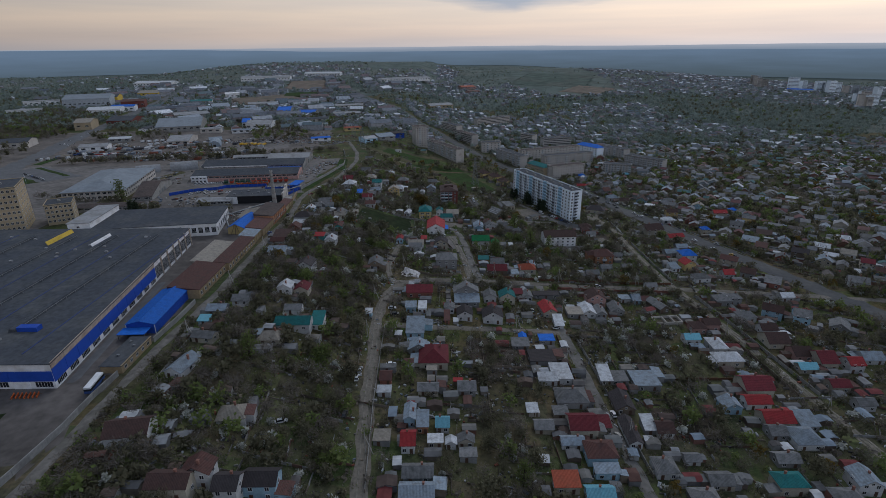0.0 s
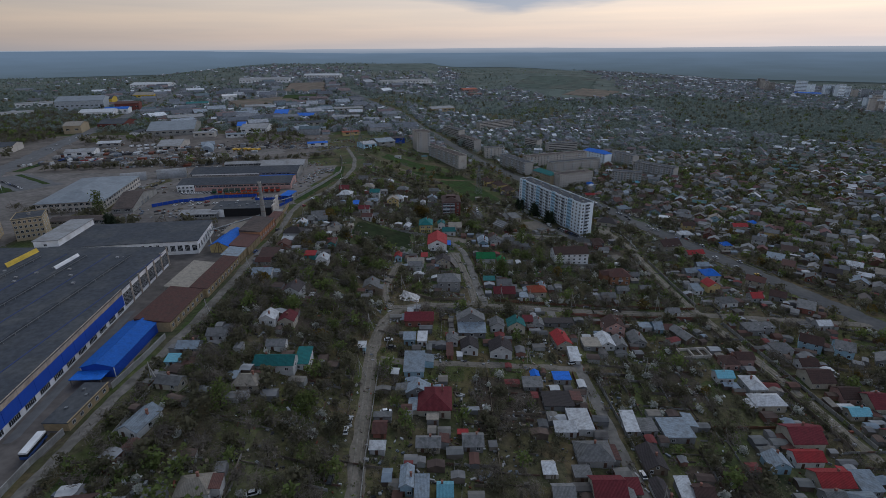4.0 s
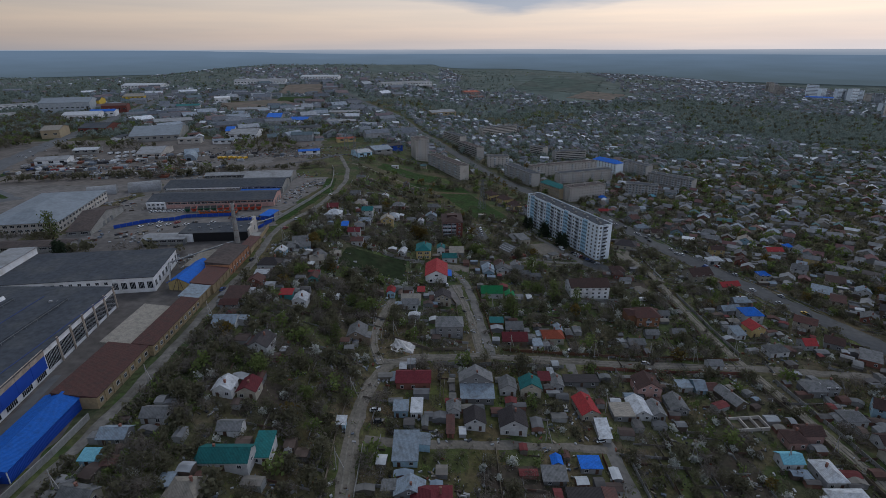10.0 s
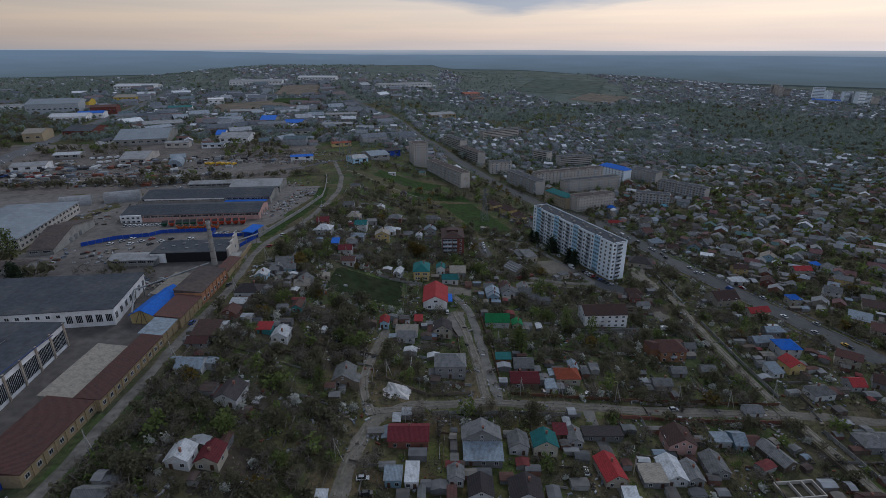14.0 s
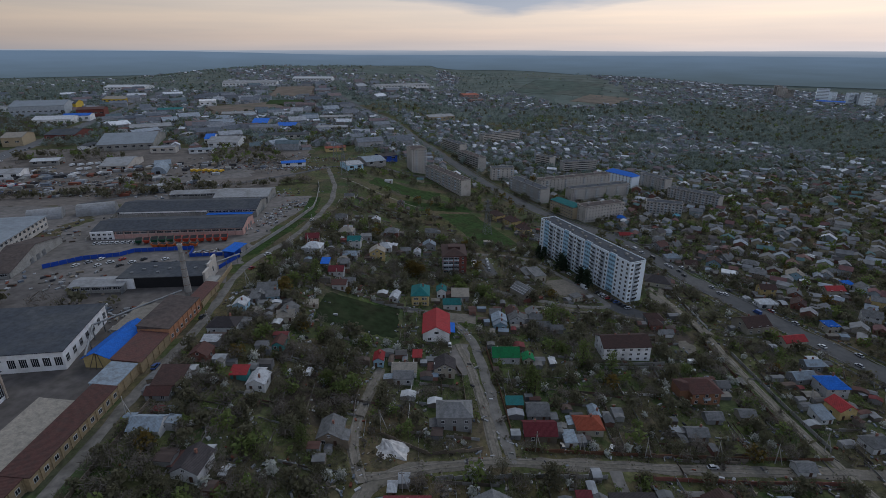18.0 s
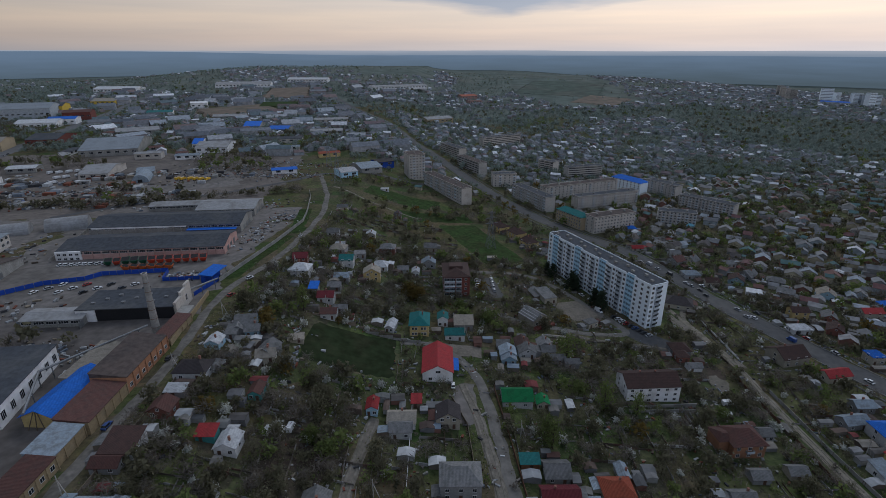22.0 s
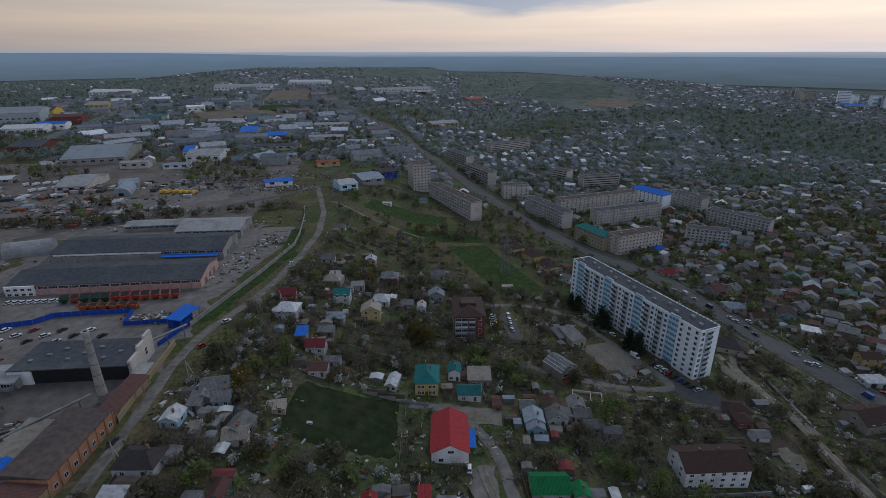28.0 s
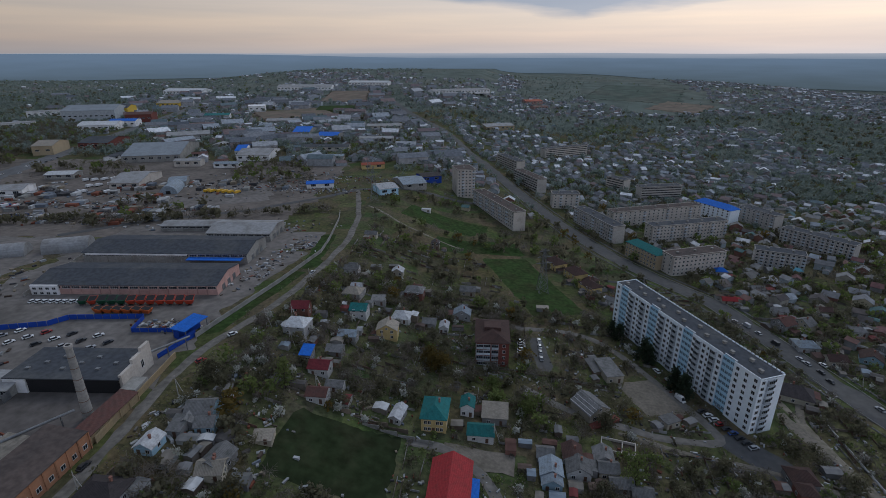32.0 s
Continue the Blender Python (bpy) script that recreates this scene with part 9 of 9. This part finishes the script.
for pts, h, m, label in (
    ([(-24, -175), (-26.5, -132), (-27.5, -95), (-28, -72)], 1.7, "concrete", "patched grey board fence along the lane"),
    ([(-37, -100), (-38, -70), (-37, -40)], 1.6, "wall_wood", "weathered board garden fence"),
    ([(-24, 4), (-6, -5), (14, 0)], 1.5, "wall_wood", "weathered board garden fence"),
    ([(30, 2), (60, 3), (100, 4), (150, 5)], 1.5, "rusty_steel", "rusty sheet garden fence"),
    ([(-4, -16), (30, -11), (58, -9)], 1.7, "concrete", "grey panel garden fence"),
    ([(68, -8), (110, -8), (150, -7)], 1.7, "wall_brickred", "low brick garden wall"),
    ([(59, -160), (61, -120), (60, -66)], 1.7, "rusty_steel", "rusty sheet garden fence"),
    ([(75, -160), (73, -120), (70, -66)], 1.7, "concrete", "grey panel garden fence"),
    ([(159, -110), (153, -50), (147, -12)], 1.8, "wall_wood", "weathered board garden fence"),
    ([(169, -110), (163, -50), (158, -12)], 1.8, "concrete", "grey panel garden fence"),
    ([(26, 12), (24, 40), (21, 70)], 1.6, "rusty_steel", "rusty sheet fence along the lane"),
    ([(10, 8), (8, 45), (2, 62)], 1.6, "wall_wood", "weathered board garden fence"),
    ([(-14, 8), (-14, 62)], 1.6, "frame_white", "pale painted picket fence by gardens"),
    ([(-66, 110), (-30, 108), (-22, 107)], 1.5, "wall_wood", "weathered board fence by the field"),
    ([(-104, -60), (-103, 0), (-101, 60)], 1.7, "wall_wood", "weathered board fence by the road"),
    ([(-104, -140), (-105, -100)], 1.7, "concrete", "grey panel garden fence"),
    ([(78, 62), (108, 64)], 1.5, "concrete", "low concrete garden wall"),
    ([(153, 10), (151, 40), (150, 80)], 1.7, "concrete", "pale garden wall along the street"),
    ([(142, 20), (141, 60), (140, 96)], 1.6, "rusty_steel", "rusty sheet garden fence"),
    ([(-88, 163), (-60, 156), (-50, 150)], 1.4, "concrete", "low pale wall by the lane"),
    ([(20, -66), (20, -150)], 1.4, "wall_wood", "weathered board fence between gardens"),
    ([(-3, -100), (40, -98)], 1.4, "wall_wood", "weathered board fence between gardens"),
    ([(100, -100), (150, -98)], 1.4, "rusty_steel", "rusty sheet fence between gardens"),
    ([(90, -60), (90, -12)], 1.4, "wall_wood", "weathered board fence between gardens"),
    ([(80, 42), (99, 41.7)], 1.2, "frame_white", "pale garden wall below the guest house"),
    ([(151.5, 150), (151, 107)], 1.0, "frame_white", "low white rail beside the path"),
    ([(-39.5, 106), (-12, 103.5)], 1.5, "concrete", "grey fence along the playing field"),
    ([(120, -60), (121, -12)], 1.4, "wall_wood", "weathered board fence between gardens"),
):
    panel_fence("garden_fence", pts, h, m, label, 7.0, "wood_pole", 0.08)
greenery()


def clutter():
    """Timber, slabs, beds and scrap lying about in the yards and gardens."""
    rng = random.Random(21)
    s = Shape()

    def bits(x, y, rx, ry, n, size=1.0):
        for _ in range(n):
            u, v = x + rng.gauss(0, rx), y + rng.gauss(0, ry)
            w, d, h = rng.uniform(0.3, 1.6) * size, rng.uniform(0.2, 0.7) * size, rng.uniform(0.15, 0.8) * size
            z, a = gz(u, v), rng.uniform(0, 3.14)
            c, k = math.cos(a), math.sin(a)
            low = [(u + p * c - q * k, v + p * k + q * c, z - 0.1) for p, q in ((-w, -d), (w, -d), (w, d), (-w, d))]
            s.solid(low, [(p[0], p[1], z + h + 0.3) for p in low])

    for x, y, rx, ry, n in ((-95, -168, 8, 5, 110), (-132, 142, 4, 2, 50), (-143, 145, 5, 3, 70), (-92, 84, 7, 6, 90), (-170, 68, 8, 5, 60), (-150, 62, 6, 4, 50), (-200, 100, 20, 8, 60), (-330, 380, 50, 6, 70), (-300, 420, 30, 5, 60), (-150, 300, 14, 8, 70), (-125, 255, 6, 14, 60), (-128, 215, 5, 16, 90), (-118, 262, 4, 6, 50), (-260, 180, 10, 20, 60), (-70, 70, 12, 10, 60), (-290, 300, 40, 10, 90), (-200, 420, 30, 6, 60), (-140, 470, 40, 10, 90), (-170, 425, 26, 10, 200), (-225, 445, 24, 12, 140), (-330, 340, 45, 6, 120), (-215, 480, 40, 10, 140), (-380, 350, 40, 5, 90)):
        bits(x, y, rx, ry, n, 1.2 if x < -190 else 0.9)
    # containers, lorry bodies, stacks of pallets and huts standing in rows
    for _ in range(150):
        x, y = rng.uniform(-470, -235), rng.uniform(285, 450)
        a, n = radians(rng.choice((8, 14, 98, 104)) + rng.uniform(-4, 4)), rng.randint(2, 8)
        w, d, h = rng.choice(((3.0, 1.2, 2.5), (2.4, 1.1, 1.4), (1.2, 1.0, 1.2), (3.6, 1.3, 2.9), (4.5, 2.6, 2.6)))
        for i in range(n):
            u, v = x + math.cos(a) * (2 * d + 0.9) * i, y + math.sin(a) * (2 * d + 0.9) * i
            if not free(u, v, 1) and rng.random() < 0.6:
                continue
            c, k, z, hh = math.cos(a), math.sin(a), gz(u, v), h * rng.uniform(0.8, 1.15)
            low = [(u + p * c - q * k, v + p * k + q * c, z - 0.2) for p, q in ((-d, -w), (d, -w), (d, w), (-d, w))]
            s.solid(low, [(p[0], p[1], z + hh) for p in low])
    for _ in range(4200):
        x, y = rng.uniform(-98, 220), rng.uniform(-185, 210)
        if free(x, y, 0) and noise.noise((x * 0.03, y * 0.03, 17)) > -0.25:
            bits(x, y, 2.2, 2.2, rng.choice((1, 2, 3, 5)), rng.uniform(0.25, 0.8))
    tagged(new("scrap", s.mesh("scrap", "junk")), "scattered timber, slabs and scrap in yards", "scrap", kind="stuff")


clutter()


def undergrowth():
    """Weeds, brambles and saplings over the gardens: small loose leaves near the ground."""
    rs = np.random.RandomState(4)
    n = 280000
    X, Y = rs.uniform(-112, 270, n), rs.uniform(-200, 260, n)
    i, j = ((X - OX) / OC).astype(int), ((Y - OY) / OC).astype(int)
    lump = np.array([noise.noise((a * 0.09, b * 0.09, 6)) for a, b in zip(X[::4], Y[::4])]).repeat(4)[:n]
    X[1::4], Y[1::4] = X[::4] + rs.normal(0, 0.8, n // 4), Y[::4] + rs.normal(0, 0.8, n // 4)
    X[2::4], Y[2::4] = X[::4] + rs.normal(0, 0.8, n // 4), Y[::4] + rs.normal(0, 0.8, n // 4)
    X[3::4], Y[3::4] = X[::4] + rs.normal(0, 0.8, n // 4), Y[::4] + rs.normal(0, 0.8, n // 4)
    i, j = ((X - OX) / OC).astype(int), ((Y - OY) / OC).astype(int)
    wild = (X < -36) & (Y < 60)
    ok = ~TAKEN[i, j] & (lump > np.where(wild, -0.35, -0.05))
    X, Y = X[ok], Y[ok]
    k = len(X)
    Z = ground_z(X, Y) + rs.uniform(0.1, 1.0, k) ** 1.5 * 1.7
    C = np.stack([X, Y, Z], 1)[:, None]
    D = rs.normal(0, 1, (k, 2, 3))
    D /= np.linalg.norm(D, axis=2, keepdims=True)
    S = rs.uniform(0.16, 0.42, (k, 1))
    a, b = D[:, 0] * S, D[:, 1] * S * 0.7
    V = (C + np.stack([-a - b, a - b * 0.4, a * 0.7 + b, -a * 0.5 + b], 1)).reshape(-1, 3)
    which = rs.choice(3, k, p=(0.34, 0.40, 0.26))
    for m, key in enumerate(("leaf_twig", "leaf_dull", "leaf_fresh")):
        pick = np.where(which == m)[0]
        W = V.reshape(-1, 4, 3)[pick].reshape(-1, 3)
        me = quick_mesh("undergrowth", W, np.arange(len(W)).reshape(-1, 4), [key])
        tagged(new("undergrowth", me), ("brown weeds and brambles in the gardens", "olive weeds and saplings in the gardens", "green weeds and herbs in the gardens")[m], "weeds", kind="stuff")


undergrowth()


def lot_lines():
    """Board fences and low walls between the gardens, too many to tell apart."""
    rng = random.Random(31)
    s = Shape()
    for _ in range(2400):
        x, y = rng.uniform(-98, 300), rng.uniform(-195, 300)
        a = rng.choice((0, math.pi / 2)) + rng.uniform(-0.06, 0.06) + (0 if x < 170 else -0.55)
        n = rng.randint(2, 6)
        h = rng.uniform(0.7, 1.6)
        for i in range(n):
            u0, v0 = x + math.cos(a) * 3.2 * i, y + math.sin(a) * 3.2 * i
            u1, v1 = u0 + math.cos(a) * 3.15, v0 + math.sin(a) * 3.15
            if not (free(u0, v0) and free(u1, v1)):
                break
            px, py = -math.sin(a) * 0.06, math.cos(a) * 0.06
            z0, z1 = gz(u0, v0), gz(u1, v1)
            low = [(u0 - px, v0 - py, z0 - 0.2), (u1 - px, v1 - py, z1 - 0.2), (u1 + px, v1 + py, z1 - 0.2), (u0 + px, v0 + py, z0 - 0.2)]
            s.solid(low, [(p[0], p[1], p[2] + h + rng.uniform(0, 0.1)) for p in low])
    tagged(new("lot_fences", s.mesh("lot_fences", "fence_boards")), "weathered board fences between the gardens", "fence", kind="stuff")


lot_lines()
